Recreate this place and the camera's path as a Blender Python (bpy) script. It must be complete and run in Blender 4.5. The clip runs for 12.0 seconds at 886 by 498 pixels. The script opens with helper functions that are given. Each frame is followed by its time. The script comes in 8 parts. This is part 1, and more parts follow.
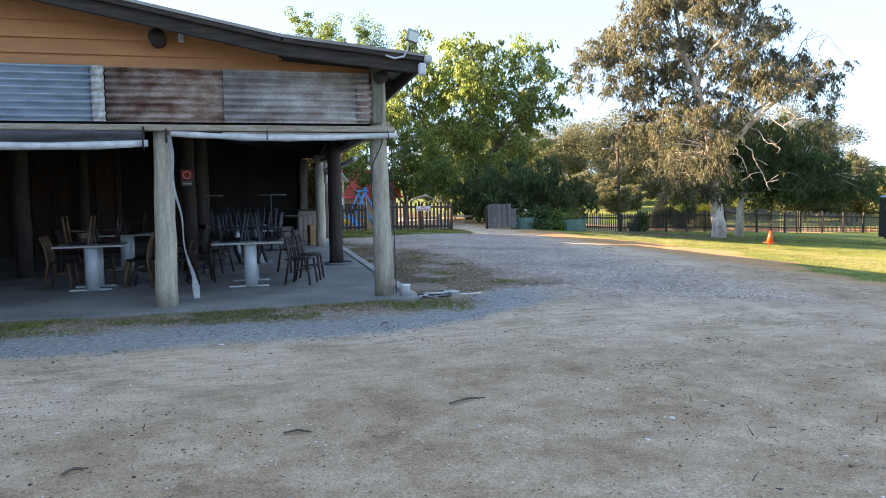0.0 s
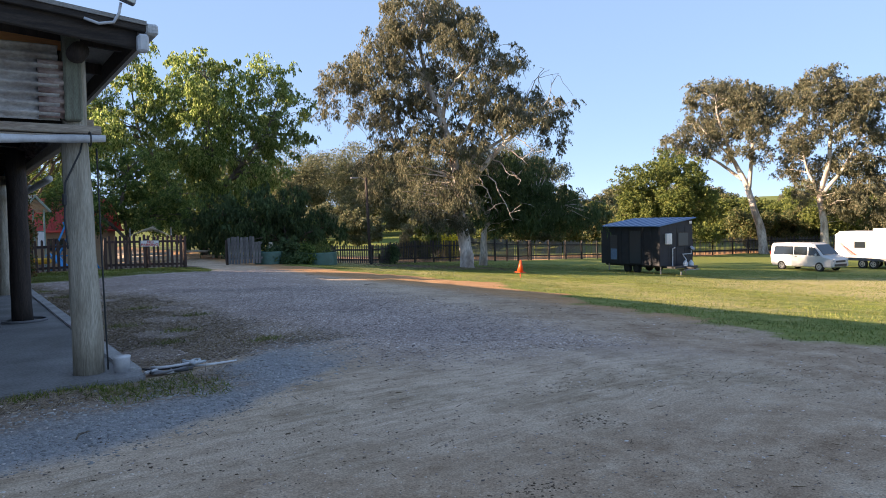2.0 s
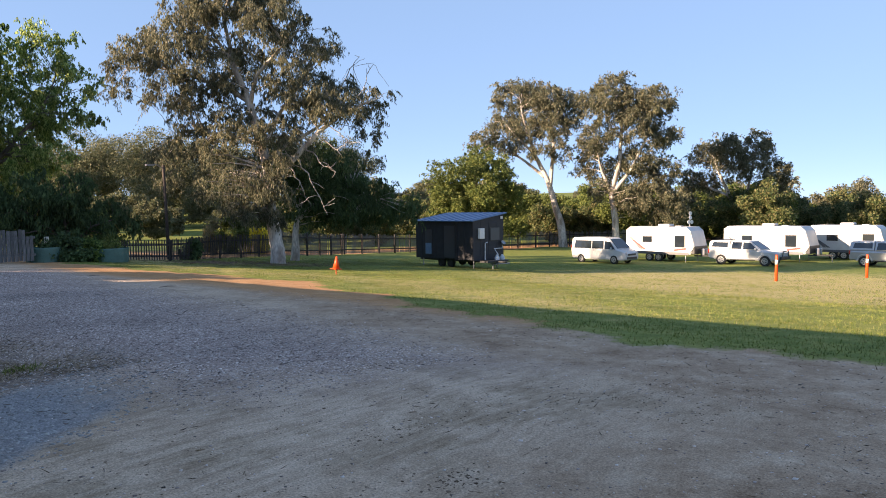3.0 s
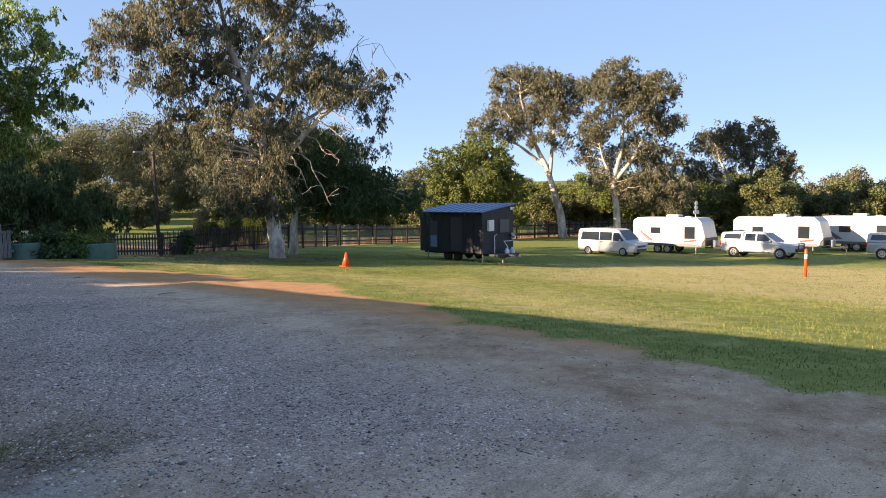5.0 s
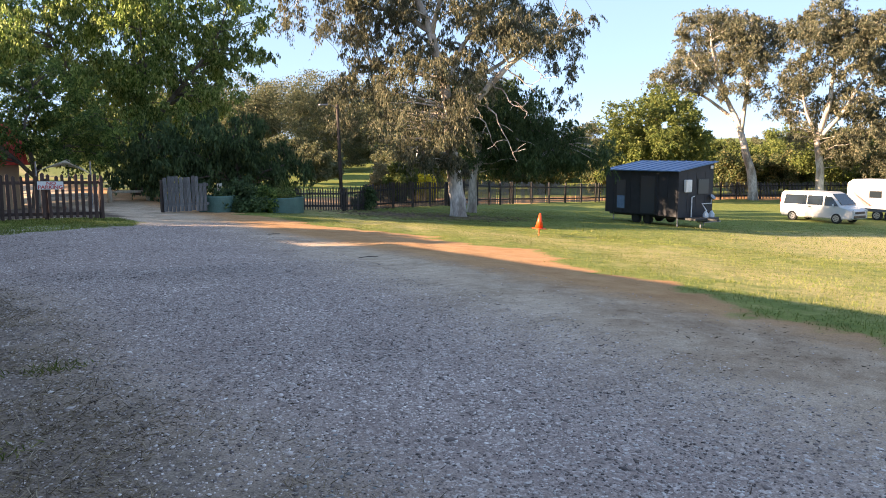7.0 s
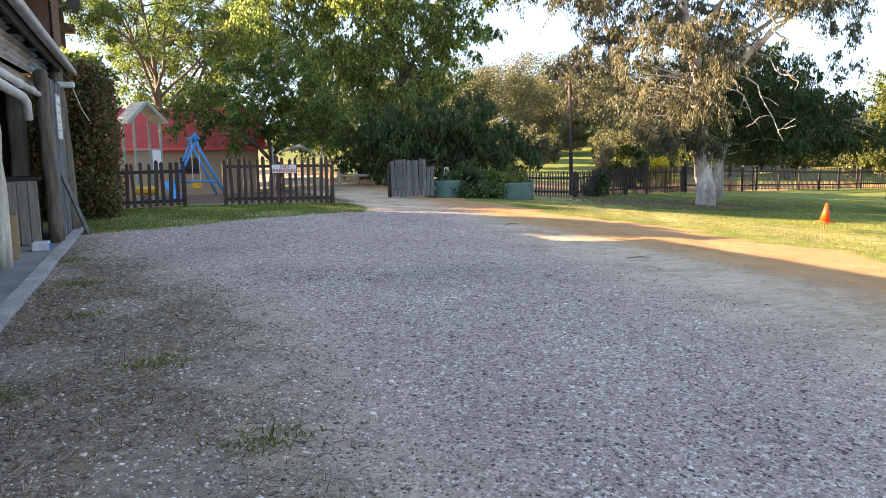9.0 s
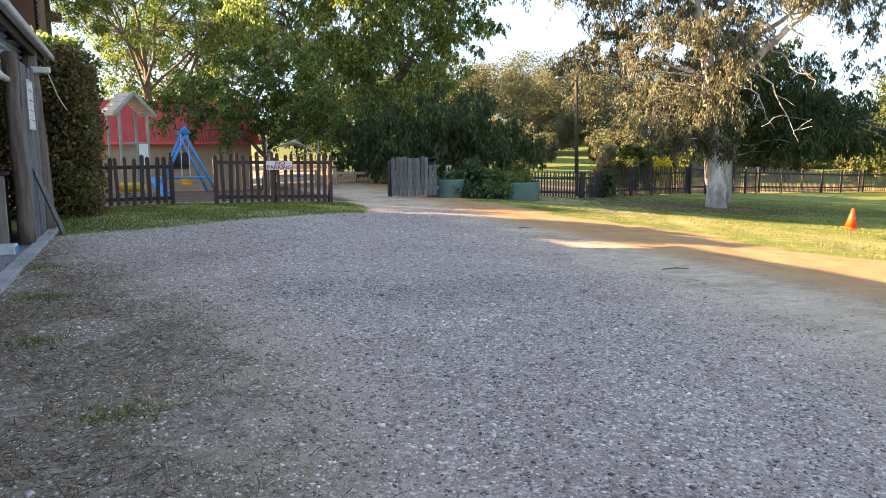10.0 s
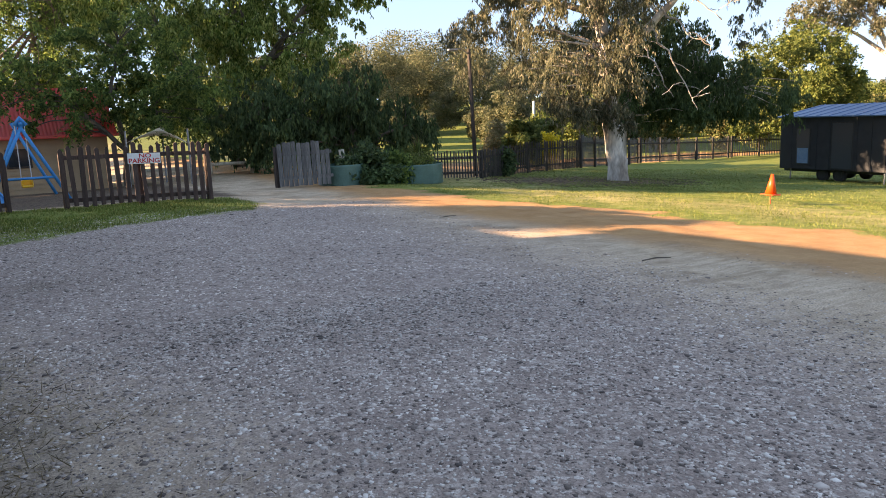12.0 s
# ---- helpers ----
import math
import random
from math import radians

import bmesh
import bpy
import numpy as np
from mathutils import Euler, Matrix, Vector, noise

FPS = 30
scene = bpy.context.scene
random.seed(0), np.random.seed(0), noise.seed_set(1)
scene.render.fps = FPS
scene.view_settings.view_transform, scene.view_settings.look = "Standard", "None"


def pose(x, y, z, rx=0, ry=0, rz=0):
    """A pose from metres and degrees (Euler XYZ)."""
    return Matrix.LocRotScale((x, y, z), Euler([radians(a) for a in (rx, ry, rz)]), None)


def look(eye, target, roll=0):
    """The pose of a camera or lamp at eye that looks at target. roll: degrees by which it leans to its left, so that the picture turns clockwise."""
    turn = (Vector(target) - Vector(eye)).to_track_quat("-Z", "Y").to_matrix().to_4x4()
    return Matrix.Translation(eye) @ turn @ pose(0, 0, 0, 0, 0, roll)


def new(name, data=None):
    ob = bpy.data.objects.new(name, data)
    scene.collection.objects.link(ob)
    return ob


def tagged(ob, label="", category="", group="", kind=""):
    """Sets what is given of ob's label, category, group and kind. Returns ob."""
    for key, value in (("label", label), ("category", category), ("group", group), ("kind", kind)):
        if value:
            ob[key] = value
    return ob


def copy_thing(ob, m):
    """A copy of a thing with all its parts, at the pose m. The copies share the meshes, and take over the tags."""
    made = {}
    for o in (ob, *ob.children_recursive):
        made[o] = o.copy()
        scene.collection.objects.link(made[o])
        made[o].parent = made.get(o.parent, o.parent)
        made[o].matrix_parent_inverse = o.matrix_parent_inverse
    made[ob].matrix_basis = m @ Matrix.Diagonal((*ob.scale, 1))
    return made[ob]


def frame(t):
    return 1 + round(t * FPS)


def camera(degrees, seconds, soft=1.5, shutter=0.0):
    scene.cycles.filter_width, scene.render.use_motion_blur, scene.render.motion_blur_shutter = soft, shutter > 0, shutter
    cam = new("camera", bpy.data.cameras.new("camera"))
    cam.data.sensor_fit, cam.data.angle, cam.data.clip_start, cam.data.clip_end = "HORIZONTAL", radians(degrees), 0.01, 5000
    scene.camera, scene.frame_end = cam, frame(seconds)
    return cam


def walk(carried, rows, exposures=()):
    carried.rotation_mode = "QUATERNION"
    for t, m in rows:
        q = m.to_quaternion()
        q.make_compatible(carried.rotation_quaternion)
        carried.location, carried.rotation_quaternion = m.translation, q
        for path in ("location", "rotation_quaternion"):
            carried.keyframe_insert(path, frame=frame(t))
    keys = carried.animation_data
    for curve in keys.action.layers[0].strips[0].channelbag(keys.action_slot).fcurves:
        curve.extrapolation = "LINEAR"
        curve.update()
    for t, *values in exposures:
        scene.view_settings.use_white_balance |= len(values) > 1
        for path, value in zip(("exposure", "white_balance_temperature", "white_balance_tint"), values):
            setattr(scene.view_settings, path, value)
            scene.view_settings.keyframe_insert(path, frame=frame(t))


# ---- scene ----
cam = camera(62.5, 12.0, soft=0.9)
PATH = [
    (0, (0.074, -0.092, 1.533), (0.593, 1.834, 1.38), -0.9),
    (0.5, (0.113, 0.641, 1.522), (0.619, 2.573, 1.411), -1.1),
    (1, (0.262, 1.234, 1.53), (0.993, 3.093, 1.431), -1.1),
    (1.5, (0.49, 1.809, 1.514), (1.436, 3.569, 1.428), -0.9),
    (2, (0.724, 2.541, 1.504), (1.883, 4.169, 1.425), -1.2),
    (2.5, (1.091, 3.125, 1.525), (2.482, 4.559, 1.433), -0.9),
    (3, (1.467, 3.693, 1.558), (3.002, 4.97, 1.451), -0.6),
    (5, (2.504, 6.112, 1.727), (4.062, 7.357, 1.586), -0.5),
    (5.5, (2.707, 6.745, 1.724), (4.238, 8.016, 1.52), -0.3),
    (6, (2.897, 7.386, 1.717), (4.343, 8.747, 1.479), -0.2),
    (6.5, (3.212, 8.019, 1.716), (4.531, 9.502, 1.466), -0.0),
    (7, (3.263, 8.61, 1.675), (4.512, 10.151, 1.42), -0.0),
    (7.5, (3.469, 9.222, 1.622), (4.628, 10.83, 1.354), -0.1),
    (7.7, (3.541, 9.487, 1.61), (4.636, 11.138, 1.336), -0.2),
    (9.3, (3.89, 11.544, 1.536), (4.636, 13.376, 1.243), -0.7),
    (9.5, (3.911, 11.769, 1.537), (4.668, 13.597, 1.246), -0.4),
    (10, (3.999, 12.357, 1.51), (4.782, 14.173, 1.212), 0.0),
    (10.5, (4.041, 12.927, 1.47), (4.874, 14.72, 1.169), -0.1),
    (11, (4.068, 13.478, 1.443), (4.983, 15.232, 1.148), -0.7),
    (11.5, (4.191, 14.088, 1.428), (5.182, 15.797, 1.115), -1.5),
    (12, (4.354, 14.557, 1.417), (5.421, 16.212, 1.067), -2.3),
]
EXPOSURES = [(0, 3.58, 7400, 17), (0.6, 3.46, 7250, 17), (1.5, 2.94, 6950, 19), (2.5, 2.45, 6700, 20), (5.5, 2.46, 6850, 20),
             (7.0, 2.98, 7150, 20), (9.5, 3.6, 8050, 20), (10.5, 3.44, 8100, 19), (12, 3.08, 8000, 20)]
walk(cam, [(t, look(eye, target, roll)) for t, eye, target, roll in PATH], EXPOSURES)

# ---- sky and sun: low afternoon sun from behind the building ----
SUN_EL = radians(16.5)
SUN_TO = Vector((-1.0, 0.53, 0.0)).normalized() * math.cos(SUN_EL) + Vector((0, 0, math.sin(SUN_EL)))
world = bpy.data.worlds.new("sky")
scene.world = world
world.use_nodes = True
wn = world.node_tree.nodes
sky = wn.new("ShaderNodeTexSky")
sky.sky_type = "NISHITA"
sky.sun_disc = False
sky.sun_elevation = SUN_EL
sky.sun_rotation = math.atan2(SUN_TO.x, SUN_TO.y)
sky.air_density, sky.dust_density, sky.ozone_density = 0.3, 0.0, 3.0
sky.altitude = 2500
wn["Background"].inputs["Strength"].default_value = 0.15
even = wn.new("ShaderNodeGamma")
even.inputs["Gamma"].default_value = 0.25
deep = wn.new("ShaderNodeHueSaturation")
deep.inputs["Saturation"].default_value = 1.85
world.node_tree.links.new(sky.outputs["Color"], even.inputs["Color"])
world.node_tree.links.new(even.outputs["Color"], deep.inputs["Color"])
world.node_tree.links.new(deep.outputs["Color"], wn["Background"].inputs["Color"])
sun_data = bpy.data.lights.new("sun", "SUN")
sun_data.energy, sun_data.angle, sun_data.color = 3.1, radians(0.5), (1.0, 0.80, 0.56)
sun = new("sun", sun_data)
sun.matrix_world = look(SUN_TO * 60, (0, 0, 0))
# ---- materials ----
MATS = {}


def mat(name, col, col2=None, scale=6.0, rough=0.8, metal=0.0, bump=0.15, bscale=60.0, stretch=(1, 1, 1), rnd=0.0, fine=0.25, island=False):
    """A surface: two colours mixed by broad noise, fine grain over it, relief, and a chance tint per object."""
    if name in MATS:
        return MATS[name]
    m = bpy.data.materials.new(name)
    m.use_nodes = True
    nt = m.node_tree
    n, l = nt.nodes, nt.links
    p = n["Principled BSDF"]
    p.inputs["Roughness"].default_value = rough
    p.inputs["Metallic"].default_value = metal
    tc = n.new("ShaderNodeTexCoord")
    mp = n.new("ShaderNodeMapping")
    mp.inputs["Scale"].default_value = stretch
    l.new(tc.outputs["Object"], mp.inputs["Vector"])
    a = n.new("ShaderNodeTexNoise")
    a.inputs["Scale"].default_value, a.inputs["Detail"].default_value = scale, 5
    b = n.new("ShaderNodeTexNoise")
    b.inputs["Scale"].default_value, b.inputs["Detail"].default_value = bscale, 4
    for t in (a, b):
        l.new(mp.outputs["Vector"], t.inputs["Vector"])
    ramp = n.new("ShaderNodeValToRGB")
    ramp.color_ramp.elements[0].position, ramp.color_ramp.elements[1].position = 0.36, 0.64
    ramp.color_ramp.elements[0].color = (*col, 1)
    ramp.color_ramp.elements[1].color = (*(col2 or [c * 0.8 for c in col]), 1)
    l.new(a.outputs["Fac"], ramp.inputs["Fac"])
    hsv = n.new("ShaderNodeHueSaturation")
    mr = n.new("ShaderNodeMapRange")
    mr.inputs["From Min"].default_value, mr.inputs["From Max"].default_value = 0.3, 0.7
    mr.inputs["To Min"].default_value, mr.inputs["To Max"].default_value = 1 - fine, 1 + fine
    l.new(b.outputs["Fac"], mr.inputs["Value"])
    val = mr.outputs["Result"]
    if rnd:
        src = n.new("ShaderNodeNewGeometry").outputs["Random Per Island"] if island else n.new("ShaderNodeObjectInfo").outputs["Random"]
        r2 = n.new("ShaderNodeMapRange")
        r2.inputs["To Min"].default_value, r2.inputs["To Max"].default_value = 1 - rnd, 1 + rnd
        l.new(src, r2.inputs["Value"])
        mul = n.new("ShaderNodeMath")
        mul.operation = "MULTIPLY"
        l.new(val, mul.inputs[0])
        l.new(r2.outputs["Result"], mul.inputs[1])
        val = mul.outputs["Value"]
    l.new(val, hsv.inputs["Value"])
    l.new(ramp.outputs["Color"], hsv.inputs["Color"])
    l.new(hsv.outputs["Color"], p.inputs["Base Color"])
    if bump:
        bu = n.new("ShaderNodeBump")
        bu.inputs["Strength"].default_value, bu.inputs["Distance"].default_value = bump, 0.02
        l.new(b.outputs["Fac"], bu.inputs["Height"])
        l.new(bu.outputs["Normal"], p.inputs["Normal"])
    MATS[name] = m
    return m


def leaf_mat(name, cols, rough=0.68, thin=0.35):
    """Foliage: the colour runs over the given stops by a chance value per leaf; some light passes through."""
    m = bpy.data.materials.new(name)
    m.use_nodes = True
    n, l = m.node_tree.nodes, m.node_tree.links
    p = n["Principled BSDF"]
    p.inputs["Roughness"].default_value = rough
    p.inputs["Specular IOR Level"].default_value = 0.28
    g = n.new("ShaderNodeNewGeometry")
    ramp = n.new("ShaderNodeValToRGB")
    e = ramp.color_ramp.elements
    while len(e) < len(cols):
        e.new(0.5)
    for i, c in enumerate(cols):
        e[i].position, e[i].color = i / (len(cols) - 1), (*c, 1)
    l.new(g.outputs["Random Per Island"], ramp.inputs["Fac"])
    tc = n.new("ShaderNodeTexCoord")
    nz = n.new("ShaderNodeTexNoise")
    nz.inputs["Scale"].default_value = 0.6
    l.new(tc.outputs["Object"], nz.inputs["Vector"])
    hsv = n.new("ShaderNodeHueSaturation")
    mr = n.new("ShaderNodeMapRange")
    mr.inputs["From Min"].default_value, mr.inputs["From Max"].default_value = 0.3, 0.7
    mr.inputs["To Min"].default_value, mr.inputs["To Max"].default_value = 0.7, 1.3
    l.new(nz.outputs["Fac"], mr.inputs["Value"])
    l.new(mr.outputs["Result"], hsv.inputs["Value"])
    l.new(ramp.outputs["Color"], hsv.inputs["Color"])
    l.new(hsv.outputs["Color"], p.inputs["Base Color"])
    tr = n.new("ShaderNodeBsdfTranslucent")
    l.new(hsv.outputs["Color"], tr.inputs["Color"])
    mix = n.new("ShaderNodeMixShader")
    mix.inputs["Fac"].default_value = thin
    l.new(p.outputs["BSDF"], mix.inputs[1])
    l.new(tr.outputs["BSDF"], mix.inputs[2])
    l.new(mix.outputs["Shader"], n["Material Output"].inputs["Surface"])
    MATS[name] = m
    return m


def glass_mat(name, col, rough=0.05):
    m = bpy.data.materials.new(name)
    m.use_nodes = True
    p = m.node_tree.nodes["Principled BSDF"]
    p.inputs["Base Color"].default_value = (*col, 1)
    p.inputs["Roughness"].default_value = rough
    p.inputs["IOR"].default_value = 1.5
    p.inputs["Specular IOR Level"].default_value = 0.8
    MATS[name] = m
    return m


# ---- mesh helpers ----
def box(bm, c, s, rot=(0, 0, 0), bevel=0.0):
    """Adds a box of size s round c, turned by degrees, with its edges taken off by bevel."""
    r = bmesh.ops.create_cube(bm, size=1.0, matrix=pose(*c, *rot) @ Matrix.Diagonal((*s, 1)))
    if bevel:
        edges = list({e for v in r["verts"] for e in v.link_edges})
        bmesh.ops.bevel(bm, geom=edges, offset=bevel, segments=1, affect="EDGES", clamp_overlap=True)
    return bm


def tube(bm, pts, radii, seg=8, caps=True, squash=1.0, wobble=0.0, rng=random):
    """Adds a round bar along pts; radii one number or one for each point."""
    pts = [Vector(p) for p in pts]
    if not hasattr(radii, "__len__"):
        radii = [radii] * len(pts)
    rings = []
    up = None
    for i, p in enumerate(pts):
        d = (pts[min(i + 1, len(pts) - 1)] - pts[max(i - 1, 0)]).normalized()
        if up is None:
            up = Vector((0, 0, 1)) if abs(d.z) < 0.9 else Vector((1, 0, 0))
        u = d.cross(up).normalized()
        v = u.cross(d).normalized()
        up = v
        ring = []
        for k in range(seg):
            a = 2 * math.pi * k / seg
            r = radii[i] * (1 + wobble * (rng.random() - 0.5))
            ring.append(bm.verts.new(p + u * math.cos(a) * r + v * math.sin(a) * r * squash))
        rings.append(ring)
    for a, b in zip(rings, rings[1:]):
        for k in range(seg):
            bm.faces.new((a[k], a[(k + 1) % seg], b[(k + 1) % seg], b[k]))
    if caps:
        bm.faces.new(rings[0][::-1])
        bm.faces.new(rings[-1])
    return bm


def prism(bm, outline, axis, a, b):
    """Adds an outline of 2D points drawn out along axis ('x', 'y' or 'z') from a to b."""
    def at(p, w):
        return {"x": (w, p[0], p[1]), "y": (p[0], w, p[1]), "z": (p[0], p[1], w)}[axis]
    va = [bm.verts.new(at(p, a)) for p in outline]
    vb = [bm.verts.new(at(p, b)) for p in outline]
    k = len(outline)
    for i in range(k):
        bm.faces.new((va[i], va[(i + 1) % k], vb[(i + 1) % k], vb[i]))
    bm.faces.new(va[::-1])
    bm.faces.new(vb)
    bmesh.ops.recalc_face_normals(bm, faces=bm.faces[:])
    return bm


def corrugated(bm, w, h, pitch=0.092, amp=0.026, t=0.003, seg=6):
    """Adds an iron sheet in the xz plane, x from 0 to w and z from 0 to h, its waves running along x."""
    n = max(2, int(h / pitch * seg))
    rows = []
    for i in range(n + 1):
        z = h * i / n
        y = amp * math.sin(2 * math.pi * z / pitch)
        rows.append([bm.verts.new((x, y + o, z)) for o in (0, t) for x in (0, w)])
    for a, b in zip(rows, rows[1:]):
        bm.faces.new((a[0], a[1], b[1], b[0]))
        bm.faces.new((a[3], a[2], b[2], b[3]))
        bm.faces.new((a[1], a[3], b[3], b[1]))
        bm.faces.new((a[2], a[0], b[0], b[2]))
    bm.faces.new((rows[0][0], rows[0][2], rows[0][3], rows[0][1]))
    bm.faces.new((rows[-1][0], rows[-1][1], rows[-1][3], rows[-1][2]))
    return bm


def mesh_of(bm, name, material, smooth=False):
    me = bpy.data.meshes.new(name)
    bm.to_mesh(me)
    bm.free()
    me.materials.append(material)
    if smooth:
        me.polygons.foreach_set("use_smooth", [True] * len(me.polygons))
    return me


def part(name, bm, material, parent=None, label="", smooth=False, m=None):
    """Links a bmesh as one mesh object, under a thing or part where one is given."""
    ob = new(name, mesh_of(bm, name, material, smooth))
    if parent is not None:
        ob.parent = parent
    if m is not None:
        ob.matrix_basis = m
    if label:
        ob["label"] = label
    return ob


def shared(name, me, parent, m):
    """One more piece on a mesh that other pieces use too."""
    ob = new(name, me)
    ob.parent = parent
    ob.matrix_basis = m
    return ob


def thing(name, label, category, m, group="", kind=""):
    ob = new(name)
    ob.empty_display_size = 0.2
    ob.matrix_basis = m
    return tagged(ob, label, category, group, kind)


def np_mesh(name, verts, quads, material):
    """A mesh of quads from arrays, quickly."""
    me = bpy.data.meshes.new(name)
    v = np.asarray(verts, dtype=np.float32)
    q = np.asarray(quads, dtype=np.int32)
    me.vertices.add(len(v))
    me.vertices.foreach_set("co", v.ravel())
    me.loops.add(q.size)
    me.loops.foreach_set("vertex_index", q.ravel())
    me.polygons.add(len(q))
    me.polygons.foreach_set("loop_start", np.arange(0, q.size, q.shape[1], dtype=np.int32))
    me.update(calc_edges=True)
    me.materials.append(material)
    return me


# ---- the lie of the land ----
GX = [-500, 6, 13, 21, 29, 37, 50, 60, 90, 500]
GZ = [0, 0, -0.34, -0.95, -1.5, -2.08, -2.6, -2.75, -2.8, -2.8]


def land(x, y):
    """Height of the ground: level by the building, falling to the paddock, a wooded rise far off."""
    x, y = np.asarray(x, float), np.asarray(y, float)
    z = np.interp(x - 0.2 * np.clip(y - 25, 0, 25), GX, GZ)
    z = z - 0.04 * np.clip(y - 31, 0, 14) * np.clip((14 - x) / 6, 0, 1)
    d = np.hypot(x, y)
    z = z + 9.0 * np.clip((d - 95) / 120, 0, 1) ** 1.3 * np.clip((y - 0.25 * x) / 60, 0, 1)
    return z


def lz(x, y):
    return float(land(x, y))
# ---- ground ----
def ground_material():
    m = bpy.data.materials.new("ground_cover")
    m.use_nodes = True
    n, l = m.node_tree.nodes, m.node_tree.links
    p = n["Principled BSDF"]
    p.inputs["Roughness"].default_value = 0.95
    p.inputs["Specular IOR Level"].default_value = 0.2
    tc = n.new("ShaderNodeTexCoord")

    def noise_tex(scale, detail=5, rough=0.6):
        t = n.new("ShaderNodeTexNoise")
        t.inputs["Scale"].default_value, t.inputs["Detail"].default_value, t.inputs["Roughness"].default_value = scale, detail, rough
        l.new(tc.outputs["Object"], t.inputs["Vector"])
        return t.outputs["Fac"]

    def ramp(fac, stops):
        r = n.new("ShaderNodeValToRGB")
        e = r.color_ramp.elements
        while len(e) < len(stops):
            e.new(0.5)
        for i, (pos, c) in enumerate(stops):
            e[i].position, e[i].color = pos, (*c, 1)
        l.new(fac, r.inputs["Fac"])
        return r.outputs["Color"]

    def mixc(fac, a, b, mode="MIX"):
        x = n.new("ShaderNodeMix")
        x.data_type, x.blend_type = "RGBA", mode
        for sock, v in ((x.inputs["Factor"], fac), (x.inputs["A"], a), (x.inputs["B"], b)):
            if isinstance(v, (float, int)):
                sock.default_value = v
            else:
                l.new(v, sock)
        return x.outputs["Result"]

    def mask(name, grain, spread=0.5, soft=0.12):
        at = n.new("ShaderNodeAttribute")
        at.attribute_name = name
        add = n.new("ShaderNodeMath")
        add.operation = "MULTIPLY_ADD"
        l.new(grain, add.inputs[0])
        add.inputs[1].default_value = spread
        l.new(at.outputs["Fac"], add.inputs[2])
        mr = n.new("ShaderNodeMapRange")
        mr.interpolation_type = "SMOOTHSTEP"
        mid = 0.5 + spread * 0.5
        mr.inputs["From Min"].default_value, mr.inputs["From Max"].default_value = mid - soft, mid + soft
        l.new(add.outputs["Value"], mr.inputs["Value"])
        return mr.outputs["Result"]

    broad, mid, fine, tiny = noise_tex(0.35), noise_tex(2.2), noise_tex(14), noise_tex(70, 3)
    vor = n.new("ShaderNodeTexVoronoi")
    vor.inputs["Scale"].default_value = 38
    l.new(tc.outputs["Object"], vor.inputs["Vector"])
    chip = n.new("ShaderNodeSeparateColor")
    l.new(vor.outputs["Color"], chip.inputs["Color"])
    sand = ramp(broad, [(0.3, (0.53, 0.385, 0.275)), (0.5, (0.61, 0.455, 0.325)), (0.72, (0.45, 0.325, 0.225))])
    sand = mixc(0.55, sand, ramp(mid, [(0.3, (0.32, 0.215, 0.145)), (0.6, (0.66, 0.50, 0.37))]))
    stain_n = noise_tex(0.8, 6, 0.7)
    stain = n.new("ShaderNodeMapRange")
    stain.interpolation_type = "SMOOTHSTEP"
    stain.inputs["From Min"].default_value, stain.inputs["From Max"].default_value = 0.45, 0.62
    stain.inputs["To Max"].default_value = 0.85
    l.new(stain_n, stain.inputs["Value"])
    sand = mixc(stain.outputs["Result"], sand, ramp(fine, [(0.3, (0.23, 0.155, 0.095)), (0.7, (0.42, 0.305, 0.20))]))
    turn_ = n.new("ShaderNodeMapping")
    turn_.inputs["Rotation"].default_value, turn_.inputs["Scale"].default_value = (0, 0, radians(-62)), (0.7, 3.6, 1)
    l.new(tc.outputs["Object"], turn_.inputs["Vector"])
    rake = n.new("ShaderNodeTexNoise")
    rake.inputs["Scale"].default_value, rake.inputs["Detail"].default_value = 2.6, 8
    rake.inputs["Distortion"].default_value = 1.2
    l.new(turn_.outputs["Vector"], rake.inputs["Vector"])
    sand = mixc(0.32, sand, ramp(rake.outputs["Fac"], [(0.38, (0.24, 0.17, 0.11)), (0.5, (0.47, 0.36, 0.255)), (0.66, (0.68, 0.55, 0.42))]))
    orange = ramp(mid, [(0.3, (0.40, 0.20, 0.085)), (0.7, (0.52, 0.30, 0.145))])
    stone = ramp(chip.outputs["Red"], [(0.0, (0.20, 0.145, 0.126)), (0.6, (0.34, 0.258, 0.225)), (0.85, (0.48, 0.38, 0.335)), (1.0, (0.74, 0.655, 0.60))])
    gravel = mixc(0.45, stone, ramp(mid, [(0.3, (0.32, 0.235, 0.20)), (0.7, (0.48, 0.375, 0.32))]))
    blue = ramp(fine, [(0.3, (0.19, 0.19, 0.195)), (0.7, (0.36, 0.355, 0.35))])
    straw = ramp(fine, [(0.3, (0.15, 0.11, 0.088)), (0.7, (0.38, 0.295, 0.225))])
    turf = ramp(mid, [(0.28, (0.10, 0.135, 0.022)), (0.5, (0.18, 0.21, 0.04)), (0.75, (0.38, 0.325, 0.10))])
    turf = mixc(0.4, turf, ramp(fine, [(0.3, (0.05, 0.09, 0.02)), (0.7, (0.22, 0.25, 0.07))]))
    dry = ramp(fine, [(0.3, (0.30, 0.24, 0.10)), (0.7, (0.50, 0.42, 0.20))])
    litter = ramp(fine, [(0.3, (0.06, 0.04, 0.03)), (0.7, (0.20, 0.14, 0.10))])
    c = sand
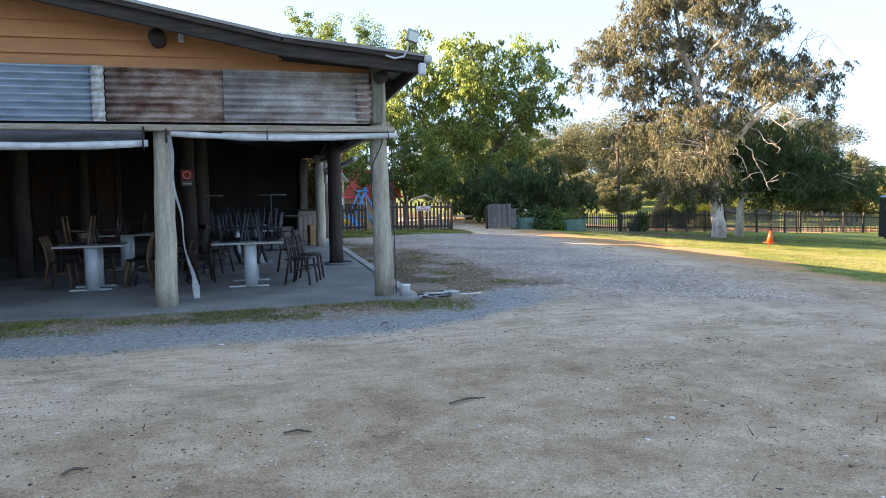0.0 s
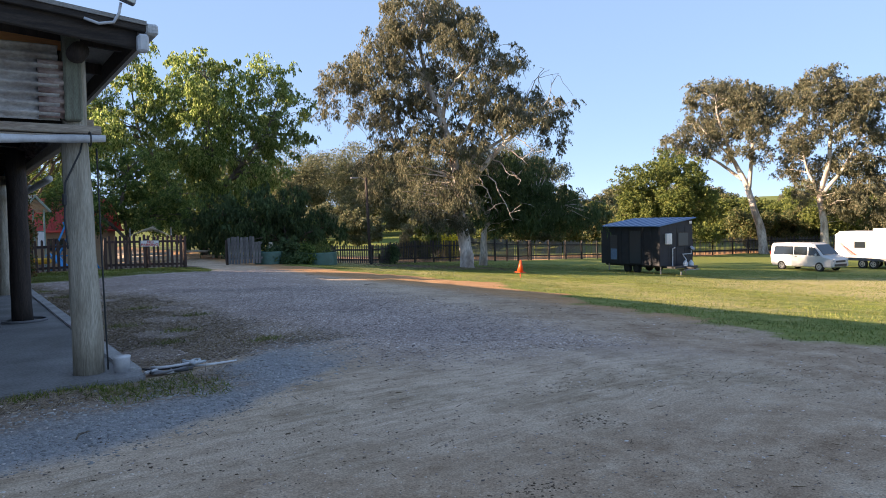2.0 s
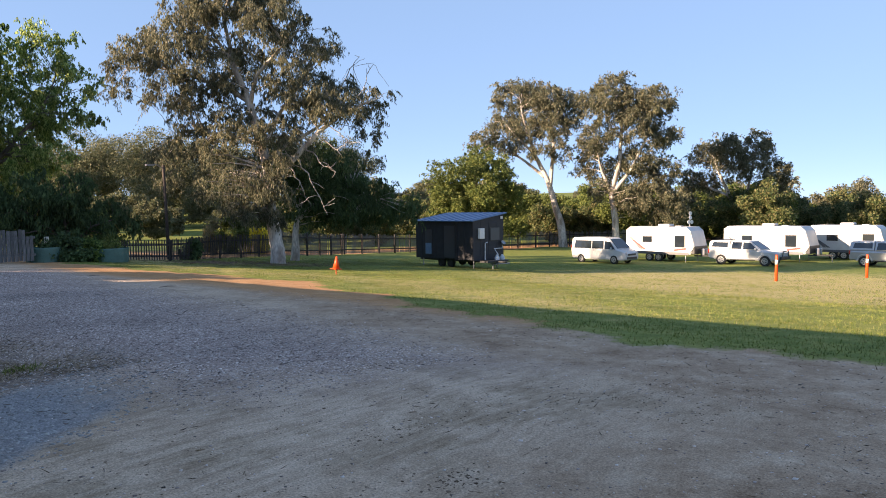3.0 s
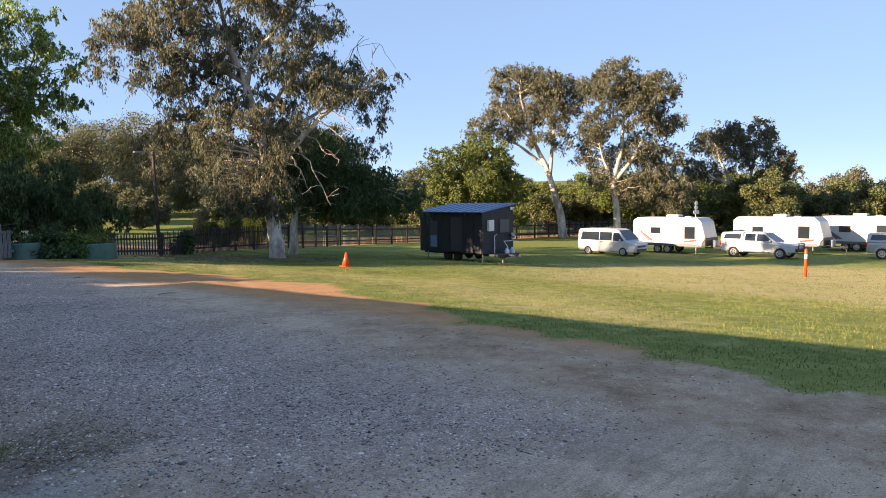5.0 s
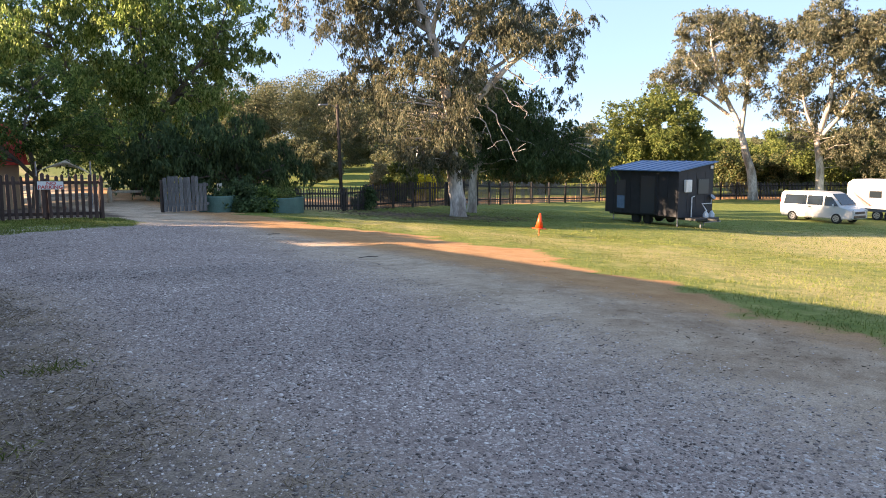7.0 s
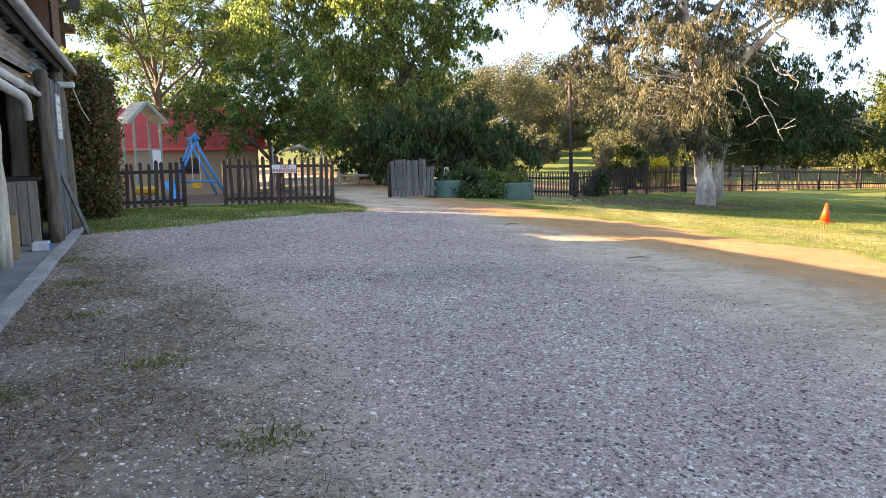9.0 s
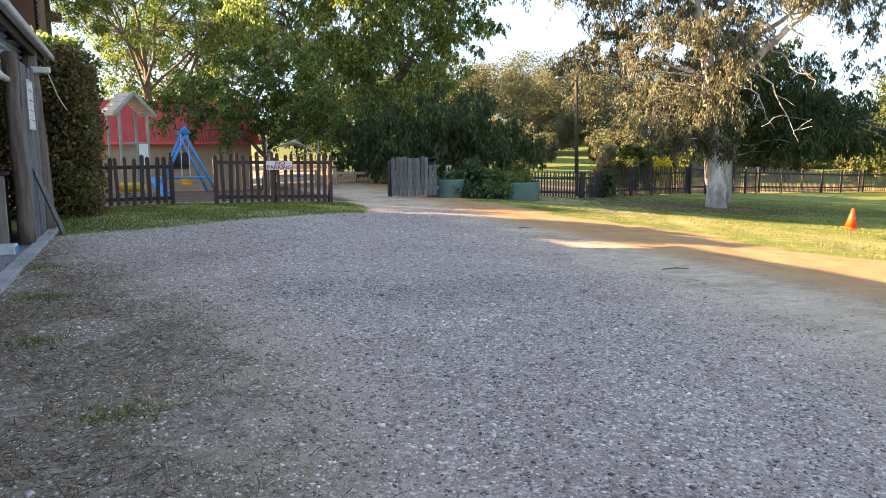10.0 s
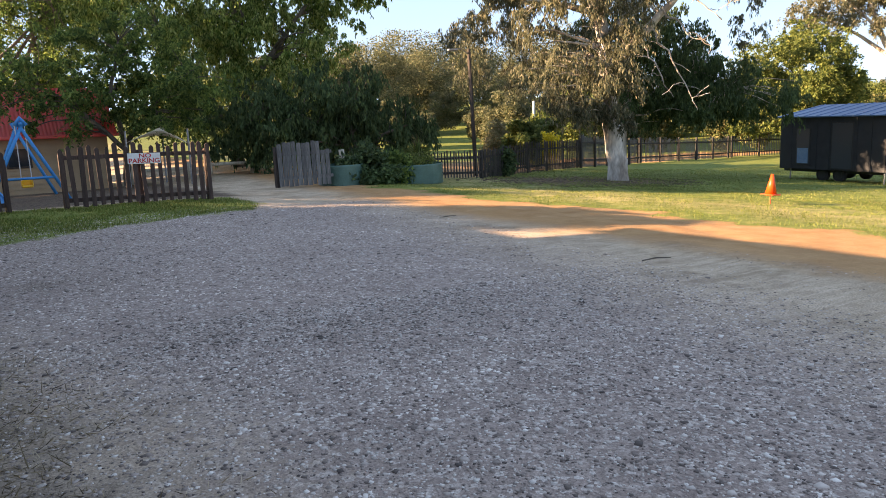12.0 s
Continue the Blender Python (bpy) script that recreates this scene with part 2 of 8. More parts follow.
    earth = ramp(noise_tex(1.5, 12, 0.8), [(0.33, (0.22, 0.135, 0.08)), (0.5, (0.41, 0.285, 0.19)), (0.68, (0.57, 0.435, 0.315))])
    c = mixc(mask("earth", mid, 1.1, 0.4), c, earth)
    c = mixc(mask("orange", mid, 0.5, 0.3), c, orange)
    c = mixc(mask("gravel", fine, 0.7, 0.35), c, gravel)
    c = mixc(mask("blue", mid, 0.6, 0.25), c, blue)
    c = mixc(mask("straw", mid, 0.9, 0.2), c, straw)
    c = mixc(mask("grass", mid, 1.0, 0.14), c, turf)
    c = mixc(mask("dry", mid, 0.8, 0.3), c, dry)
    c = mixc(mask("litter", mid, 0.7, 0.25), c, litter)
    grain = n.new("ShaderNodeMapRange")
    grain.inputs["From Min"].default_value, grain.inputs["From Max"].default_value = 0.25, 0.75
    grain.inputs["To Min"].default_value, grain.inputs["To Max"].default_value = 0.55, 1.45
    l.new(tiny, grain.inputs["Value"])
    hsv = n.new("ShaderNodeHueSaturation")
    l.new(grain.outputs["Result"], hsv.inputs["Value"])
    l.new(c, hsv.inputs["Color"])
    l.new(hsv.outputs["Color"], p.inputs["Base Color"])
    h = n.new("ShaderNodeMath")
    h.operation = "ADD"
    l.new(fine, h.inputs[0])
    l.new(tiny, h.inputs[1])
    bu = n.new("ShaderNodeBump")
    bu.inputs["Strength"].default_value, bu.inputs["Distance"].default_value = 0.4, 0.02
    l.new(h.outputs["Value"], bu.inputs["Height"])
    l.new(bu.outputs["Normal"], p.inputs["Normal"])
    return m


def ramp01(v, a, b):
    return np.clip((v - a) / (b - a), 0, 1)


def zone_masks(x, y):
    """How far each cover holds at a place, 0 to 1 with 0.5 on its edge."""
    def side(d, w=1.0):
        return np.clip(0.5 + d / (2 * w), 0, 1)
    lawn_x = np.interp(y, [-60, 7.8, 11, 13, 16.6, 20, 24.7, 26.6, 29.8, 32, 34], [12.5, 10.6, 11.2, 12.2, 13.4, 15.2, 15.3, 14.3, 13.6, 13.6, 14.5])
    lawn_x = lawn_x + 0.3 * np.sin(y * 1.3 + 0.5) + 0.18 * np.sin(y * 3.3 + x) + 0.12 * np.sin(y * 7.1)
    lawn = side(x - lawn_x, 0.9)
    lawn = np.where(y > 34, side(x - 14.5, 1.5), lawn)
    left_edge = np.interp(x, [2.4, 4.1, 6, 8.8, 9.3], [24.8, 25.6, 26.5, 27.9, 29])
    left = np.minimum(np.minimum(side(y - left_edge, 0.5), side(9.2 - x, 0.5)), side(30.6 - y, 0.4))
    grass = np.maximum(lawn, left)
    grass = np.maximum(grass, side(y - 40, 2) * side(-x + 9.5, 2) * 0.5)
    grass = np.maximum(grass, side(np.hypot(x, y) - 80, 5))
    fy = np.interp(x, [14, 16.4, 19.6, 24.6, 32, 44, 57.5, 66, 98], [33.5, 34.4, 35.3, 38.8, 43.6, 50.2, 52.5, 49.5, 34])
    beyond = y - fy - 0.6
    grass = np.where((beyond > 0) & (beyond < 9) & (x > 14), np.minimum(grass, 0.15), grass)
    gravel = side(y - np.interp(x, [0, 3, 5, 9, 12], [14, 11.5, 9.5, 8.0, 9.0]), 2.5)
    gravel = np.minimum(gravel, side(np.interp(y, [0, 8, 14, 20, 27], [6.5, 7.5, 8.6, 9.6, 11.0]) - x, 2.2))
    gravel = np.minimum(gravel, side(x - np.interp(y, [10, 15, 18, 24], [5.0, 4.6, 4.9, 2.6]), 1.5))
    gravel = np.minimum(gravel, side(28.2 - y, 1.2))
    orange = side(x - np.interp(y, [0, 10, 17, 22, 27, 40], [10.8, 11.0, 11.7, 11.7, 11.5, 12.5]), 1.1) * side(y - 4, 3)
    arc = 8.5 + 0.125 * np.maximum(x - 0.5, 0) ** 2
    blue = np.minimum(side(0.75 - np.abs(y - arc), 0.45), side(4.4 - x, 1.2))
    straw = np.minimum(side(x - 2.3, 0.3), side(np.interp(y, [10.3, 11, 14, 18, 24], [4.0, 5.2, 4.6, 4.8, 3.0]) - x, 1.1)) * side(y - 10.6, 0.4) * side(25 - y, 0.5)
    verge = np.minimum(side(0.62 - np.abs(y - 9.5), 0.55), side(3.2 - x, 0.5))
    straw = np.maximum(straw, verge) * 0.95
    dry = lawn * np.clip(1 - np.hypot(x - 37, y - 12) / 20, 0, 1) * 1.5 + 0.62 * lawn * np.clip(1 - np.abs(x - lawn_x - 3.5) / 5, 0, 1) * ramp01(y, 6, 12)
    litter = np.clip(1.05 - np.hypot((x - 23) / 5.5, (y - 33.5) / 3.2), 0, 1)
    litter = np.maximum(litter, 0.85 * np.minimum(np.minimum(side(x - 2.6, 0.4), side(9.6 - x, 0.5)), np.minimum(side(y - 30.8, 0.3), side(40.8 - y, 1.0))))
    litter = np.maximum(litter, np.clip(0.4 - 0.3 * np.hypot((x - 4.8) / 3.0, (y - 22.3) / 2.4), 0, 0.4) * (y < 26))
    earth = 1.0 * side(np.interp(x, [-3, 0, 2, 5, 9], [4.2, 5.8, 6.6, 6.2, 5.4]) - y, 1.3) + 0.9 * side(1.5 - np.abs(x - lawn_x + 1.3), 0.9) * side(24 - y, 3)
    return dict(earth=np.clip(earth, 0, 1), grass=grass, gravel=gravel, orange=orange, blue=blue, straw=straw, dry=np.clip(dry, 0, 1), litter=litter)


def spread(lo, hi, step, far):
    inner = np.arange(lo, hi, step)
    out = [hi]
    s = step
    while out[-1] < far:
        s *= 1.22
        out.append(out[-1] + s)
    low = [lo - step]
    s = step
    while low[-1] > -far:
        s *= 1.22
        low.append(low[-1] - s)
    return np.concatenate([low[::-1], inner, out])


GRID = {}


def surf(x, y):
    """Height of the ground as it is built, ruts and all."""
    xs, ys, g = GRID["xs"], GRID["ys"], GRID["z"]
    i = np.clip(np.searchsorted(xs, x) - 1, 0, len(xs) - 2)
    j = np.clip(np.searchsorted(ys, y) - 1, 0, len(ys) - 2)
    u = (x - xs[i]) / (xs[i + 1] - xs[i])
    v = (y - ys[j]) / (ys[j + 1] - ys[j])
    return (g[j, i] * (1 - u) + g[j, i + 1] * u) * (1 - v) + (g[j + 1, i] * (1 - u) + g[j + 1, i + 1] * u) * v


def build_ground():
    xs, ys = spread(-6, 30, 0.2, 2500), spread(-3, 38, 0.2, 2500)
    gx, gy = np.meshgrid(xs, ys)
    x, y = gx.ravel(), gy.ravel()
    z = land(x, y)
    rng = np.random.default_rng(5)
    near = (np.abs(x - 12) < 18) & (np.abs(y - 17) < 21)
    rough = 0.012 * np.sin(x * 1.7 + 0.6 * y) * np.sin(y * 1.3) + rng.normal(0, 0.004, x.size)
    # two shallow wheel tracks that curve from the yard to the gate
    track = 4.5 + 0.25 * (y - 3) + 0.008 * (y - 3) ** 2
    rough -= 0.02 * np.exp(-((x - track) / 0.25) ** 2) + 0.02 * np.exp(-((x - track - 1.7) / 0.25) ** 2)
    under = (x < 2.5) & (y > 10.1) & (y < 26.5)
    z = z + np.where(near, rough, 0) - np.where(under, 0.06, 0)
    nx, ny = len(xs), len(ys)
    GRID.update(xs=xs, ys=ys, z=z.reshape(ny, nx))
    i = np.arange(nx * ny).reshape(ny, nx)
    quads = np.stack([i[:-1, :-1], i[:-1, 1:], i[1:, 1:], i[1:, :-1]], -1).reshape(-1, 4)
    me = np_mesh("ground", np.stack([x, y, z], -1), quads, ground_material())
    for key, v in zone_masks(x, y).items():
        a = me.attributes.new(key, "FLOAT", "POINT")
        a.data.foreach_set("value", v.astype(np.float32))
    me.polygons.foreach_set("use_smooth", [True] * len(me.polygons))
    return tagged(new("ground", me), "sandy yard with gravel drive and grassed paddock", "ground", kind="structure")


build_ground()

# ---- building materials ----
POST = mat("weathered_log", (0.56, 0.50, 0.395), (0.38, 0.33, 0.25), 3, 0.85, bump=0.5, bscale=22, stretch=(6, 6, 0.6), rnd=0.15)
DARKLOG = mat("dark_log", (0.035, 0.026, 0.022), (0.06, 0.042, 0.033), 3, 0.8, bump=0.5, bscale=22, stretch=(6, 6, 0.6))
BEAM = mat("old_beam", (0.34, 0.26, 0.195), (0.48, 0.40, 0.31), 4, 0.85, bump=0.5, bscale=30, stretch=(0.6, 6, 6))
FASCIA = mat("dark_fascia", (0.026, 0.019, 0.015), (0.06, 0.044, 0.034), 4, 0.8, bump=0.4, bscale=30, stretch=(0.6, 6, 6))
BOARD = mat("tan_weatherboard", (0.60, 0.27, 0.105), (0.52, 0.225, 0.085), 2, 0.6, bump=0.15, bscale=30, stretch=(0.5, 4, 4), rnd=0.06, fine=0.1)
GALV = mat("blue_galvanised_iron", (0.36, 0.44, 0.52), (0.26, 0.33, 0.40), 3, 0.45, 0.5, bump=0.1, stretch=(1, 1, 3))
RUST = mat("rusted_iron", (0.15, 0.065, 0.042), (0.44, 0.34, 0.29), 3.0, 0.75, 0.1, bump=0.1, bscale=26, stretch=(1.1, 1, 2.2), fine=0.3)
GREY = mat("grey_iron", (0.55, 0.52, 0.49), (0.30, 0.25, 0.22), 2.2, 0.6, 0.2, bump=0.08, bscale=26, stretch=(1.2, 1, 2.0), fine=0.22)
CONC = mat("worn_concrete", (0.27, 0.265, 0.26), (0.17, 0.165, 0.16), 1.1, 0.8, bump=0.2, bscale=40)
# near-black: the shade inside the shed is put into this colour
GLOOMWALL = mat("gloom_wall", (0.022, 0.017, 0.015), (0.034, 0.026, 0.021), 2, 0.9, bump=0.3, stretch=(3, 3, 0.5))
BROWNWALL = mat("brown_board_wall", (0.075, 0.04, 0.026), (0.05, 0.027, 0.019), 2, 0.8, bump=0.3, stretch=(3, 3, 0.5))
WHITE = mat("white_vinyl", (0.70, 0.70, 0.70), (0.50, 0.50, 0.51), 7, 0.5, bump=0.05, fine=0.06)
CANVAS = mat("grey_canvas", (0.22, 0.22, 0.23), (0.15, 0.15, 0.155), 3, 0.8, bump=0.3, stretch=(1, 1, 5))
ROOFIRON = mat("old_roof_iron", (0.34, 0.33, 0.31), (0.24, 0.21, 0.18), 1.5, 0.55, 0.4, bump=0.1)

SX = 0.015          # the side wall leans off the y axis by this much per metre


def side_x(y):
    return 2.07 + SX * (y - 10.7)


def eave(y):
    return side_x(y) + 0.5, 3.47 - 0.027 * (y - 10.1)


def build_slab():
    bm = bmesh.new()
    prism(bm, [(-14, 10.15), (2.42, 10.15), (2.50, 10.25), (side_x(26) + 0.62, 26.3), (-14, 26.3)], "z", -0.25, 0.02)
    bmesh.ops.bevel(bm, geom=bm.edges[:], offset=0.015, segments=2, affect="EDGES")
    ob = part("floor", bm, CONC)
    tagged(ob, "worn grey concrete slab of the open shed", "floor", kind="structure")


def build_kerb():
    bm = bmesh.new()
    prism(bm, [(2.34, 10.5), (2.52, 10.5), (side_x(25.6) + 0.64, 26.2), (side_x(25.6) + 0.46, 26.2)], "z", -0.1, 0.045)
    bmesh.ops.bevel(bm, geom=bm.edges[:], offset=0.012, segments=2, affect="EDGES")
    tagged(part("kerb", bm, mat("pale_concrete", (0.42, 0.41, 0.395), (0.30, 0.29, 0.28), 2.2, 0.85, bump=0.25, bscale=40)), "pale concrete kerb along the slab edge", "kerb", kind="structure")


def log(name, p0, p1, r0, r1, material, label, seg=14, parent=None, kind="structure"):
    rng = random.Random(name + str(p0))
    bm = bmesh.new()
    k = 9
    pts, rad = [], []
    for i in range(k):
        f = i / (k - 1)
        p = Vector(p0).lerp(Vector(p1), f)
        w = 0.012 if 0 < i < k - 1 else 0
        pts.append(p + Vector((rng.uniform(-w, w), rng.uniform(-w, w), 0)))
        rad.append((r0 + (r1 - r0) * f) * rng.uniform(0.96, 1.04))
    tube(bm, pts, rad, seg, wobble=0.05, rng=rng)
    ob = part(name, bm, material, parent, smooth=True)
    if parent is None:
        tagged(ob, label, "post", kind=kind)
    return ob


def build_shed():
    build_slab()
    build_kerb()
    log("post_1", (-1.02, 10.68, 0.02), (-0.99, 10.68, 2.44), 0.15, 0.125, POST, "weathered grey log post at the shed front")
    log("post_2", (2.05, 10.68, 0.02), (2.0, 10.66, 3.3), 0.145, 0.12, POST, "grey-green log post at the shed corner")
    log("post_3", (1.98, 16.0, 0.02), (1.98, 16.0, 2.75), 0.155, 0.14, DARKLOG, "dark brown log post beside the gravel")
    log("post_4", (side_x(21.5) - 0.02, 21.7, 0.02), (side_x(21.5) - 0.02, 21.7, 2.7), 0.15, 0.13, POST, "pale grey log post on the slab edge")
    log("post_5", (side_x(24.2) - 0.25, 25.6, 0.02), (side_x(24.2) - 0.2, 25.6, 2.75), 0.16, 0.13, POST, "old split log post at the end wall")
    # inner posts use the dark log colour to carry the shed's shade
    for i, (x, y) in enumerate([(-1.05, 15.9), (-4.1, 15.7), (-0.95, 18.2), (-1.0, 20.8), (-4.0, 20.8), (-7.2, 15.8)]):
        log("inner_post_%d" % (i + 1), (x, y, 0.02), (x, y, 3.6), 0.15, 0.14, DARKLOG, "log post inside the shed, its shade in the colour")
    # front band of old iron, in three sheets, each its own piece
    band = thing("iron_band", "corrugated iron band of galvanised and rusted sheets", "wall cladding", pose(0, 10.52, 2.55), kind="structure")
    for x0, x1, material, h, dy, label in ((-9.0, -1.72, GALV, 0.73, 0.0, "blue-grey galvanised sheet"), (-1.66, -0.13, RUST, 0.715, 0.012, "rusted brown sheet"), (-0.16, 1.86, GREY, 0.72, 0.0, "dull grey weathered sheet")):
        bm = bmesh.new()
        corrugated(bm, x1 - x0, h)
        part("iron_sheet", bm, material, band, label, smooth=True, m=pose(x0, dy, 0.0))
    bm = bmesh.new()
    corrugated(bm, 0.16, 0.73, amp=0.021)
    part("iron_strip", bm, mat("flaking_white_paint", (0.66, 0.66, 0.64), (0.40, 0.38, 0.35), 14, 0.7, bump=0.3), band, "strip of flaking white paint", smooth=True, m=pose(-1.83, -0.012, 0))
    bm = bmesh.new()
    corrugated(bm, 0.22, 0.56, amp=0.021)
    part("iron_patch", bm, RUST, band, "small rusted patch", smooth=True, m=pose(1.68, -0.014, 0.02))
    # timber behind the iron, and weatherboards over it
    wall = thing("wall_south", "tan painted weatherboard gable over the iron", "wall", pose(0, 10.62, 0), kind="structure")
    z = 3.24
    rows = [(-9, 1.92, 0.19), (-9, 0.64, 0.20), (-9, -0.02, 0.22), (-9, -1.1, 0.22), (-9, -2.2, 0.22), (-9, -3.3, 0.22), (-9, -4.3, 0.22), (-9, -5.4, 0.22), (-9, -6.4, 0.22)]
    for x0, x1, h in rows:
        bm = bmesh.new()
        prism(bm, [(-0.05, z), (-0.035, z), (0.01, z + h + 0.02), (-0.01, z + h + 0.02), ], "x", x0, x1)
        part("weatherboard", bm, BOARD, wall)
        z += h
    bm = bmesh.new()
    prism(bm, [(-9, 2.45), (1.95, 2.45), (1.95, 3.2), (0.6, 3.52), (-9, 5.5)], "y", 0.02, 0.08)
    part("backing", bm, GLOOMWALL, wall)
    bm = bmesh.new()
    for x0, x1, zz, h in ((-9, 2.22, 2.47, 0.085), (-0.2, 2.2, 2.39, 0.05)):
        box(bm, ((x0 + x1) / 2, 10.53, zz), (x1 - x0, 0.11, h), bevel=0.01)
    tagged(part("beam_south", bm, BEAM), "rough sawn timber beam under the iron band", "beam", kind="structure")
    bm = bmesh.new()
    box(bm, (1.98, 10.55, 3.0), (0.16, 0.14, 0.9), bevel=0.02)
    tagged(part("corner_board", bm, mat("mossy_board", (0.23, 0.24, 0.17), (0.16, 0.15, 0.11), 5, 0.9, bump=0.4, stretch=(4, 4, 0.6))), "mossy corner board", "trim", kind="structure")
    # roof: shallow over the veranda, steeper further in
    ex0, ez0 = eave(9.95)
    ex1, ez1 = eave(27.4)
    roof = thing("roof", "old iron roof with dark timber barge boards", "roof", pose(0, 0, 0), kind="structure")
    bm = bmesh.new()
    prof = [(-9.5, 5.62), (0.62, 3.66)]

    def roof_line(y, dz):
        ex, ez = eave(y)
        drop = -0.027 * (y - 10.1)
        return [Vector((px, y, pz + drop * (1 if px > 0 else 0.3) + dz)) for px, pz in prof] + [Vector((ex, y, ez + dz))]
    a, b = roof_line(9.95, 0), roof_line(27.4, 0)
    a2, b2 = roof_line(9.95, -0.04), roof_line(27.4, -0.04)
    va = [[bm.verts.new(p) for p in row] for row in (a, b, a2, b2)]
    for i in range(2):
        bm.faces.new((va[0][i], va[0][i + 1], va[1][i + 1], va[1][i]))
        bm.faces.new((va[2][i], va[3][i], va[3][i + 1], va[2][i + 1]))
        bm.faces.new((va[0][i], va[2][i], va[2][i + 1], va[0][i + 1]))
        bm.faces.new((va[1][i], va[1][i + 1], va[3][i + 1], va[3][i]))
    bm.faces.new((va[0][2], va[2][2], va[3][2], va[1][2]))
    part("roof_sheet", bm, ROOFIRON, roof)
    bm = bmesh.new()
    for (p, q) in zip(a2, a2[1:]):
        d = q - p
        ang = math.degrees(math.atan2(-d.z, d.x))
        c = (p + q) / 2
        box(bm, (c.x, 9.99, c.z - 0.02), (d.length + 0.04, 0.05, 0.09), (0, ang, 0), bevel=0.008)
        box(bm, (c.x, 10.06, c.z - 0.13), (d.length + 0.02, 0.06, 0.2), (0, ang, 0), bevel=0.01)
    part("barge_board", bm, FASCIA, roof)
    bm = bmesh.new()
    gx0, gz0 = eave(9.95)
    gx1, gz1 = eave(27.4)
    d = Vector((gx1 - gx0, 27.4 - 9.95, gz1 - gz0))
    c = Vector(((gx0 + gx1) / 2, (27.4 + 9.95) / 2, (gz0 + gz1) / 2))
    yaw, pit = math.degrees(math.atan2(-d.x, d.y)), math.degrees(math.asin(d.z / d.length))
    box(bm, (c.x + 0.05, c.y, c.z - 0.07), (0.12, d.length, 0.11), (pit, 0, yaw), bevel=0.02)
    part("gutter", bm, mat("pale_gutter", (0.55, 0.55, 0.54), (0.42, 0.41, 0.40), 3, 0.5, 0.2), roof, "pale grey metal gutter")
    bm = bmesh.new()
    box(bm, (c.x - 0.06, c.y, c.z - 0.13), (0.04, d.length - 0.1, 0.18), (pit, 0, yaw))
    part("eave_board", bm, FASCIA, roof)
    bm = bmesh.new()
    for i in range(15):
        y = 10.6 + i * 1.18
        ex, ez = eave(y)
        p, q = Vector((ex - 0.1, y, ez - 0.1)), Vector((0.6, y, 3.5 - 0.027 * (y - 10.1)))
        d = q - p
        box(bm, (p + q) / 2, (d.length, 0.05, 0.12), (0, -math.degrees(math.atan2(d.z, d.x)), 0))
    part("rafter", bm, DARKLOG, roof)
    # ceiling, far walls: the near-black colour holds the interior's shade
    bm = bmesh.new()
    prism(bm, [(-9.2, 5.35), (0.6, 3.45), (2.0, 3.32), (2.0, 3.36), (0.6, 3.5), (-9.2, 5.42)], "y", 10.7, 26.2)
    tagged(part("ceiling", bm, GLOOMWALL), "underside of the shed roof, darkened for its shade", "ceiling", kind="structure")
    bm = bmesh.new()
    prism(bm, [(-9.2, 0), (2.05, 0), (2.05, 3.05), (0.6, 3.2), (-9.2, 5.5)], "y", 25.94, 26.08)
    tagged(part("wall_north", bm, GLOOMWALL), "back wall of the shed, darkened for its shade", "wall", kind="structure")
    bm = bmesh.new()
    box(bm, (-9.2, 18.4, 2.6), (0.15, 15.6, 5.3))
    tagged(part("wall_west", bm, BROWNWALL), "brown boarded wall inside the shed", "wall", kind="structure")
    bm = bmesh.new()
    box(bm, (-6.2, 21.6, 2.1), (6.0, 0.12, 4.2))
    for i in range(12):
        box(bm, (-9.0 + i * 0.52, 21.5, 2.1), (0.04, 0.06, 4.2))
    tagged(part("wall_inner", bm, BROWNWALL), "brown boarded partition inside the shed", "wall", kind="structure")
    # side: band of iron under the eave
    side = thing("iron_side", "corrugated iron band along the shed side", "wall cladding", pose(side_x(10.7) + 0.02, 10.7, 2.62, 0, 0, 90 - math.degrees(math.atan(SX + 0.016))), kind="structure")
    for y0, y1, material in ((0.05, 5.0, GREY), (4.98, 10.2, RUST), (10.18, 13.4, GREY), (13.38, 15.6, GALV)):
        bm = bmesh.new()
        corrugated(bm, y1 - y0, 0.62 - 0.012 * y0)
        part("iron_sheet", bm, material, side, smooth=True, m=pose(y0, 0, 0))


build_shed()

# ---- block added behind the creeper, hidden, to stop stray sun ----
bm = bmesh.new()
prism(bm, [(-9.3, -0.1), (1.3, -0.1), (1.3, 2.9), (-4, 3.4), (-9.3, 2.9)], "y", 26.1, 31.2)
tagged(part("back_room", bm, BROWNWALL), "hidden brown block added behind the creeper to stop sun", "building", kind="structure")

# ---- hall and wing blocks, never in view, added to shade the yard ----
bm = bmesh.new()
prism(bm, [(-14, -0.2), (-6, -0.2), (-6, 6.3), (-5.6, 6.5), (-10, 7.4), (-14.4, 6.5), (-14, 6.3)], "y", -40, 15.0)
# white so that it bounces sky light into the shaded yard
tagged(part("hall", bm, WHITE), "unseen white block added to shade the yard", "building", kind="structure")
bm = bmesh.new()
prism(bm, [(-16, -0.2), (-9.6, -0.2), (-9.6, 5.75), (-12.8, 6.1), (-16, 5.75)], "y", 9.94, 27.4)
tagged(part("hall_wing", bm, WHITE), "unseen white block added to stop sun behind the shed", "building", kind="structure")
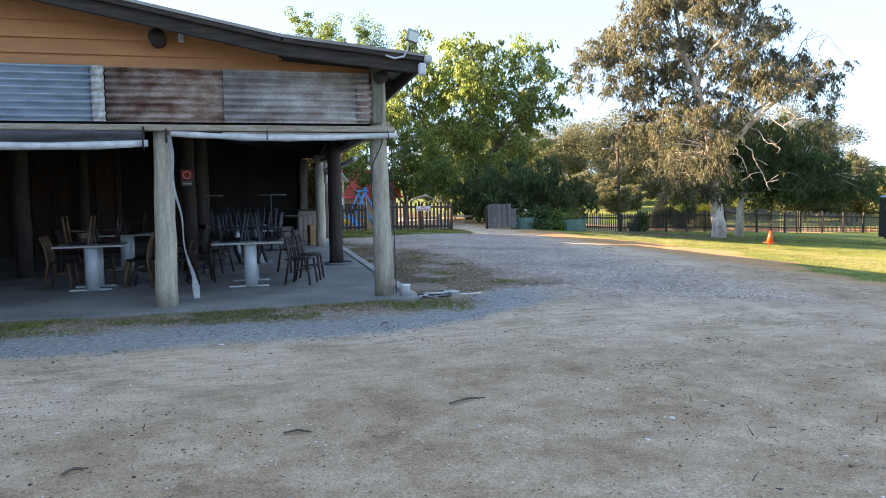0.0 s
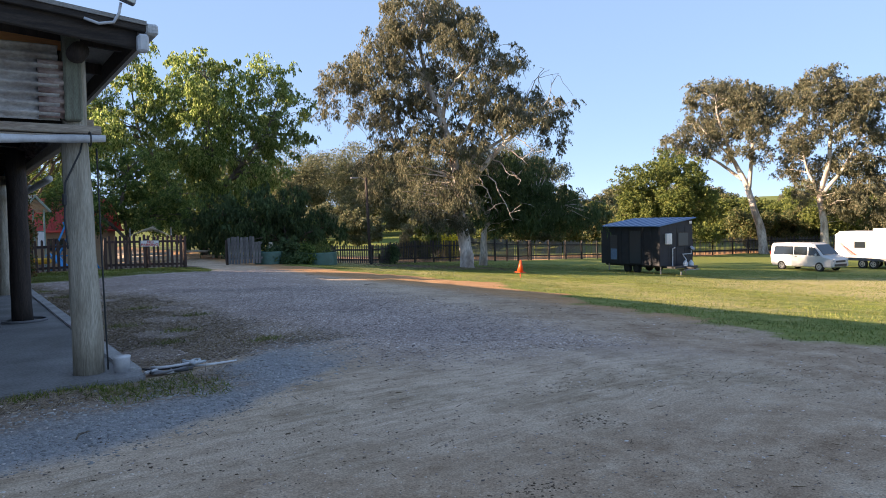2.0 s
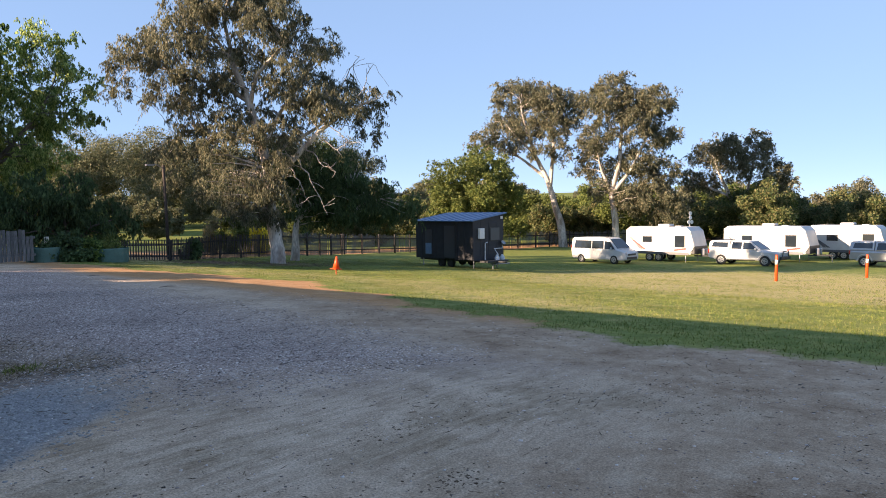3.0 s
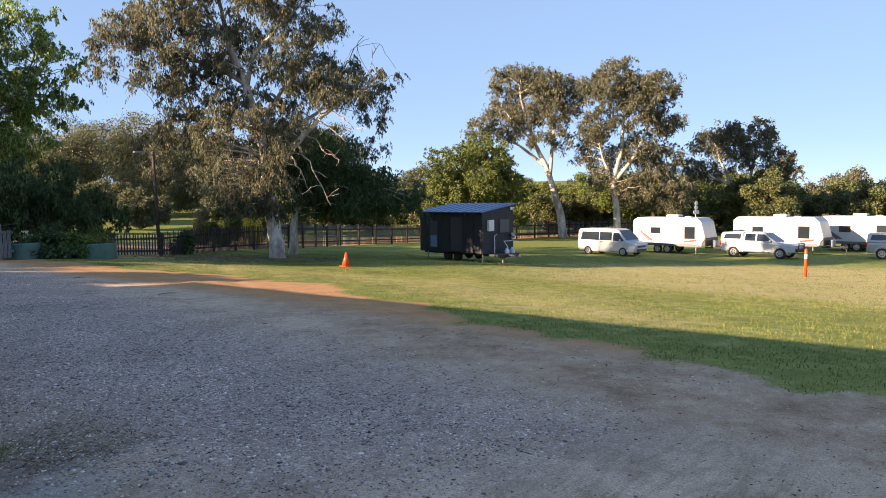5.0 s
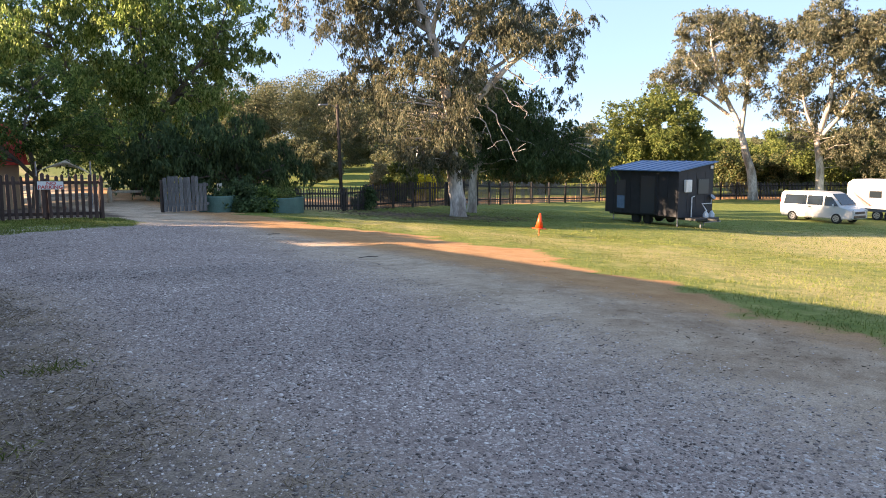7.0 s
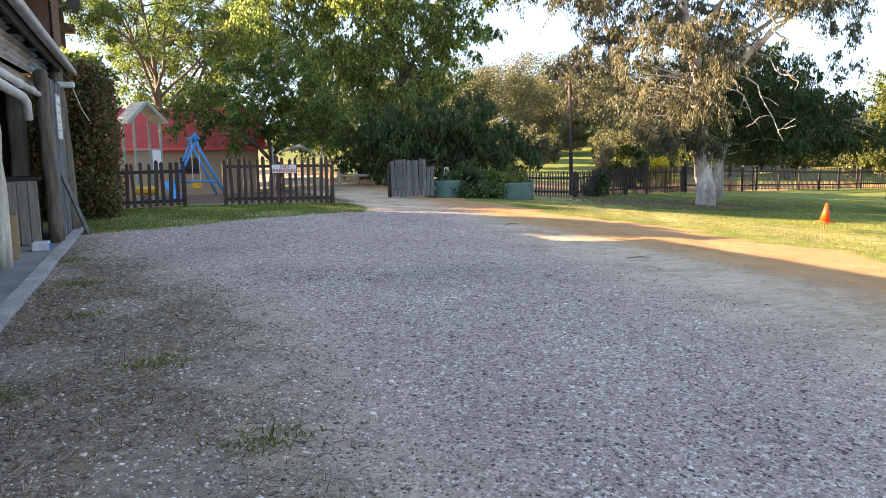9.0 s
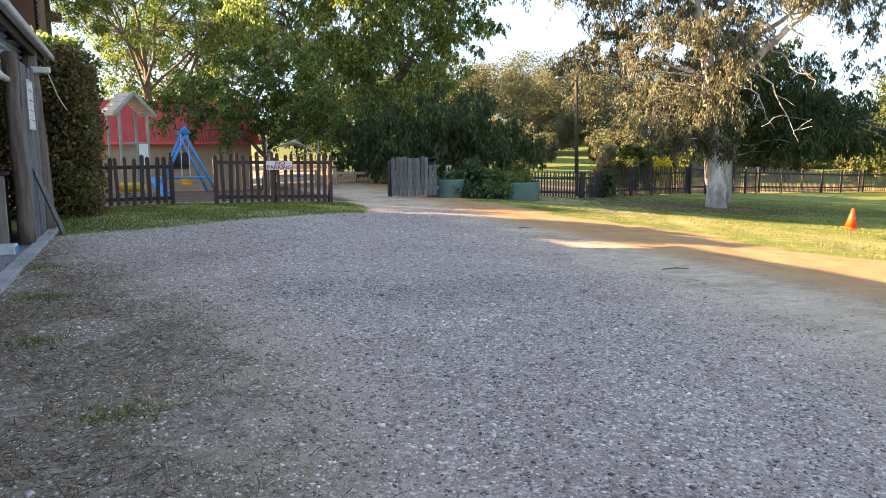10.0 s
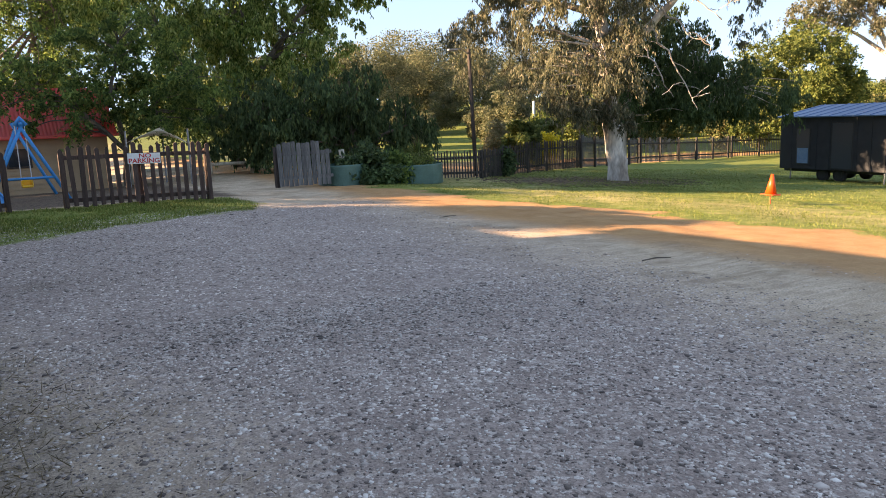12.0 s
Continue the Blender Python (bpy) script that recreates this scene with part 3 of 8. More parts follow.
# ---- trees ----
BARK_GUM = mat("pale_gum_bark", (0.60, 0.55, 0.49), (0.26, 0.21, 0.17), 1.3, 0.85, bump=0.4, bscale=9, stretch=(1.5, 1.5, 0.5), fine=0.3)
BARK_DARK = mat("dark_bark", (0.09, 0.07, 0.055), (0.15, 0.12, 0.09), 3, 0.9, bump=0.6, bscale=12, stretch=(3, 3, 0.6))
LEAF_GUM = leaf_mat("gum_leaf", [(0.06, 0.068, 0.042), (0.11, 0.118, 0.07), (0.185, 0.182, 0.112), (0.33, 0.288, 0.188)], thin=0.45)
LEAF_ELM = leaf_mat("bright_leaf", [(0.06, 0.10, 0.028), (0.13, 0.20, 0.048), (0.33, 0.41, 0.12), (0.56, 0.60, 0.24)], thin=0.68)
LEAF_MID = leaf_mat("mid_leaf", [(0.045, 0.08, 0.026), (0.09, 0.15, 0.042), (0.17, 0.245, 0.065), (0.28, 0.35, 0.10)], thin=0.6)
LEAF_DARK = leaf_mat("dark_leaf", [(0.035, 0.06, 0.026), (0.068, 0.112, 0.045), (0.12, 0.175, 0.068)], thin=0.35)
LEAF_OLIVE = leaf_mat("olive_leaf", [(0.05, 0.075, 0.018), (0.115, 0.15, 0.036), (0.21, 0.22, 0.06)], thin=0.3)
LEAF_DRY = leaf_mat("pale_leaf", [(0.16, 0.16, 0.06), (0.28, 0.24, 0.12), (0.40, 0.30, 0.17)], thin=0.3)


def unit(v):
    return v / np.maximum(np.linalg.norm(v, axis=-1, keepdims=True), 1e-6)


def leaves(rng, centres, radii, per, length, width, droop, flat=0.85, shell=0.8):
    """Quads of leaves round clump centres: each a long diamond that hangs by droop."""
    c = np.repeat(np.asarray(centres), per, axis=0)
    r = np.repeat(np.asarray(radii), per)[:, None]
    d = unit(rng.normal(size=c.shape))
    rad = 1.15 * rng.random((len(c), 1)) ** (0.5 * shell)
    p = c + d * rad * r * np.array([1, 1, flat])
    ax = unit(rng.normal(size=c.shape) * (1 - droop) + np.array([0, 0, -1.0]) * droop)
    sd = unit(np.cross(ax, rng.normal(size=c.shape)))
    ln = length * rng.uniform(0.6, 1.4, (len(c), 1))
    wd = width * rng.uniform(0.6, 1.4, (len(c), 1))
    v = np.stack([p, p + ax * ln * 0.45 + sd * wd, p + ax * ln, p + ax * ln * 0.45 - sd * wd], 1).reshape(-1, 3)
    q = np.arange(len(v)).reshape(-1, 4)
    return v, q


def limb_points(rng, a, b, sag=0.15, k=6, wig=0.05):
    """A bent line from a to b that rises first and wanders."""
    a, b = np.asarray(a, float), np.asarray(b, float)
    n = np.linalg.norm(b - a)
    mid = (a + b) / 2 + np.array([0, 0, sag * n]) + rng.normal(0, wig * n, 3)
    t = np.linspace(0, 1, k)[:, None]
    pts = (1 - t) ** 2 * a + 2 * t * (1 - t) * mid + t ** 2 * b
    pts[1:-1] += rng.normal(0, wig * 0.25 * n, (k - 2, 3))
    return pts


def lump(d, seed):
    """How far a crown bulges or caves in along a direction."""
    v = Vector((float(d[0]), float(d[1]), float(d[2]))).normalized() * 1.7 + Vector((seed * 1.37, seed * 0.71, seed * 2.3))
    return 1.0 + 0.42 * noise.noise(v) + 0.2 * noise.noise(v * 2.6)


def tree_parts(seed, height, trunk_r, crown, fork=0.3, limbs=9, subs=6, clump=0.9, per=220, leaf=(0.22, 0.05), droop=0.5, lean=(0, 0), fill=0, flat=0.75, top=0.9, lo=-0.4):
    """Wood (bmesh) and leaf arrays of one tree with its foot at the origin. crown: centre x, y, z and half sizes."""
    rng = np.random.default_rng(seed)
    r2 = random.Random(seed)
    bm = bmesh.new()
    cx, cy, cz, rx, ry, rz = crown
    topz = height * top
    k = 10
    tp = np.zeros((k, 3))
    f = np.linspace(0, 1, k)
    tp[:, 2] = f * topz
    tp[:, 0] = lean[0] * f + np.cumsum(rng.normal(0, 0.012 * height, k)) * f
    tp[:, 1] = lean[1] * f + np.cumsum(rng.normal(0, 0.012 * height, k)) * f
    tr = trunk_r * (1 - 0.9 * f ** 0.8)
    tr[0] *= 1.18
    tube(bm, [Vector(p) for p in np.vstack([tp[:1] - [0, 0, 0.3], tp])], [tr[0] * 1.1, *tr], 10, wobble=0.08, rng=r2)
    centres, radii = [], []
    for i in range(limbs):
        ff = fork + (0.97 - fork) * (i / max(1, limbs - 1)) ** 1.1
        a = np.array([np.interp(ff, f, tp[:, j]) for j in range(3)])
        ra = float(np.interp(ff, f, tr)) * 0.62
        ang = i * 2.4 + rng.uniform(-0.4, 0.4)
        el = rng.uniform(lo, 0.95)
        if ff > 0.85:
            el = rng.uniform(0.5, 1)
        rad = math.sqrt(max(0.05, 1 - el * el))
        e = np.array([cx + rx * rad * math.cos(ang), cy + ry * rad * math.sin(ang), cz + rz * el]) * 1.0
        e = a + (e - a) * rng.uniform(0.72, 0.95)
        pts = limb_points(rng, a, e, 0.12, 7, 0.06)
        rr = np.linspace(ra, 0.02 + 0.01 * height / 8, 7)
        tube(bm, [Vector(p) for p in pts], list(rr), 6, rng=r2)
        for s in range(subs):
            g = rng.uniform(0.45, 1.0)
            b = np.array([np.interp(g, np.linspace(0, 1, 7), pts[:, j]) for j in range(3)])
            step = unit(rng.normal(size=3) + np.array([math.cos(ang), math.sin(ang), 0.3]) * 0.7) * np.array([rx, ry, rz]) * rng.uniform(0.2, 0.5)
            t = b + step
            q = ((t - [cx, cy, cz]) / [rx, ry, rz])
            nq = np.linalg.norm(q)
            lim = min(1.12, lump(q, seed))
            if nq > lim:
                t = np.array([cx, cy, cz]) + q / nq * np.array([rx, ry, rz]) * lim * rng.uniform(0.9, 1.05)
            sp = limb_points(rng, b, t, 0.05, 5, 0.08)
            tube(bm, [Vector(p) for p in sp], list(np.linspace(max(0.025, float(np.interp(g, np.linspace(0, 1, 7), rr)) * 0.5), 0.01, 5)), 5, caps=False, rng=r2)
            for w in (1.0, 0.62):
                centres.append(b + (t - b) * w + rng.normal(0, 0.15 * clump, 3))
                radii.append(clump * rng.lognormal(-0.1, 0.35) * (1 if w == 1 else 0.75))
    for i in range(fill):
        d = unit(rng.normal(size=3))
        d = d * rng.uniform(0.5, 1.0) * min(1.05, lump(d, seed))
        centres.append(np.array([cx, cy, cz]) + d * [rx, ry, rz])
        radii.append(clump * rng.uniform(0.6, 1.3))
    v, q = leaves(rng, np.array(centres), np.array(radii), per, leaf[0], leaf[1], droop, flat)
    return bm, v, q


def tree(name, label, x, y, bark, leafmat, rz=0, dz=-0.05, category="tree", **kw):
    """A tree with trunk (its limbs joined on) and crown."""
    t = thing(name, label, category, pose(x, y, lz(x, y) + dz, 0, 0, rz))
    bm, v, q = tree_parts(**kw)
    part("trunk", bm, bark, t, smooth=True)
    crown = new("crown", np_mesh("crown", v, q, leafmat))
    crown.parent = t
    return t



def sprays(rng, centres, radii, twigs, per, length, width, droop):
    """Leaves in hanging sprays: each clump throws out twigs that arch down, with long leaves strung along them."""
    c = np.repeat(np.asarray(centres), twigs, axis=0)
    r = np.repeat(np.asarray(radii), twigs)[:, None]
    n = len(c)
    start = c + unit(rng.normal(size=(n, 3))) * r * 0.75 * rng.random((n, 1)) ** 0.4
    way = unit(rng.normal(size=(n, 3)) * [1, 1, 0.6] + [0, 0, 0.15])
    ln = r * rng.uniform(0.5, 1.0, (n, 1))
    f = rng.random((n, per, 1))
    p = start[:, None] + way[:, None] * ln[:, None] * f * 0.8 - np.array([0, 0, 1.0]) * ln[:, None] * droop * f ** 2
    p = (p + rng.normal(0, 0.05, p.shape) * r[:, None]).reshape(-1, 3)
    ax = unit(rng.normal(size=p.shape) * (1 - droop) + np.array([0, 0, -1.0]) * droop)
    sd = unit(np.cross(ax, rng.normal(size=p.shape)))
    a = length * rng.uniform(0.6, 1.4, (len(p), 1))
    b = width * rng.uniform(0.6, 1.4, (len(p), 1))
    v = np.stack([p, p + ax * a * 0.45 + sd * b, p + ax * a, p + ax * a * 0.45 - sd * b], 1).reshape(-1, 3)
    return v, np.arange(len(v)).reshape(-1, 4)


def lobed_tree(name, label, x, y, yaw, bark, leafmat, seed, limbs, lobes, depth=2.0, clump=0.5, full=1.0, twigs=9, per=11, leaf=(0.17, 0.024), droop=0.7, dead=(), seg=10):
    """A tree of bent limbs and foliage masses. limbs: (points, thick, thin); lobes: (across, up, half width, half height[, along]),
    in the tree's own axes; dead: bare limbs with forked twigs."""
    rng = np.random.default_rng(seed)
    r2 = random.Random(seed)
    t = thing(name, label, "tree", pose(x, y, lz(x, y) - 0.05, 0, 0, yaw))
    bm = bmesh.new()
    nodes = []

    def smooth(pts, k):
        pts = np.array(pts, float)
        f = np.linspace(0, len(pts) - 1, k)
        base = np.stack([np.interp(f, np.arange(len(pts)), pts[:, j]) for j in range(3)], -1)
        base[1:-1] = (base[:-2] + 2 * base[1:-1] + base[2:]) / 4
        return base

    for pts, ra, rb in limbs:
        k = 4 * len(pts)
        line = smooth(pts, k)
        line[1:-1] += rng.normal(0, 0.012 + 0.1 * rb, (k - 2, 3)) + 0.12 * ra * np.sin(np.arange(1, k - 1)[:, None] * 0.9 + rng.uniform(0, 6, 3))
        rad = ra + (rb - ra) * np.linspace(0, 1, k) ** 0.8
        tube(bm, [Vector(p) for p in line], list(rad), seg, wobble=0.1, rng=r2)
        nodes += [(p, q) for p, q in zip(line[2:], rad[2:])]
    npos, nrad = np.array([p for p, q in nodes]), np.array([q for p, q in nodes])
    centres, radii = [], []
    for lobe in lobes:
        u, z, rx, rz = lobe[:4]
        w = lobe[4] if len(lobe) > 4 else rng.uniform(-depth, depth)
        n = max(6, int(full * 1.4 * rx * rx * rz / clump ** 3))
        d = unit(rng.normal(size=(n, 3)))
        d *= (rng.uniform(0.35, 1.0, n) ** 0.55)[:, None] * np.array([lump(q, seed) for q in d])[:, None]
        c = np.array([u, w, z]) + d * [rx, rx, rz]
        c = c[c[:, 2] > 0.5]
        centres.append(c)
        radii.append(clump * rng.lognormal(0, 0.28, len(c)))
        # branches that carry the mass, each from the nearest limb below it
        for e in c[:: max(1, len(c) // 7)]:
            dist = np.linalg.norm(npos - e, axis=1) + 0.8 * np.maximum(0, npos[:, 2] - e[2] + 0.4)
            k = int(np.argmin(dist))
            if dist[k] > 3.4:
                continue
            sp = limb_points(rng, npos[k], e, 0.12, 6, 0.07)
            tube(bm, [Vector(p) for p in sp], list(np.linspace(min(nrad[k] * 0.55, 0.02 + 0.014 * dist[k]), 0.008, 6)), 5, caps=False, rng=r2)
    for a, e, r in dead:
        line = limb_points(rng, a, e, 0.1, 8, 0.09)
        tube(bm, [Vector(p) for p in line], list(np.linspace(r, 0.014, 8)), 6, rng=r2)
        for i in range(6):
            b = line[rng.integers(3, 8)]
            tip = b + rng.normal(0, 1, 3) * np.linalg.norm(np.subtract(e, a)) * 0.17
            tube(bm, [Vector(p) for p in limb_points(rng, b, tip, 0.08, 5, 0.12)], list(np.linspace(r * 0.45, 0.008, 5)), 5, caps=False, rng=r2)
    part("trunk", bm, bark, t, smooth=True)
    v, q = sprays(rng, np.vstack(centres), np.concatenate(radii), twigs, per, leaf[0], leaf[1], droop)
    crown = new("crown", np_mesh("crown", v, q, leafmat))
    crown.parent = t
    return t


# the big gum by the lawn
lobed_tree("gum_tree", "tall pale-barked gum tree with drooping olive leaves", 24.4, 33.6, -40, BARK_GUM, LEAF_GUM, 11,
    limbs=[([(0.05, 0, -0.2), (-0.1, 0, 1.2), (-0.35, 0.1, 3.6), (-0.6, 0.1, 6.0), (-1.4, 0.2, 8.4), (-2.0, 0.2, 10.2), (-2.4, 0.3, 12.0), (-2.0, 0.3, 13.9)], 0.42, 0.04),
           ([(-0.25, 0, 3.4), (0.4, -0.3, 4.7), (1.7, -0.6, 6.2), (3.0, -0.7, 7.3), (4.2, -0.8, 7.9), (5.2, -0.8, 8.3)], 0.2, 0.03),
           ([(-0.5, 0.1, 5.0), (0.5, 0.6, 6.1), (2.0, 0.9, 6.9), (3.2, 1.0, 8.2)], 0.17, 0.04),
           ([(-0.7, 0.1, 6.0), (-2.0, 0.5, 6.5), (-3.6, 0.9, 6.7), (-4.8, 1.0, 6.4)], 0.15, 0.03),
           ([(-1.3, 0.2, 8.2), (-2.6, 0.6, 9.0), (-4.2, 0.9, 9.5), (-6.0, 1.0, 10.0), (-7.0, 0.9, 9.8)], 0.14, 0.03),
           ([(-1.9, 0.2, 10.0), (-2.9, 0.0, 11.4), (-3.6, 0.0, 12.8)], 0.11, 0.03),
           ([(-1.2, 0.2, 8.0), (-0.8, -0.6, 9.4), (0.3, -0.9, 10.5), (1.4, -1.0, 11.7)], 0.13, 0.03),
           ([(-0.5, 0.0, 6.0), (0.3, 0.5, 7.8), (1.4, 0.8, 9.4), (2.2, 0.9, 10.6)], 0.12, 0.03)],
    lobes=[(-1.3, 6.3, 1.1, 0.8, -0.9), (0.4, 6.5, 0.9, 0.7, -0.9), (-0.2, 4.7, 0.8, 0.7, -1.1), (-2.6, 4.4, 0.9, 0.8, -0.7), (1.6, 8.0, 1.0, 0.7, -1.1), (3.3, 7.6, 0.8, 0.6, -1.3), (-2.6, 13.2, 1.9, 1.3), (-0.9, 13.4, 1.6, 1.2), (-3.8, 12.3, 1.5, 1.1), (0.4, 12.0, 1.3, 1.1), (1.4, 11.2, 1.3, 1.1), (2.5, 10.9, 0.9, 1.0), (-4.9, 11.0, 1.5, 1.0), (-6.4, 10.3, 1.4, 0.9),
           (-7.1, 9.1, 0.8, 1.1), (-5.0, 8.6, 1.3, 1.0), (-3.9, 7.7, 1.3, 1.1), (-1.3, 10.4, 1.5, 1.0), (0.2, 9.3, 1.4, 1.1), (1.8, 9.2, 1.3, 1.0), (3.4, 8.8, 1.2, 0.9), (4.9, 7.6, 1.0, 1.1), (5.4, 8.5, 0.7, 0.7),
           (5.0, 5.9, 0.6, 0.9), (-0.8, 7.6, 1.1, 1.0), (0.7, 7.5, 1.0, 0.9), (-4.3, 6.4, 1.2, 0.9), (-3.0, 5.7, 0.9, 0.8), (-5.4, 5.4, 1.0, 0.9, 1.2), (-5.2, 4.3, 0.7, 0.8, 1.2), (-3.6, 4.4, 0.7, 0.9), (2.6, 7.6, 0.9, 0.7),
           (-1.8, 3.3, 1.0, 0.9, -1.0), (-0.5, 3.2, 0.9, 0.9, -1.0), (0.2, 5.0, 0.9, 0.8, -0.6), (-1.6, 5.2, 1.1, 0.9), (-3.2, 9.2, 1.4, 1.0), (2.4, 8.2, 1.2, 0.9), (-0.2, 11.6, 1.4, 1.0), (-4.0, 10.2, 1.3, 1.0), (0.9, 6.2, 1.0, 0.8, 1.4), (-2.2, 7.2, 1.2, 1.0), (-1.9, 3.2, 0.9, 0.7, -1.0), (-0.9, 4.0, 0.8, 0.7, -0.9), (0.0, 3.9, 0.7, 0.8, -0.9), (-0.1, 2.4, 0.65, 0.8, -0.8), (-1.0, 2.6, 0.6, 0.6, -0.9), (-2.4, 10.9, 1.1, 0.8), (-2.0, 9.0, 0.9, 0.8), (4.2, 8.1, 0.8, 0.6)],
    depth=2.4, clump=0.46, full=1.15, twigs=12, per=22, leaf=(0.135, 0.0165), droop=0.8,
    dead=[((1.4, -0.7, 6.0), (2.9, -1.3, 4.6), 0.04), ((1.0, -0.6, 5.4), (2.3, -1.4, 2.9), 0.04), ((-0.4, -0.2, 5.2), (-0.9, -0.9, 3.9), 0.04), ((-0.5, -0.3, 6.4), (-0.5, -0.9, 4.2), 0.045), ((2.0, -0.8, 6.5), (3.2, -1.4, 5.4), 0.035),
          ((3.0, 0.6, 8.6), (4.3, 0.6, 10.6), 0.035), ((3.6, -0.7, 7.6), (4.9, -0.6, 10.0), 0.03), ((0.6, -0.5, 5.0), (1.4, -1.2, 3.4), 0.035), ((2.6, -0.7, 6.9), (3.6, -1.2, 6.0), 0.03)])
lobed_tree("drooping_tree", "dark drooping evergreen behind the big gum", 28.4, 37.3, -40, BARK_GUM, LEAF_DARK, 91,
    limbs=[([(0, 0, -0.2), (0.1, 0, 1.5), (0.4, 0, 3.5), (0.8, 0, 5.2)], 0.3, 0.06), ([(0.2, 0, 2.4), (1.8, 0, 3.8), (3.4, 0.2, 4.4), (4.6, 0.2, 3.6)], 0.16, 0.04), ([(0.3, 0, 3.0), (-0.4, 0, 4.6), (-0.6, 0, 5.8)], 0.12, 0.04)],
    lobes=[(1.3, 5.5, 1.9, 1.5), (-0.5, 5.9, 1.6, 1.3), (2.8, 5.4, 1.6, 1.3), (2.3, 3.7, 2.0, 1.5), (4.1, 3.6, 1.9, 1.5), (0.8, 3.8, 1.5, 1.4), (5.4, 3.2, 1.5, 1.1), (1.3, 2.9, 1.3, 0.8), (2.8, 3.0, 1.3, 0.8), (6.4, 3.0, 1.2, 1.0)],
    depth=1.0, clump=0.5, full=1.2, twigs=10, per=18, leaf=(0.15, 0.024), droop=0.8)
lobed_tree("green_tree", "broad leafy tree with bright yellow-green drooping crown", 14.0, 45.0, -17, BARK_DARK, LEAF_ELM, 3,
    limbs=[([(0, 0, -0.2), (-0.1, 0, 1.6), (0.2, 0, 4.2), (0.4, 0.2, 7.5), (0.4, 0.2, 10.2)], 0.28, 0.05), ([(0, 0, 1.4), (-1.6, -0.2, 4.0), (-3.4, -0.3, 7.2), (-3.6, 0, 9.8)], 0.16, 0.03),
           ([(0.1, 0, 2.4), (1.8, -0.4, 4.8), (3.6, -0.4, 7.0), (4.4, 0, 9.0)], 0.16, 0.03), ([(0.1, 0, 3.0), (0.6, -1.4, 5.4), (0.4, -2.2, 7.4)], 0.13, 0.03)],
    lobes=[(-1.6, 9.6, 2.2, 1.9), (1.0, 10.0, 2.2, 1.7), (4.2, 9.8, 1.7, 1.4), (2.4, 7.2, 2.6, 1.9), (-1.2, 6.6, 2.4, 1.9), (4.7, 7.2, 1.7, 1.5), (-3.4, 7.8, 1.8, 1.6), (1.7, 4.7, 2.2, 1.6), (-0.5, 4.9, 2.0, 1.6),
           (-3.5, 10.6, 1.5, 1.3), (-4.8, 6.9, 1.4, 1.4), (3.4, 5.0, 1.7, 1.4), (0.2, 8.2, 2.0, 1.6, -2.2), (-3.0, 5.0, 1.6, 1.3), (-0.3, 11.3, 1.4, 0.9), (2.6, 10.9, 1.2, 0.8), (5.4, 8.6, 1.0, 1.0), (-1.0, 2.6, 1.8, 1.4), (2.2, 2.4, 1.8, 1.3), (-3.8, 2.8, 1.6, 1.4)],
    depth=2.4, clump=0.55, full=0.74, twigs=12, per=20, leaf=(0.155, 0.03), droop=0.75)
lobed_tree("weeping_tree", "dark weeping evergreen tree behind the gate", 16.9, 39.4, -24, BARK_DARK, LEAF_DARK, 8,
    limbs=[([(0, 0, -0.2), (-0.2, 0, 1.0), (-0.5, 0, 2.6)], 0.16, 0.04), ([(-0.1, 0, 0.6), (-1.4, 0, 1.9), (-3.2, 0, 2.6)], 0.12, 0.03), ([(-0.1, 0, 0.5), (0.8, 0, 1.4), (1.7, 0, 1.7)], 0.1, 0.03)],
    lobes=[(-3.4, 2.3, 1.5, 1.3), (-2.0, 2.9, 1.5, 1.2), (-0.4, 2.6, 1.5, 1.2), (0.9, 1.7, 1.4, 1.1), (-1.0, 1.3, 1.7, 1.0), (-3.0, 1.1, 1.5, 0.9), (-4.9, 1.9, 1.2, 1.2), (2.0, 1.4, 1.2, 0.9), (0.3, 3.4, 0.9, 0.7)],
    depth=0.9, clump=0.42, full=1.1, twigs=9, per=12, leaf=(0.17, 0.03), droop=0.8, seg=8)
tree("shade_tree", "open-crowned tree with dark leaning trunk", 5.5, 55, BARK_DARK, LEAF_MID, seed=21, height=14, trunk_r=0.24,
     crown=(0.2, 0, 8.4, 6.4, 5, 6.2), fork=0.15, limbs=18, subs=9, clump=0.55, per=150, leaf=(0.16, 0.034), droop=0.5, fill=0, lo=-0.7, lean=(-0.8, 0))
lobed_tree("shade_tree", "dark green tree overhanging the red-roofed shed", 8.7, 40.0, -14, BARK_DARK, LEAF_MID, 31,
    limbs=[([(0, 0, -0.2), (0.1, 0, 1.3), (-0.2, 0, 3.0), (0.2, 0, 4.6)], 0.14, 0.03), ([(0.1, 0, 1.2), (-1.2, 0, 2.6), (-2.2, 0, 3.3)], 0.09, 0.025), ([(0.1, 0, 1.4), (1.3, 0, 2.9), (2.3, 0, 3.4)], 0.09, 0.025)],
    lobes=[(-2.3, 3.4, 1.3, 0.8), (-0.7, 4.2, 1.4, 0.9), (1.2, 4.1, 1.5, 1.0), (2.5, 3.1, 1.2, 0.9), (0, 3.0, 1.7, 0.9), (-1.6, 2.4, 1.1, 0.7), (1.5, 2.3, 1.2, 0.8), (0.5, 5.0, 1.0, 0.6), (-3.2, 2.8, 0.8, 0.6)],
    depth=1.3, clump=0.4, full=0.75, twigs=10, per=16, leaf=(0.13, 0.028), droop=0.5, seg=8)
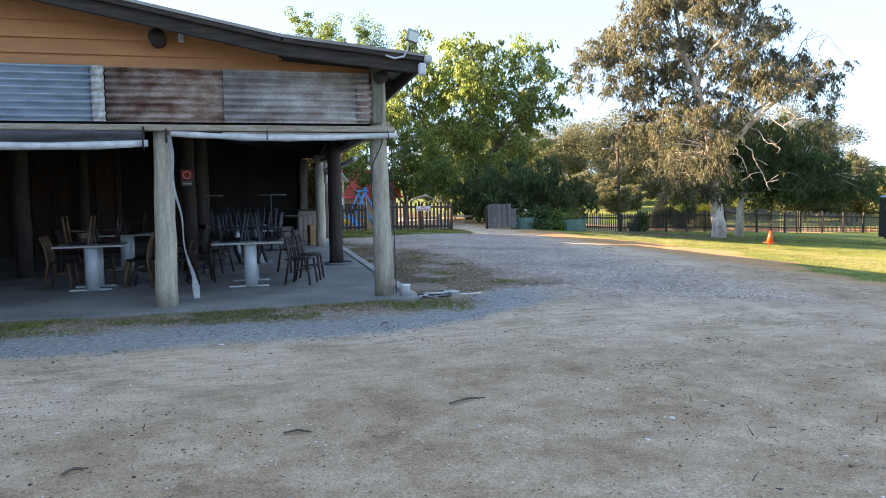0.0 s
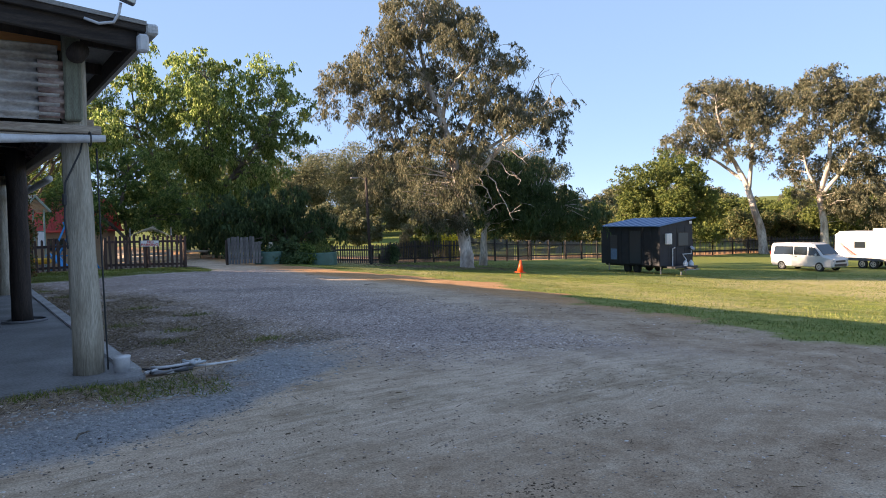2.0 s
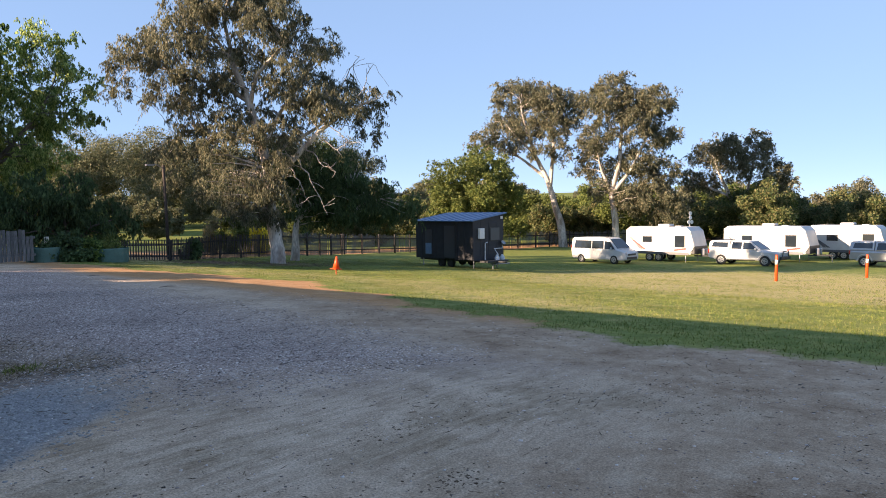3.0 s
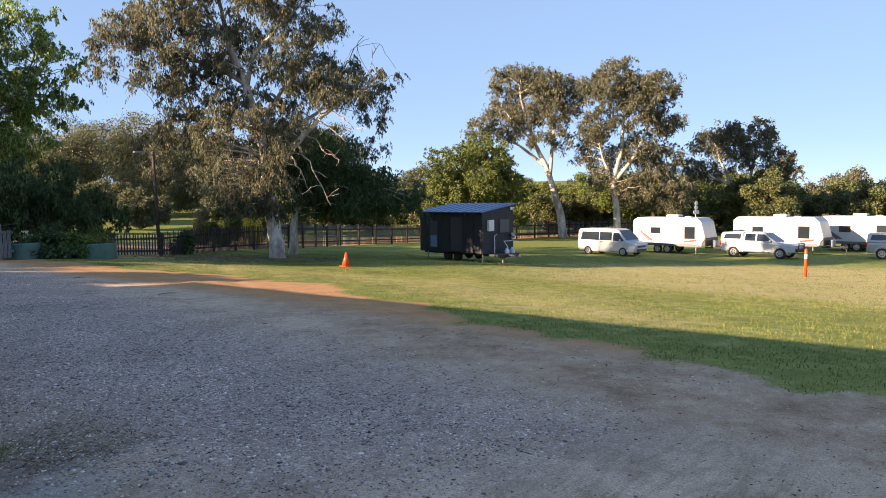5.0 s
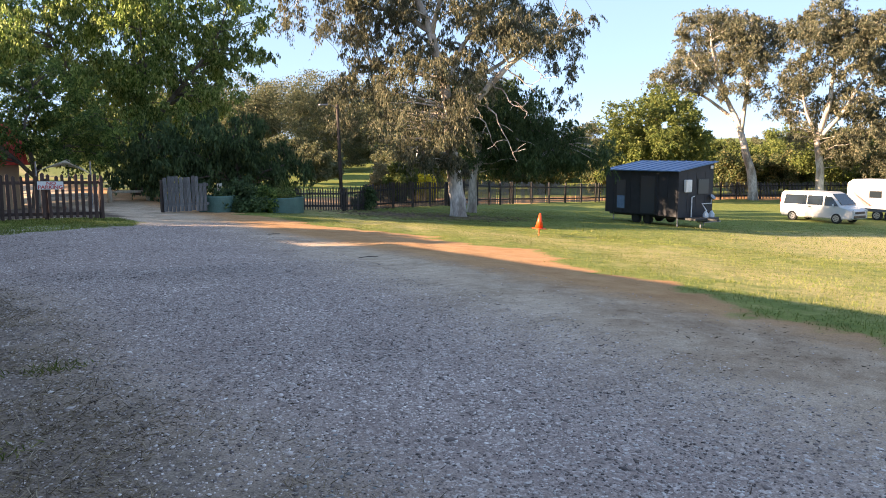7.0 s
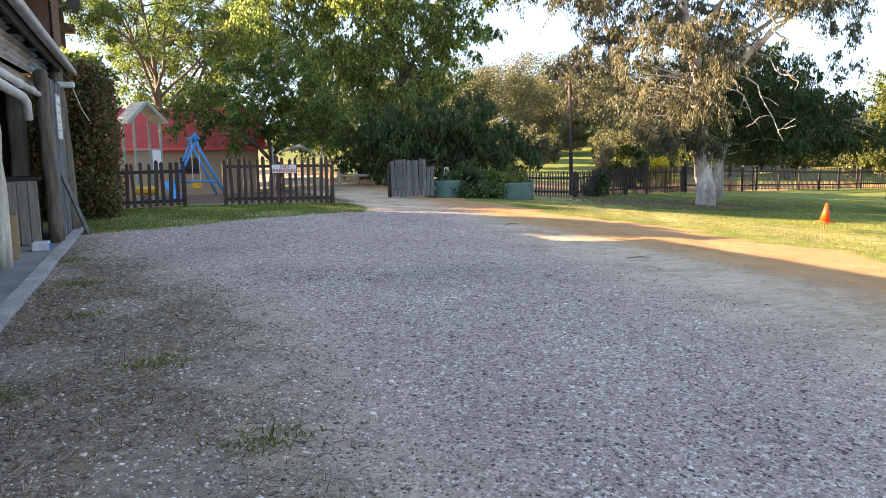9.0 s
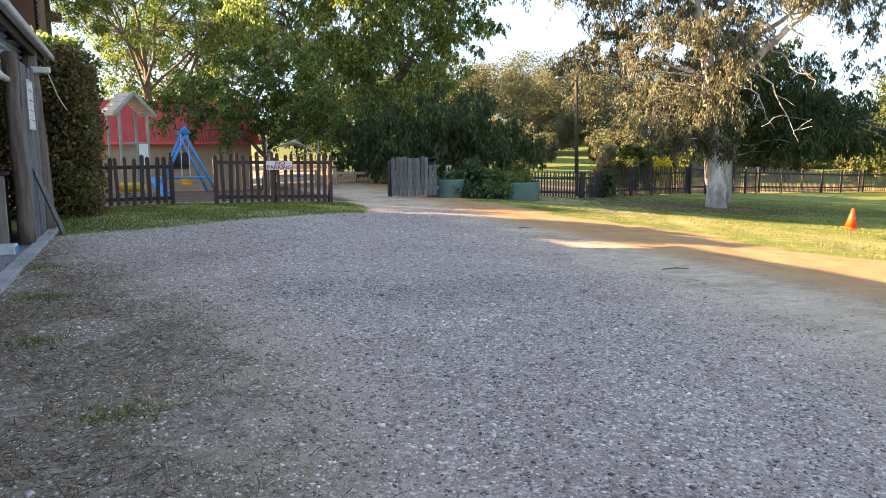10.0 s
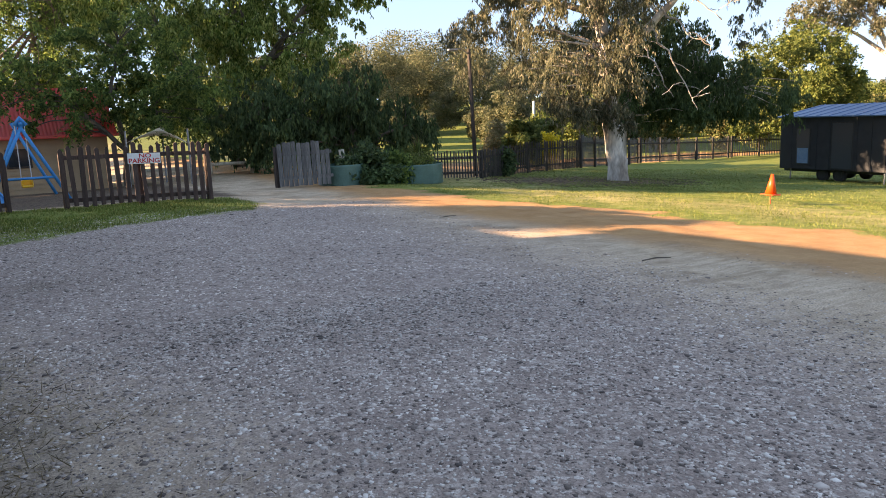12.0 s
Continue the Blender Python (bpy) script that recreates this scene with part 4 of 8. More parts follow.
# added outside the view, only to keep sun off the play yard
tree("shade_tree", "unseen low tree added to shade the play yard", -5.5, 39.8, BARK_DARK, LEAF_MID, seed=41, height=6.6, trunk_r=0.2,
     crown=(0, 0, 4.0, 4.2, 4.0, 2.6), fork=0.22, limbs=12, subs=8, clump=0.6, per=180, leaf=(0.2, 0.045), droop=0.45, fill=40, lo=-0.7)
# added at the edge of view to cast the shade on the lawn
tree("shade_tree", "tall leafy tree added to shade the lawn", -9, 49.6, BARK_DARK, LEAF_MID, seed=45, height=13, trunk_r=0.28,
     crown=(0, 0, 7.4, 6.2, 5.8, 5.0), fork=0.2, limbs=14, subs=9, clump=0.8, per=230, leaf=(0.22, 0.05), droop=0.45, fill=60, lo=-0.7)
tree("shade_tree", "leafy tree between the play yard and the drive", 8.5, 60, BARK_DARK, LEAF_MID, seed=43, height=16.5, trunk_r=0.2,
     crown=(-0.6, 0, 9.6, 5.6, 5, 6.6), fork=0.2, limbs=12, subs=9, clump=0.66, per=240, leaf=(0.17, 0.034), droop=0.5, fill=10, lo=-0.8)
# paddock gums
lobed_tree("gum_tree", "tall gum tree with leaning white trunk", 73, 45.5, -60, BARK_GUM, LEAF_GUM, 51,
    limbs=[([(0, 0, -0.3), (-0.5, 0, 3.0), (-1.5, 0, 6.6), (-2.8, 0, 9.6), (-4.2, 0, 13.0), (-4.8, 0, 16.5)], 0.52, 0.08), ([(-1.6, 0, 6.8), (-1.2, 0, 10.0), (-1.3, 0, 13.5), (-1.4, 0, 16.0)], 0.28, 0.06),
           ([(-2.0, 0, 7.8), (-4.4, 0, 9.8), (-6.6, 0, 11.2), (-8.6, 0, 11.8)], 0.2, 0.05), ([(-3.2, 0, 10.4), (-5.2, 0, 12.4), (-6.8, 0, 14.4)], 0.16, 0.05)],
    lobes=[(-5.6, 17.2, 2.4, 1.9), (-3.4, 17.4, 1.8, 1.5), (-1.7, 16.6, 2.2, 1.7), (-4.3, 13.4, 2.3, 1.6), (-8.8, 12.2, 2.0, 1.2), (-6.7, 14.4, 1.9, 1.5), (-0.5, 13.4, 1.9, 1.6), (-2.5, 14.8, 1.8, 1.4), (-2.6, 10.6, 1.5, 1.0), (-6.4, 11.2, 1.6, 1.0), (-0.2, 10.8, 1.3, 1.2), (0.7, 15.2, 1.8, 1.6), (0.3, 17.0, 1.5, 1.2)],
    depth=2.6, clump=0.7, full=1.9, twigs=9, per=12, leaf=(0.27, 0.042), droop=0.6, seg=8)
lobed_tree("gum_tree", "tall dense gum tree with straight pale trunk", 74, 39.5, -62, BARK_GUM, LEAF_GUM, 52,
    limbs=[([(0, 0, -0.3), (-0.3, 0, 3.0), (-0.7, 0, 6.0), (0.2, 0, 9.5), (0.4, 0, 13.0), (0, 0, 16.5)], 0.46, 0.07), ([(-0.5, 0, 6.0), (1.6, 0, 8.8), (3.0, 0, 12.0), (3.7, 0, 15.0)], 0.24, 0.05), ([(-0.5, 0, 5.4), (-1.8, 0, 8.6), (-2.4, 0, 11.6)], 0.2, 0.05)],
    lobes=[(-0.6, 16.9, 2.2, 1.7), (3.7, 15.5, 2.2, 1.8), (1.6, 15.6, 2.0, 1.5), (1.4, 13.2, 2.2, 1.8), (4.6, 12.2, 1.8, 1.6), (-2.4, 12.0, 2.0, 1.8), (2.0, 9.6, 2.2, 1.8), (4.8, 8.4, 1.7, 1.8), (-0.4, 9.0, 1.5, 1.4), (3.7, 5.6, 2.4, 2.2), (5.6, 4.6, 1.7, 2.0), (-1.7, 14.7, 1.7, 1.4), (-2.8, 16.2, 1.5, 1.3), (-3.0, 9.4, 1.6, 1.6), (1.6, 5.6, 1.8, 1.8), (-1.6, 6.6, 1.4, 1.5)],
    depth=2.4, clump=0.7, full=2.1, twigs=9, per=12, leaf=(0.27, 0.042), droop=0.6, seg=8)
lobed_tree("gum_tree", "spreading gum tree behind the caravans", 90, 32, -72, BARK_GUM, LEAF_GUM, 53,
    limbs=[([(0, 0, -0.3), (0, 0, 2.6), (-0.6, 0, 5.0), (-2.0, 0, 8.0), (-3.0, 0, 10.8)], 0.5, 0.07), ([(0, 0, 2.8), (0.8, 0, 5.6), (1.4, 0, 8.4), (1.8, 0, 11.2)], 0.3, 0.06), ([(0.4, 0, 4.4), (2.4, 0, 6.0), (4.2, 0, 7.2)], 0.2, 0.05), ([(-0.8, 0, 5.6), (-3.4, 0, 6.8), (-5.2, 0, 7.6)], 0.2, 0.05)],
    lobes=[(-3.2, 10.9, 2.3, 1.7), (-1.0, 11.6, 1.8, 1.4), (1.7, 11.4, 2.2, 1.8), (-0.2, 9.0, 2.1, 1.5), (3.5, 8.8, 1.8, 1.5), (3.6, 6.6, 1.7, 1.3), (-5.4, 8.2, 1.7, 1.5), (5.2, 7.8, 1.3, 1.2), (-3.4, 7.4, 1.7, 1.2), (-6.2, 5.2, 1.8, 1.8)],
    depth=2.4, clump=0.7, full=1.9, twigs=9, per=12, leaf=(0.28, 0.045), droop=0.6, seg=8)
lobed_tree("round_tree", "dense rounded yellow-green tree behind the fence", 62, 49.6, -52, BARK_DARK, LEAF_OLIVE, 54,
    limbs=[([(0, 0, -0.3), (0.1, 0, 2.0), (0.2, 0, 5.5), (0, 0, 8.0)], 0.3, 0.06), ([(0.1, 0, 2.2), (-2.0, 0, 4.4), (-3.0, 0, 5.6)], 0.15, 0.04), ([(0.1, 0, 2.0), (2.0, 0, 4.2), (3.2, 0, 5.4)], 0.15, 0.04)],
    lobes=[(0, 6.8, 4.5, 3.3, 0), (-2.6, 5.2, 2.6, 2.2), (2.8, 5.2, 2.5, 2.3), (0.4, 9.2, 2.6, 1.4), (-3.4, 3.2, 2.0, 1.6), (3.6, 3.2, 1.9, 1.7), (0, 3.6, 2.6, 1.8, -1.4)],
    depth=1.2, clump=0.75, full=0.9, twigs=12, per=20, leaf=(0.19, 0.05), droop=0.35, seg=8)


# ---- far woods ----
def woods(name, label, spots, material, seed, size, leaf, per=150, n=34):
    rng = np.random.default_rng(seed)
    vs, qs, k = [], [], 0
    for x, y in spots:
        s = size * rng.uniform(0.65, 1.3)
        z0 = lz(x, y)
        d = unit(rng.normal(size=(n, 3))) * rng.uniform(0.4, 1.0, (n, 1))
        c = np.array([x, y, z0 + s * 0.62]) + d * np.array([s * 0.5, s * 0.5, s * 0.52])
        v, q = leaves(rng, c, np.full(n, s * 0.15), per, leaf, leaf * 0.3, 0.35, 0.8)
        vs.append(v)
        qs.append(q + k)
        k += len(v)
    return tagged(new(name, np_mesh(name, np.vstack(vs), np.vstack(qs), material)), label, "woodland", kind="stuff")


def arc_spots(seed, a0, a1, d0, d1, n):
    rng = random.Random(seed)
    out = []
    for i in range(n):
        a = radians(a0 + (a1 - a0) * (i + rng.random()) / n)
        d = rng.uniform(d0, d1)
        out.append((math.sin(a) * d, math.cos(a) * d))
    return out


LEAF_FAR = leaf_mat("far_leaf", [(0.07, 0.085, 0.04), (0.11, 0.122, 0.06), (0.155, 0.155, 0.08), (0.21, 0.19, 0.105)], thin=0.3)
woods("far_woods", "olive gum woodland on the rise", arc_spots(1, 18, 43, 130, 210, 28), LEAF_FAR, 61, 12, 0.32, 430)
woods("far_woods", "pale brown-green scrub trees", arc_spots(2, 20, 44, 95, 130, 16), LEAF_FAR, 62, 5.0, 0.24, 460)
LEAF_BELT = leaf_mat("mid_green_leaf", [(0.03, 0.05, 0.02), (0.075, 0.105, 0.035), (0.15, 0.16, 0.06), (0.24, 0.20, 0.09)], thin=0.3)
woods("tree_belt", "mixed dark trees behind the paddock fence", arc_spots(3, 36, 74, 88, 116, 34), LEAF_BELT, 63, 4.9, 0.24, 340, 40)
woods("tree_belt", "low dark trees beyond the caravans", arc_spots(5, 72, 100, 100, 125, 26), LEAF_BELT, 67, 4.6, 0.26, 260, 34)
woods("tree_belt", "olive trees behind the paddock fence", arc_spots(4, 40, 76, 108, 140, 26), LEAF_OLIVE, 64, 5.2, 0.3, 280, 36)
woods("far_woods", "distant tree line past the paddock", arc_spots(6, 70, 102, 150, 200, 30), LEAF_GUM, 68, 7.5, 0.5, 140)
woods("tree_belt", "rounded olive trees behind the paddock gums", arc_spots(7, 55, 74, 94, 110, 13), LEAF_OLIVE, 69, 5.6, 0.26, 260, 36)
woods("far_woods", "low olive woodland covering the far slope", arc_spots(8, 43, 73, 118, 160, 34), LEAF_FAR, 70, 5.4, 0.3, 220, 30)
woods("garden_shrubs", "olive shrubs in the garden beyond the fence", [(31, 47), (36, 51), (24, 55), (41, 57), (21, 52), (47, 60)], LEAF_OLIVE, 65, 3.2, 0.2, 260)
woods("tree_belt", "trees behind the play yard", [(-2, 66), (8, 72), (20, 74), (12, 90), (26, 82)], LEAF_OLIVE, 66, 7, 0.3, 200)
# ---- play yard, fences and gate ----
BROWNPAINT = mat("dark_brown_paling", (0.045, 0.025, 0.021), (0.075, 0.043, 0.034), 6, 0.8, bump=0.4, bscale=30, stretch=(5, 5, 0.6), rnd=0.25)
GREYPALE = mat("grey_paling", (0.17, 0.17, 0.168), (0.10, 0.098, 0.095), 6, 0.9, bump=0.4, bscale=30, stretch=(5, 5, 0.6), rnd=0.25)
BLACKPALE = mat("black_paling", (0.03, 0.026, 0.024), (0.06, 0.05, 0.045), 6, 0.8, bump=0.4, bscale=30, stretch=(5, 5, 0.6), rnd=0.3)
BLUE = mat("blue_play_paint", (0.008, 0.21, 0.5), (0.012, 0.25, 0.56), 5, 0.65, bump=0.03, fine=0.06)
YELLOW = mat("yellow_plastic", (0.80, 0.42, 0.02), (0.85, 0.48, 0.03), 5, 0.4, bump=0.0, fine=0.05)
SAGE = mat("pale_green_paint", (0.24, 0.33, 0.28), (0.18, 0.26, 0.21), 5, 0.5, bump=0.05, fine=0.1)
RED = mat("red_roof_iron", (0.80, 0.10, 0.08), (0.74, 0.085, 0.07), 2, 0.4, 0.0, bump=0.05, fine=0.08)
CREAM = mat("cream_weatherboard", (0.36, 0.255, 0.15), (0.32, 0.225, 0.13), 3, 0.6, bump=0.1, fine=0.08, rnd=0.04)
SIGNWHITE = mat("white_sign_paint", (0.75, 0.74, 0.72), (0.68, 0.67, 0.65), 8, 0.5, bump=0.02, fine=0.05)
SIGNRED = mat("red_sign_paint", (0.62, 0.03, 0.03), None, 8, 0.5, bump=0.0, fine=0.05)
ORANGE = mat("orange_plastic", (0.82, 0.085, 0.012), (0.76, 0.07, 0.01), 6, 0.45, bump=0.03, fine=0.06)
STEEL = mat("dull_steel", (0.35, 0.35, 0.36), (0.25, 0.25, 0.26), 8, 0.4, 0.8, bump=0.05)
TANKGREEN = mat("green_tank_iron", (0.07, 0.15, 0.125), (0.05, 0.115, 0.095), 4, 0.5, 0.1, bump=0.05)
SHINGLE = mat("pale_shingle", (0.50, 0.46, 0.37), (0.38, 0.34, 0.27), 8, 0.85, bump=0.3)


def paling_mesh(w, h, t, point, material, name="paling"):
    bm = bmesh.new()
    prism(bm, [(-w / 2, 0), (w / 2, 0), (w / 2, h - point), (w * 0.1, h), (-w * 0.1, h), (-w / 2, h - point)], "y", -t / 2, t / 2)
    return mesh_of(bm, name, material)


def picket_run(fence, me, p, q, step, seed, lean=1.5, rail=None, rail_mat=None, heights=(0.25, 0.8), post_mat=None, post_h=1.1, post_step=2.4, scale=None, back=0.05):
    """Palings as pieces from p to q along the ground, with rails and posts behind them."""
    rng = random.Random(seed)
    p, q = Vector((p[0], p[1], 0)), Vector((q[0], q[1], 0))
    n = max(1, round((q - p).length / step))
    yaw = math.degrees(math.atan2(q.y - p.y, q.x - p.x))
    side = Vector((-(q - p).y, (q - p).x, 0)).normalized()
    for i in range(n + 1):
        c = p.lerp(q, i / n)
        s = (scale(i / n) if scale else 1) * rng.uniform(0.95, 1.04)
        shared("paling", me, fence, pose(c.x, c.y, lz(c.x, c.y) + 0.04 + rng.uniform(-0.02, 0.02), rng.uniform(-lean, lean), rng.uniform(-lean, lean), yaw + rng.uniform(-3, 3)) @ Matrix.Diagonal((rng.uniform(0.85, 1.12), 1, s, 1)))
    for h in heights:
        bm = bmesh.new()
        pts = []
        k = max(2, int((q - p).length / 1.5) + 1)
        for i in range(k):
            c = p.lerp(q, i / (k - 1)) + side * back
            s = scale(i / (k - 1)) if scale else 1
            pts.append(Vector((c.x, c.y, lz(c.x, c.y) + h * s)))
        for a, b in zip(pts, pts[1:]):
            d = b - a
            box(bm, (a + b) / 2, (d.length + 0.01, 0.04, 0.08), (0, -math.degrees(math.asin(d.z / d.length)), yaw), bevel=0.006)
        part("rail", bm, rail_mat, fence)
    if post_mat:
        m = max(1, round((q - p).length / post_step))
        bm = bmesh.new()
        box(bm, (0, 0, post_h / 2 - 0.15), (0.1, 0.1, post_h + 0.3), bevel=0.012)
        pm = mesh_of(bm, "fence_post", post_mat)
        for i in range(m + 1):
            c = p.lerp(q, i / m) + side * (back + 0.07)
            s = scale(i / m) if scale else 1
            shared("fence_post", pm, fence, pose(c.x, c.y, lz(c.x, c.y), 0, 0, yaw) @ Matrix.Diagonal((1, 1, s, 1)))


def fence_thing(label, name="picket_fence"):
    return thing(name, label, "fence", pose(0, 0, 0))


pm = paling_mesh(0.085, 1.08, 0.02, 0.035, BROWNPAINT)
f1 = fence_thing("dark brown picket fence with gappy uneven palings")
picket_run(f1, pm, (5.9, 30.08), (8.62, 30.08), 0.163, 1, 2.0, rail_mat=BROWNPAINT, heights=(0.16, 0.93), post_mat=BROWNPAINT, post_h=1.0, post_step=1.36, scale=lambda f: 1.05 + 0.04 * f)
f2 = fence_thing("short dark brown picket fence by the creeper")
picket_run(f2, pm, (3.3, 30.2), (4.95, 30.3), 0.165, 2, 2.0, rail_mat=BROWNPAINT, heights=(0.16, 0.88), post_mat=BROWNPAINT, post_h=1.0, post_step=1.6)

# sign on the fence
sign = thing("parking_sign", "white metal sign with red letters on the fence", "sign", pose(7.36, 30.045, 0.885, 0, 1.5, 0))
bm = bmesh.new()
box(bm, (0, 0, 0), (0.62, 0.008, 0.21), bevel=0.003)
part("sign_plate", bm, SIGNWHITE, sign)


def lettering(text, size, parent, m, material, name="lettering", squeeze=1.0):
    cu = bpy.data.curves.new(name, "FONT")
    cu.body, cu.size, cu.align_x, cu.align_y, cu.extrude = text, size, "CENTER", "CENTER", 0.001
    cu.offset = size * 0.02
    tmp = bpy.data.objects.new(name, cu)
    me = bpy.data.meshes.new_from_object(tmp)
    bpy.data.objects.remove(tmp)
    me.materials.clear()
    me.materials.append(material)
    ob = new(name, me)
    ob.parent = parent
    ob.matrix_basis = m @ Matrix.Diagonal((squeeze, 1, 1, 1))
    return ob


lettering("NO", 0.115, sign, pose(0.02, -0.007, 0.052, 90, 0, 0), SIGNRED, squeeze=1.3)
lettering("PARKING", 0.125, sign, pose(0, -0.007, -0.048, 90, 0, 0), SIGNRED, squeeze=1.13)

# swing frame
sw = thing("swing_set", "blue steel swing frame with a yellow toddler seat", "swing", pose(5.55, 34.2, lz(5.55, 34.2)))
for dx0, dx1, y in ((-0.85, 0, 0), (0.85, 0, 0), (-0.75, 0, 2.1), (0.75, 0, 2.1)):
    bm = bmesh.new()
    tube(bm, [(dx0, y, 0), (dx1 + (0.07 if dx0 < 0 else -0.07), y, 1.88)], 0.04, 10)
    part("leg", bm, BLUE, sw, smooth=True)
bm = bmesh.new()
tube(bm, [(0, -0.12, 1.82), (0, 2.2, 1.82)], 0.045, 10)
part("top_bar", bm, BLUE, sw, smooth=True)
bm = bmesh.new()
tube(bm, [(-0.6, 0, 0.56), (0.6, 0, 0.56)], 0.03, 10)
part("cross_bar", bm, BLUE, sw, smooth=True)
seat = bmesh.new()
box(seat, (0, 0.3, 0.36), (0.24, 0.26, 0.05), bevel=0.02)
box(seat, (0, 0.42, 0.46), (0.24, 0.03, 0.2), bevel=0.012)
box(seat, (-0.11, 0.3, 0.44), (0.03, 0.24, 0.14), bevel=0.012)
box(seat, (0.11, 0.3, 0.44), (0.03, 0.24, 0.14), bevel=0.012)
sp = part("seat", seat, YELLOW, sw, "yellow plastic toddler seat")
for x in (-0.11, 0.11):
    bm = bmesh.new()
    tube(bm, [(x, 0.3, 0.45), (x * 0.9, 0.3, 1.8)], 0.012, 6)
    part("rope", bm, WHITE, sp)
bm = bmesh.new()
tube(bm, [(-0.11, 0, 1.78), (0.0, 0, 1.95), (0.11, 0, 1.78)], 0.06, 8)
part("bracket", bm, BLUE, sw, smooth=True)

# climbing tower with a shingled gable roof
tw = thing("play_tower", "pale green climbing tower with shingled gable roof", "play tower", pose(4.1, 35.0, lz(4.1, 35), 0, 0, 24) @ Matrix.Diagonal((0.82, 0.82, 0.97, 1)))
for x in (-0.48, 0.48):
    for y in (-0.45, 0.45):
        bm = bmesh.new()
        box(bm, (x, y, 1.25), (0.075, 0.075, 2.5), bevel=0.01)
        part("post", bm, SAGE, tw)
bm = bmesh.new()
box(bm, (0, 0, 0.92), (1.05, 1.0, 0.06), bevel=0.01)
part("deck", bm, GREYPALE, tw)
for sgn in (-1, 1):
    for k in range(5):
        bm = bmesh.new()
        box(bm, (sgn * (0.07 + k * 0.155), 0, 2.98 - k * 0.135), (0.19, 1.25, 0.022), (0, sgn * 41, 0), bevel=0.004)
        part("shingle_course", bm, SHINGLE, tw)
    bm = bmesh.new()
    box(bm, (sgn * 0.36, -0.6, 2.71), (0.98, 0.03, 0.1), (0, sgn * 41, 0))
    part("barge_board", bm, SAGE, tw)
for i in range(7):
    bm = bmesh.new()
    tube(bm, [(-0.4 + i * 0.085, -0.46, 0.95), (-0.4 + i * 0.085, -0.46, 1.6)], 0.013, 6)
    part("baluster", bm, SAGE, tw)
bm = bmesh.new()
tube(bm, [(-0.46, -0.46, 1.6), (0.46, -0.46, 1.6)], 0.022, 8)
part("hand_rail", bm, SAGE, tw)
bm = bmesh.new()
box(bm, (0.3, -0.47, 1.25), (0.34, 0.02, 0.66), bevel=0.004)
part("panel", bm, SIGNWHITE, tw, "white side panel")
sl = thing("slide", "short blue plastic slide in the play yard", "slide", pose(4.85, 32.0, lz(4.85, 32.0)) @ Matrix.Scale(0.6, 4))
bm = bmesh.new()
for a, b in (((-0.35, 1.4, 0.95), (0.1, 0, 0.12)),):
    a, b = Vector(a), Vector(b)
    for s in (-0.2, 0.2):
        tube(bm, [a + Vector((s, 0, 0.08)), (a + b) / 2 + Vector((s, 0, -0.02)), b + Vector((s, 0, 0.08)), b + Vector((s, -0.25, 0.06))], 0.04, 6)
part("side_rail", bm, BLUE, sl, smooth=True)
bm = bmesh.new()
box(bm, (-0.12, 0.68, 0.52), (0.4, 1.62, 0.03), (30, 0, 17), bevel=0.008)
part("chute", bm, BLUE, sl)
rk = thing("spring_rider", "yellow and blue rider toy behind the pickets", "toy", pose(4.1, 31.6, lz(4.1, 31.6)))
bm = bmesh.new()
box(bm, (0, 0, 0.38), (0.6, 0.16, 0.22), bevel=0.06)
part("body", bm, YELLOW, rk)
bm = bmesh.new()
tube(bm, [(0.1 * math.cos(i), 0.1 * math.sin(i), 0.02 + i * 0.013) for i in range(20)], 0.018, 6)
part("spring", bm, STEEL, rk)
bm = bmesh.new()
tube(bm, [(0.15, -0.2, 0.58), (0.15, 0.2, 0.58)], 0.02, 6)
part("handle", bm, BLUE, rk)

# red-roofed shed
SHX, SHY = 4.9, 41.0
hs = thing("garden_shed", "cream weatherboard shed with red iron roof", "shed", pose(SHX, SHY, lz(SHX, SHY)))
g0 = lz(SHX, SHY)
eave_z, ridge_z = 1.42 - g0, 2.95 - g0
for k in range(12):
    z = k * (eave_z / 12)
    bm = bmesh.new()
    prism(bm, [(-0.045, z), (-0.03, z), (0.0, z + eave_z / 12 + 0.012), (-0.016, z + eave_z / 12 + 0.012)], "x", -2.6, 3.5)
    part("weatherboard", bm, CREAM, hs)
bm = bmesh.new()
prism(bm, [(0.0, 0), (3.6, 0), (3.6, eave_z), (1.8, ridge_z - 0.1), (0.0, eave_z)], "x", -2.55, 3.45)
part("wall", bm, CREAM, hs)
for sgn in (0, 1):
    sheet = bmesh.new()
    n, w, slope = 60, 6.7, math.hypot(2.05, ridge_z - eave_z + 0.12)
    rows = []
    for i in range(n * 2 + 1):
        x = -2.9 + w * i / (n * 2)
        lift = 0.022 if i % 2 else 0.0
        if sgn == 0:
            rows.append((sheet.verts.new((x, -0.3, eave_z - 0.08 + lift)), sheet.verts.new((x, 1.8, ridge_z + lift))))
        else:
            rows.append((sheet.verts.new((x, 1.8, ridge_z + lift)), sheet.verts.new((x, 3.9, eave_z - 0.08 + lift))))
    for a, b in zip(rows, rows[1:]):
        sheet.faces.new((a[0], b[0], b[1], a[1]))
    bmesh.ops.solidify(sheet, geom=sheet.faces[:], thickness=-0.01)
    part("roof_sheet", sheet, RED, hs)
bm = bmesh.new()
box(bm, (0.45, -0.33, eave_z - 0.07), (6.8, 0.1, 0.1), bevel=0.02)
part("gutter", bm, RED, hs)
wdw = bmesh.new()
box(wdw, (0.9, -0.06, eave_z - 0.7), (0.7, 0.04, 0.6), bevel=0.01)
wp = part("window", wdw, DARKLOG, hs)
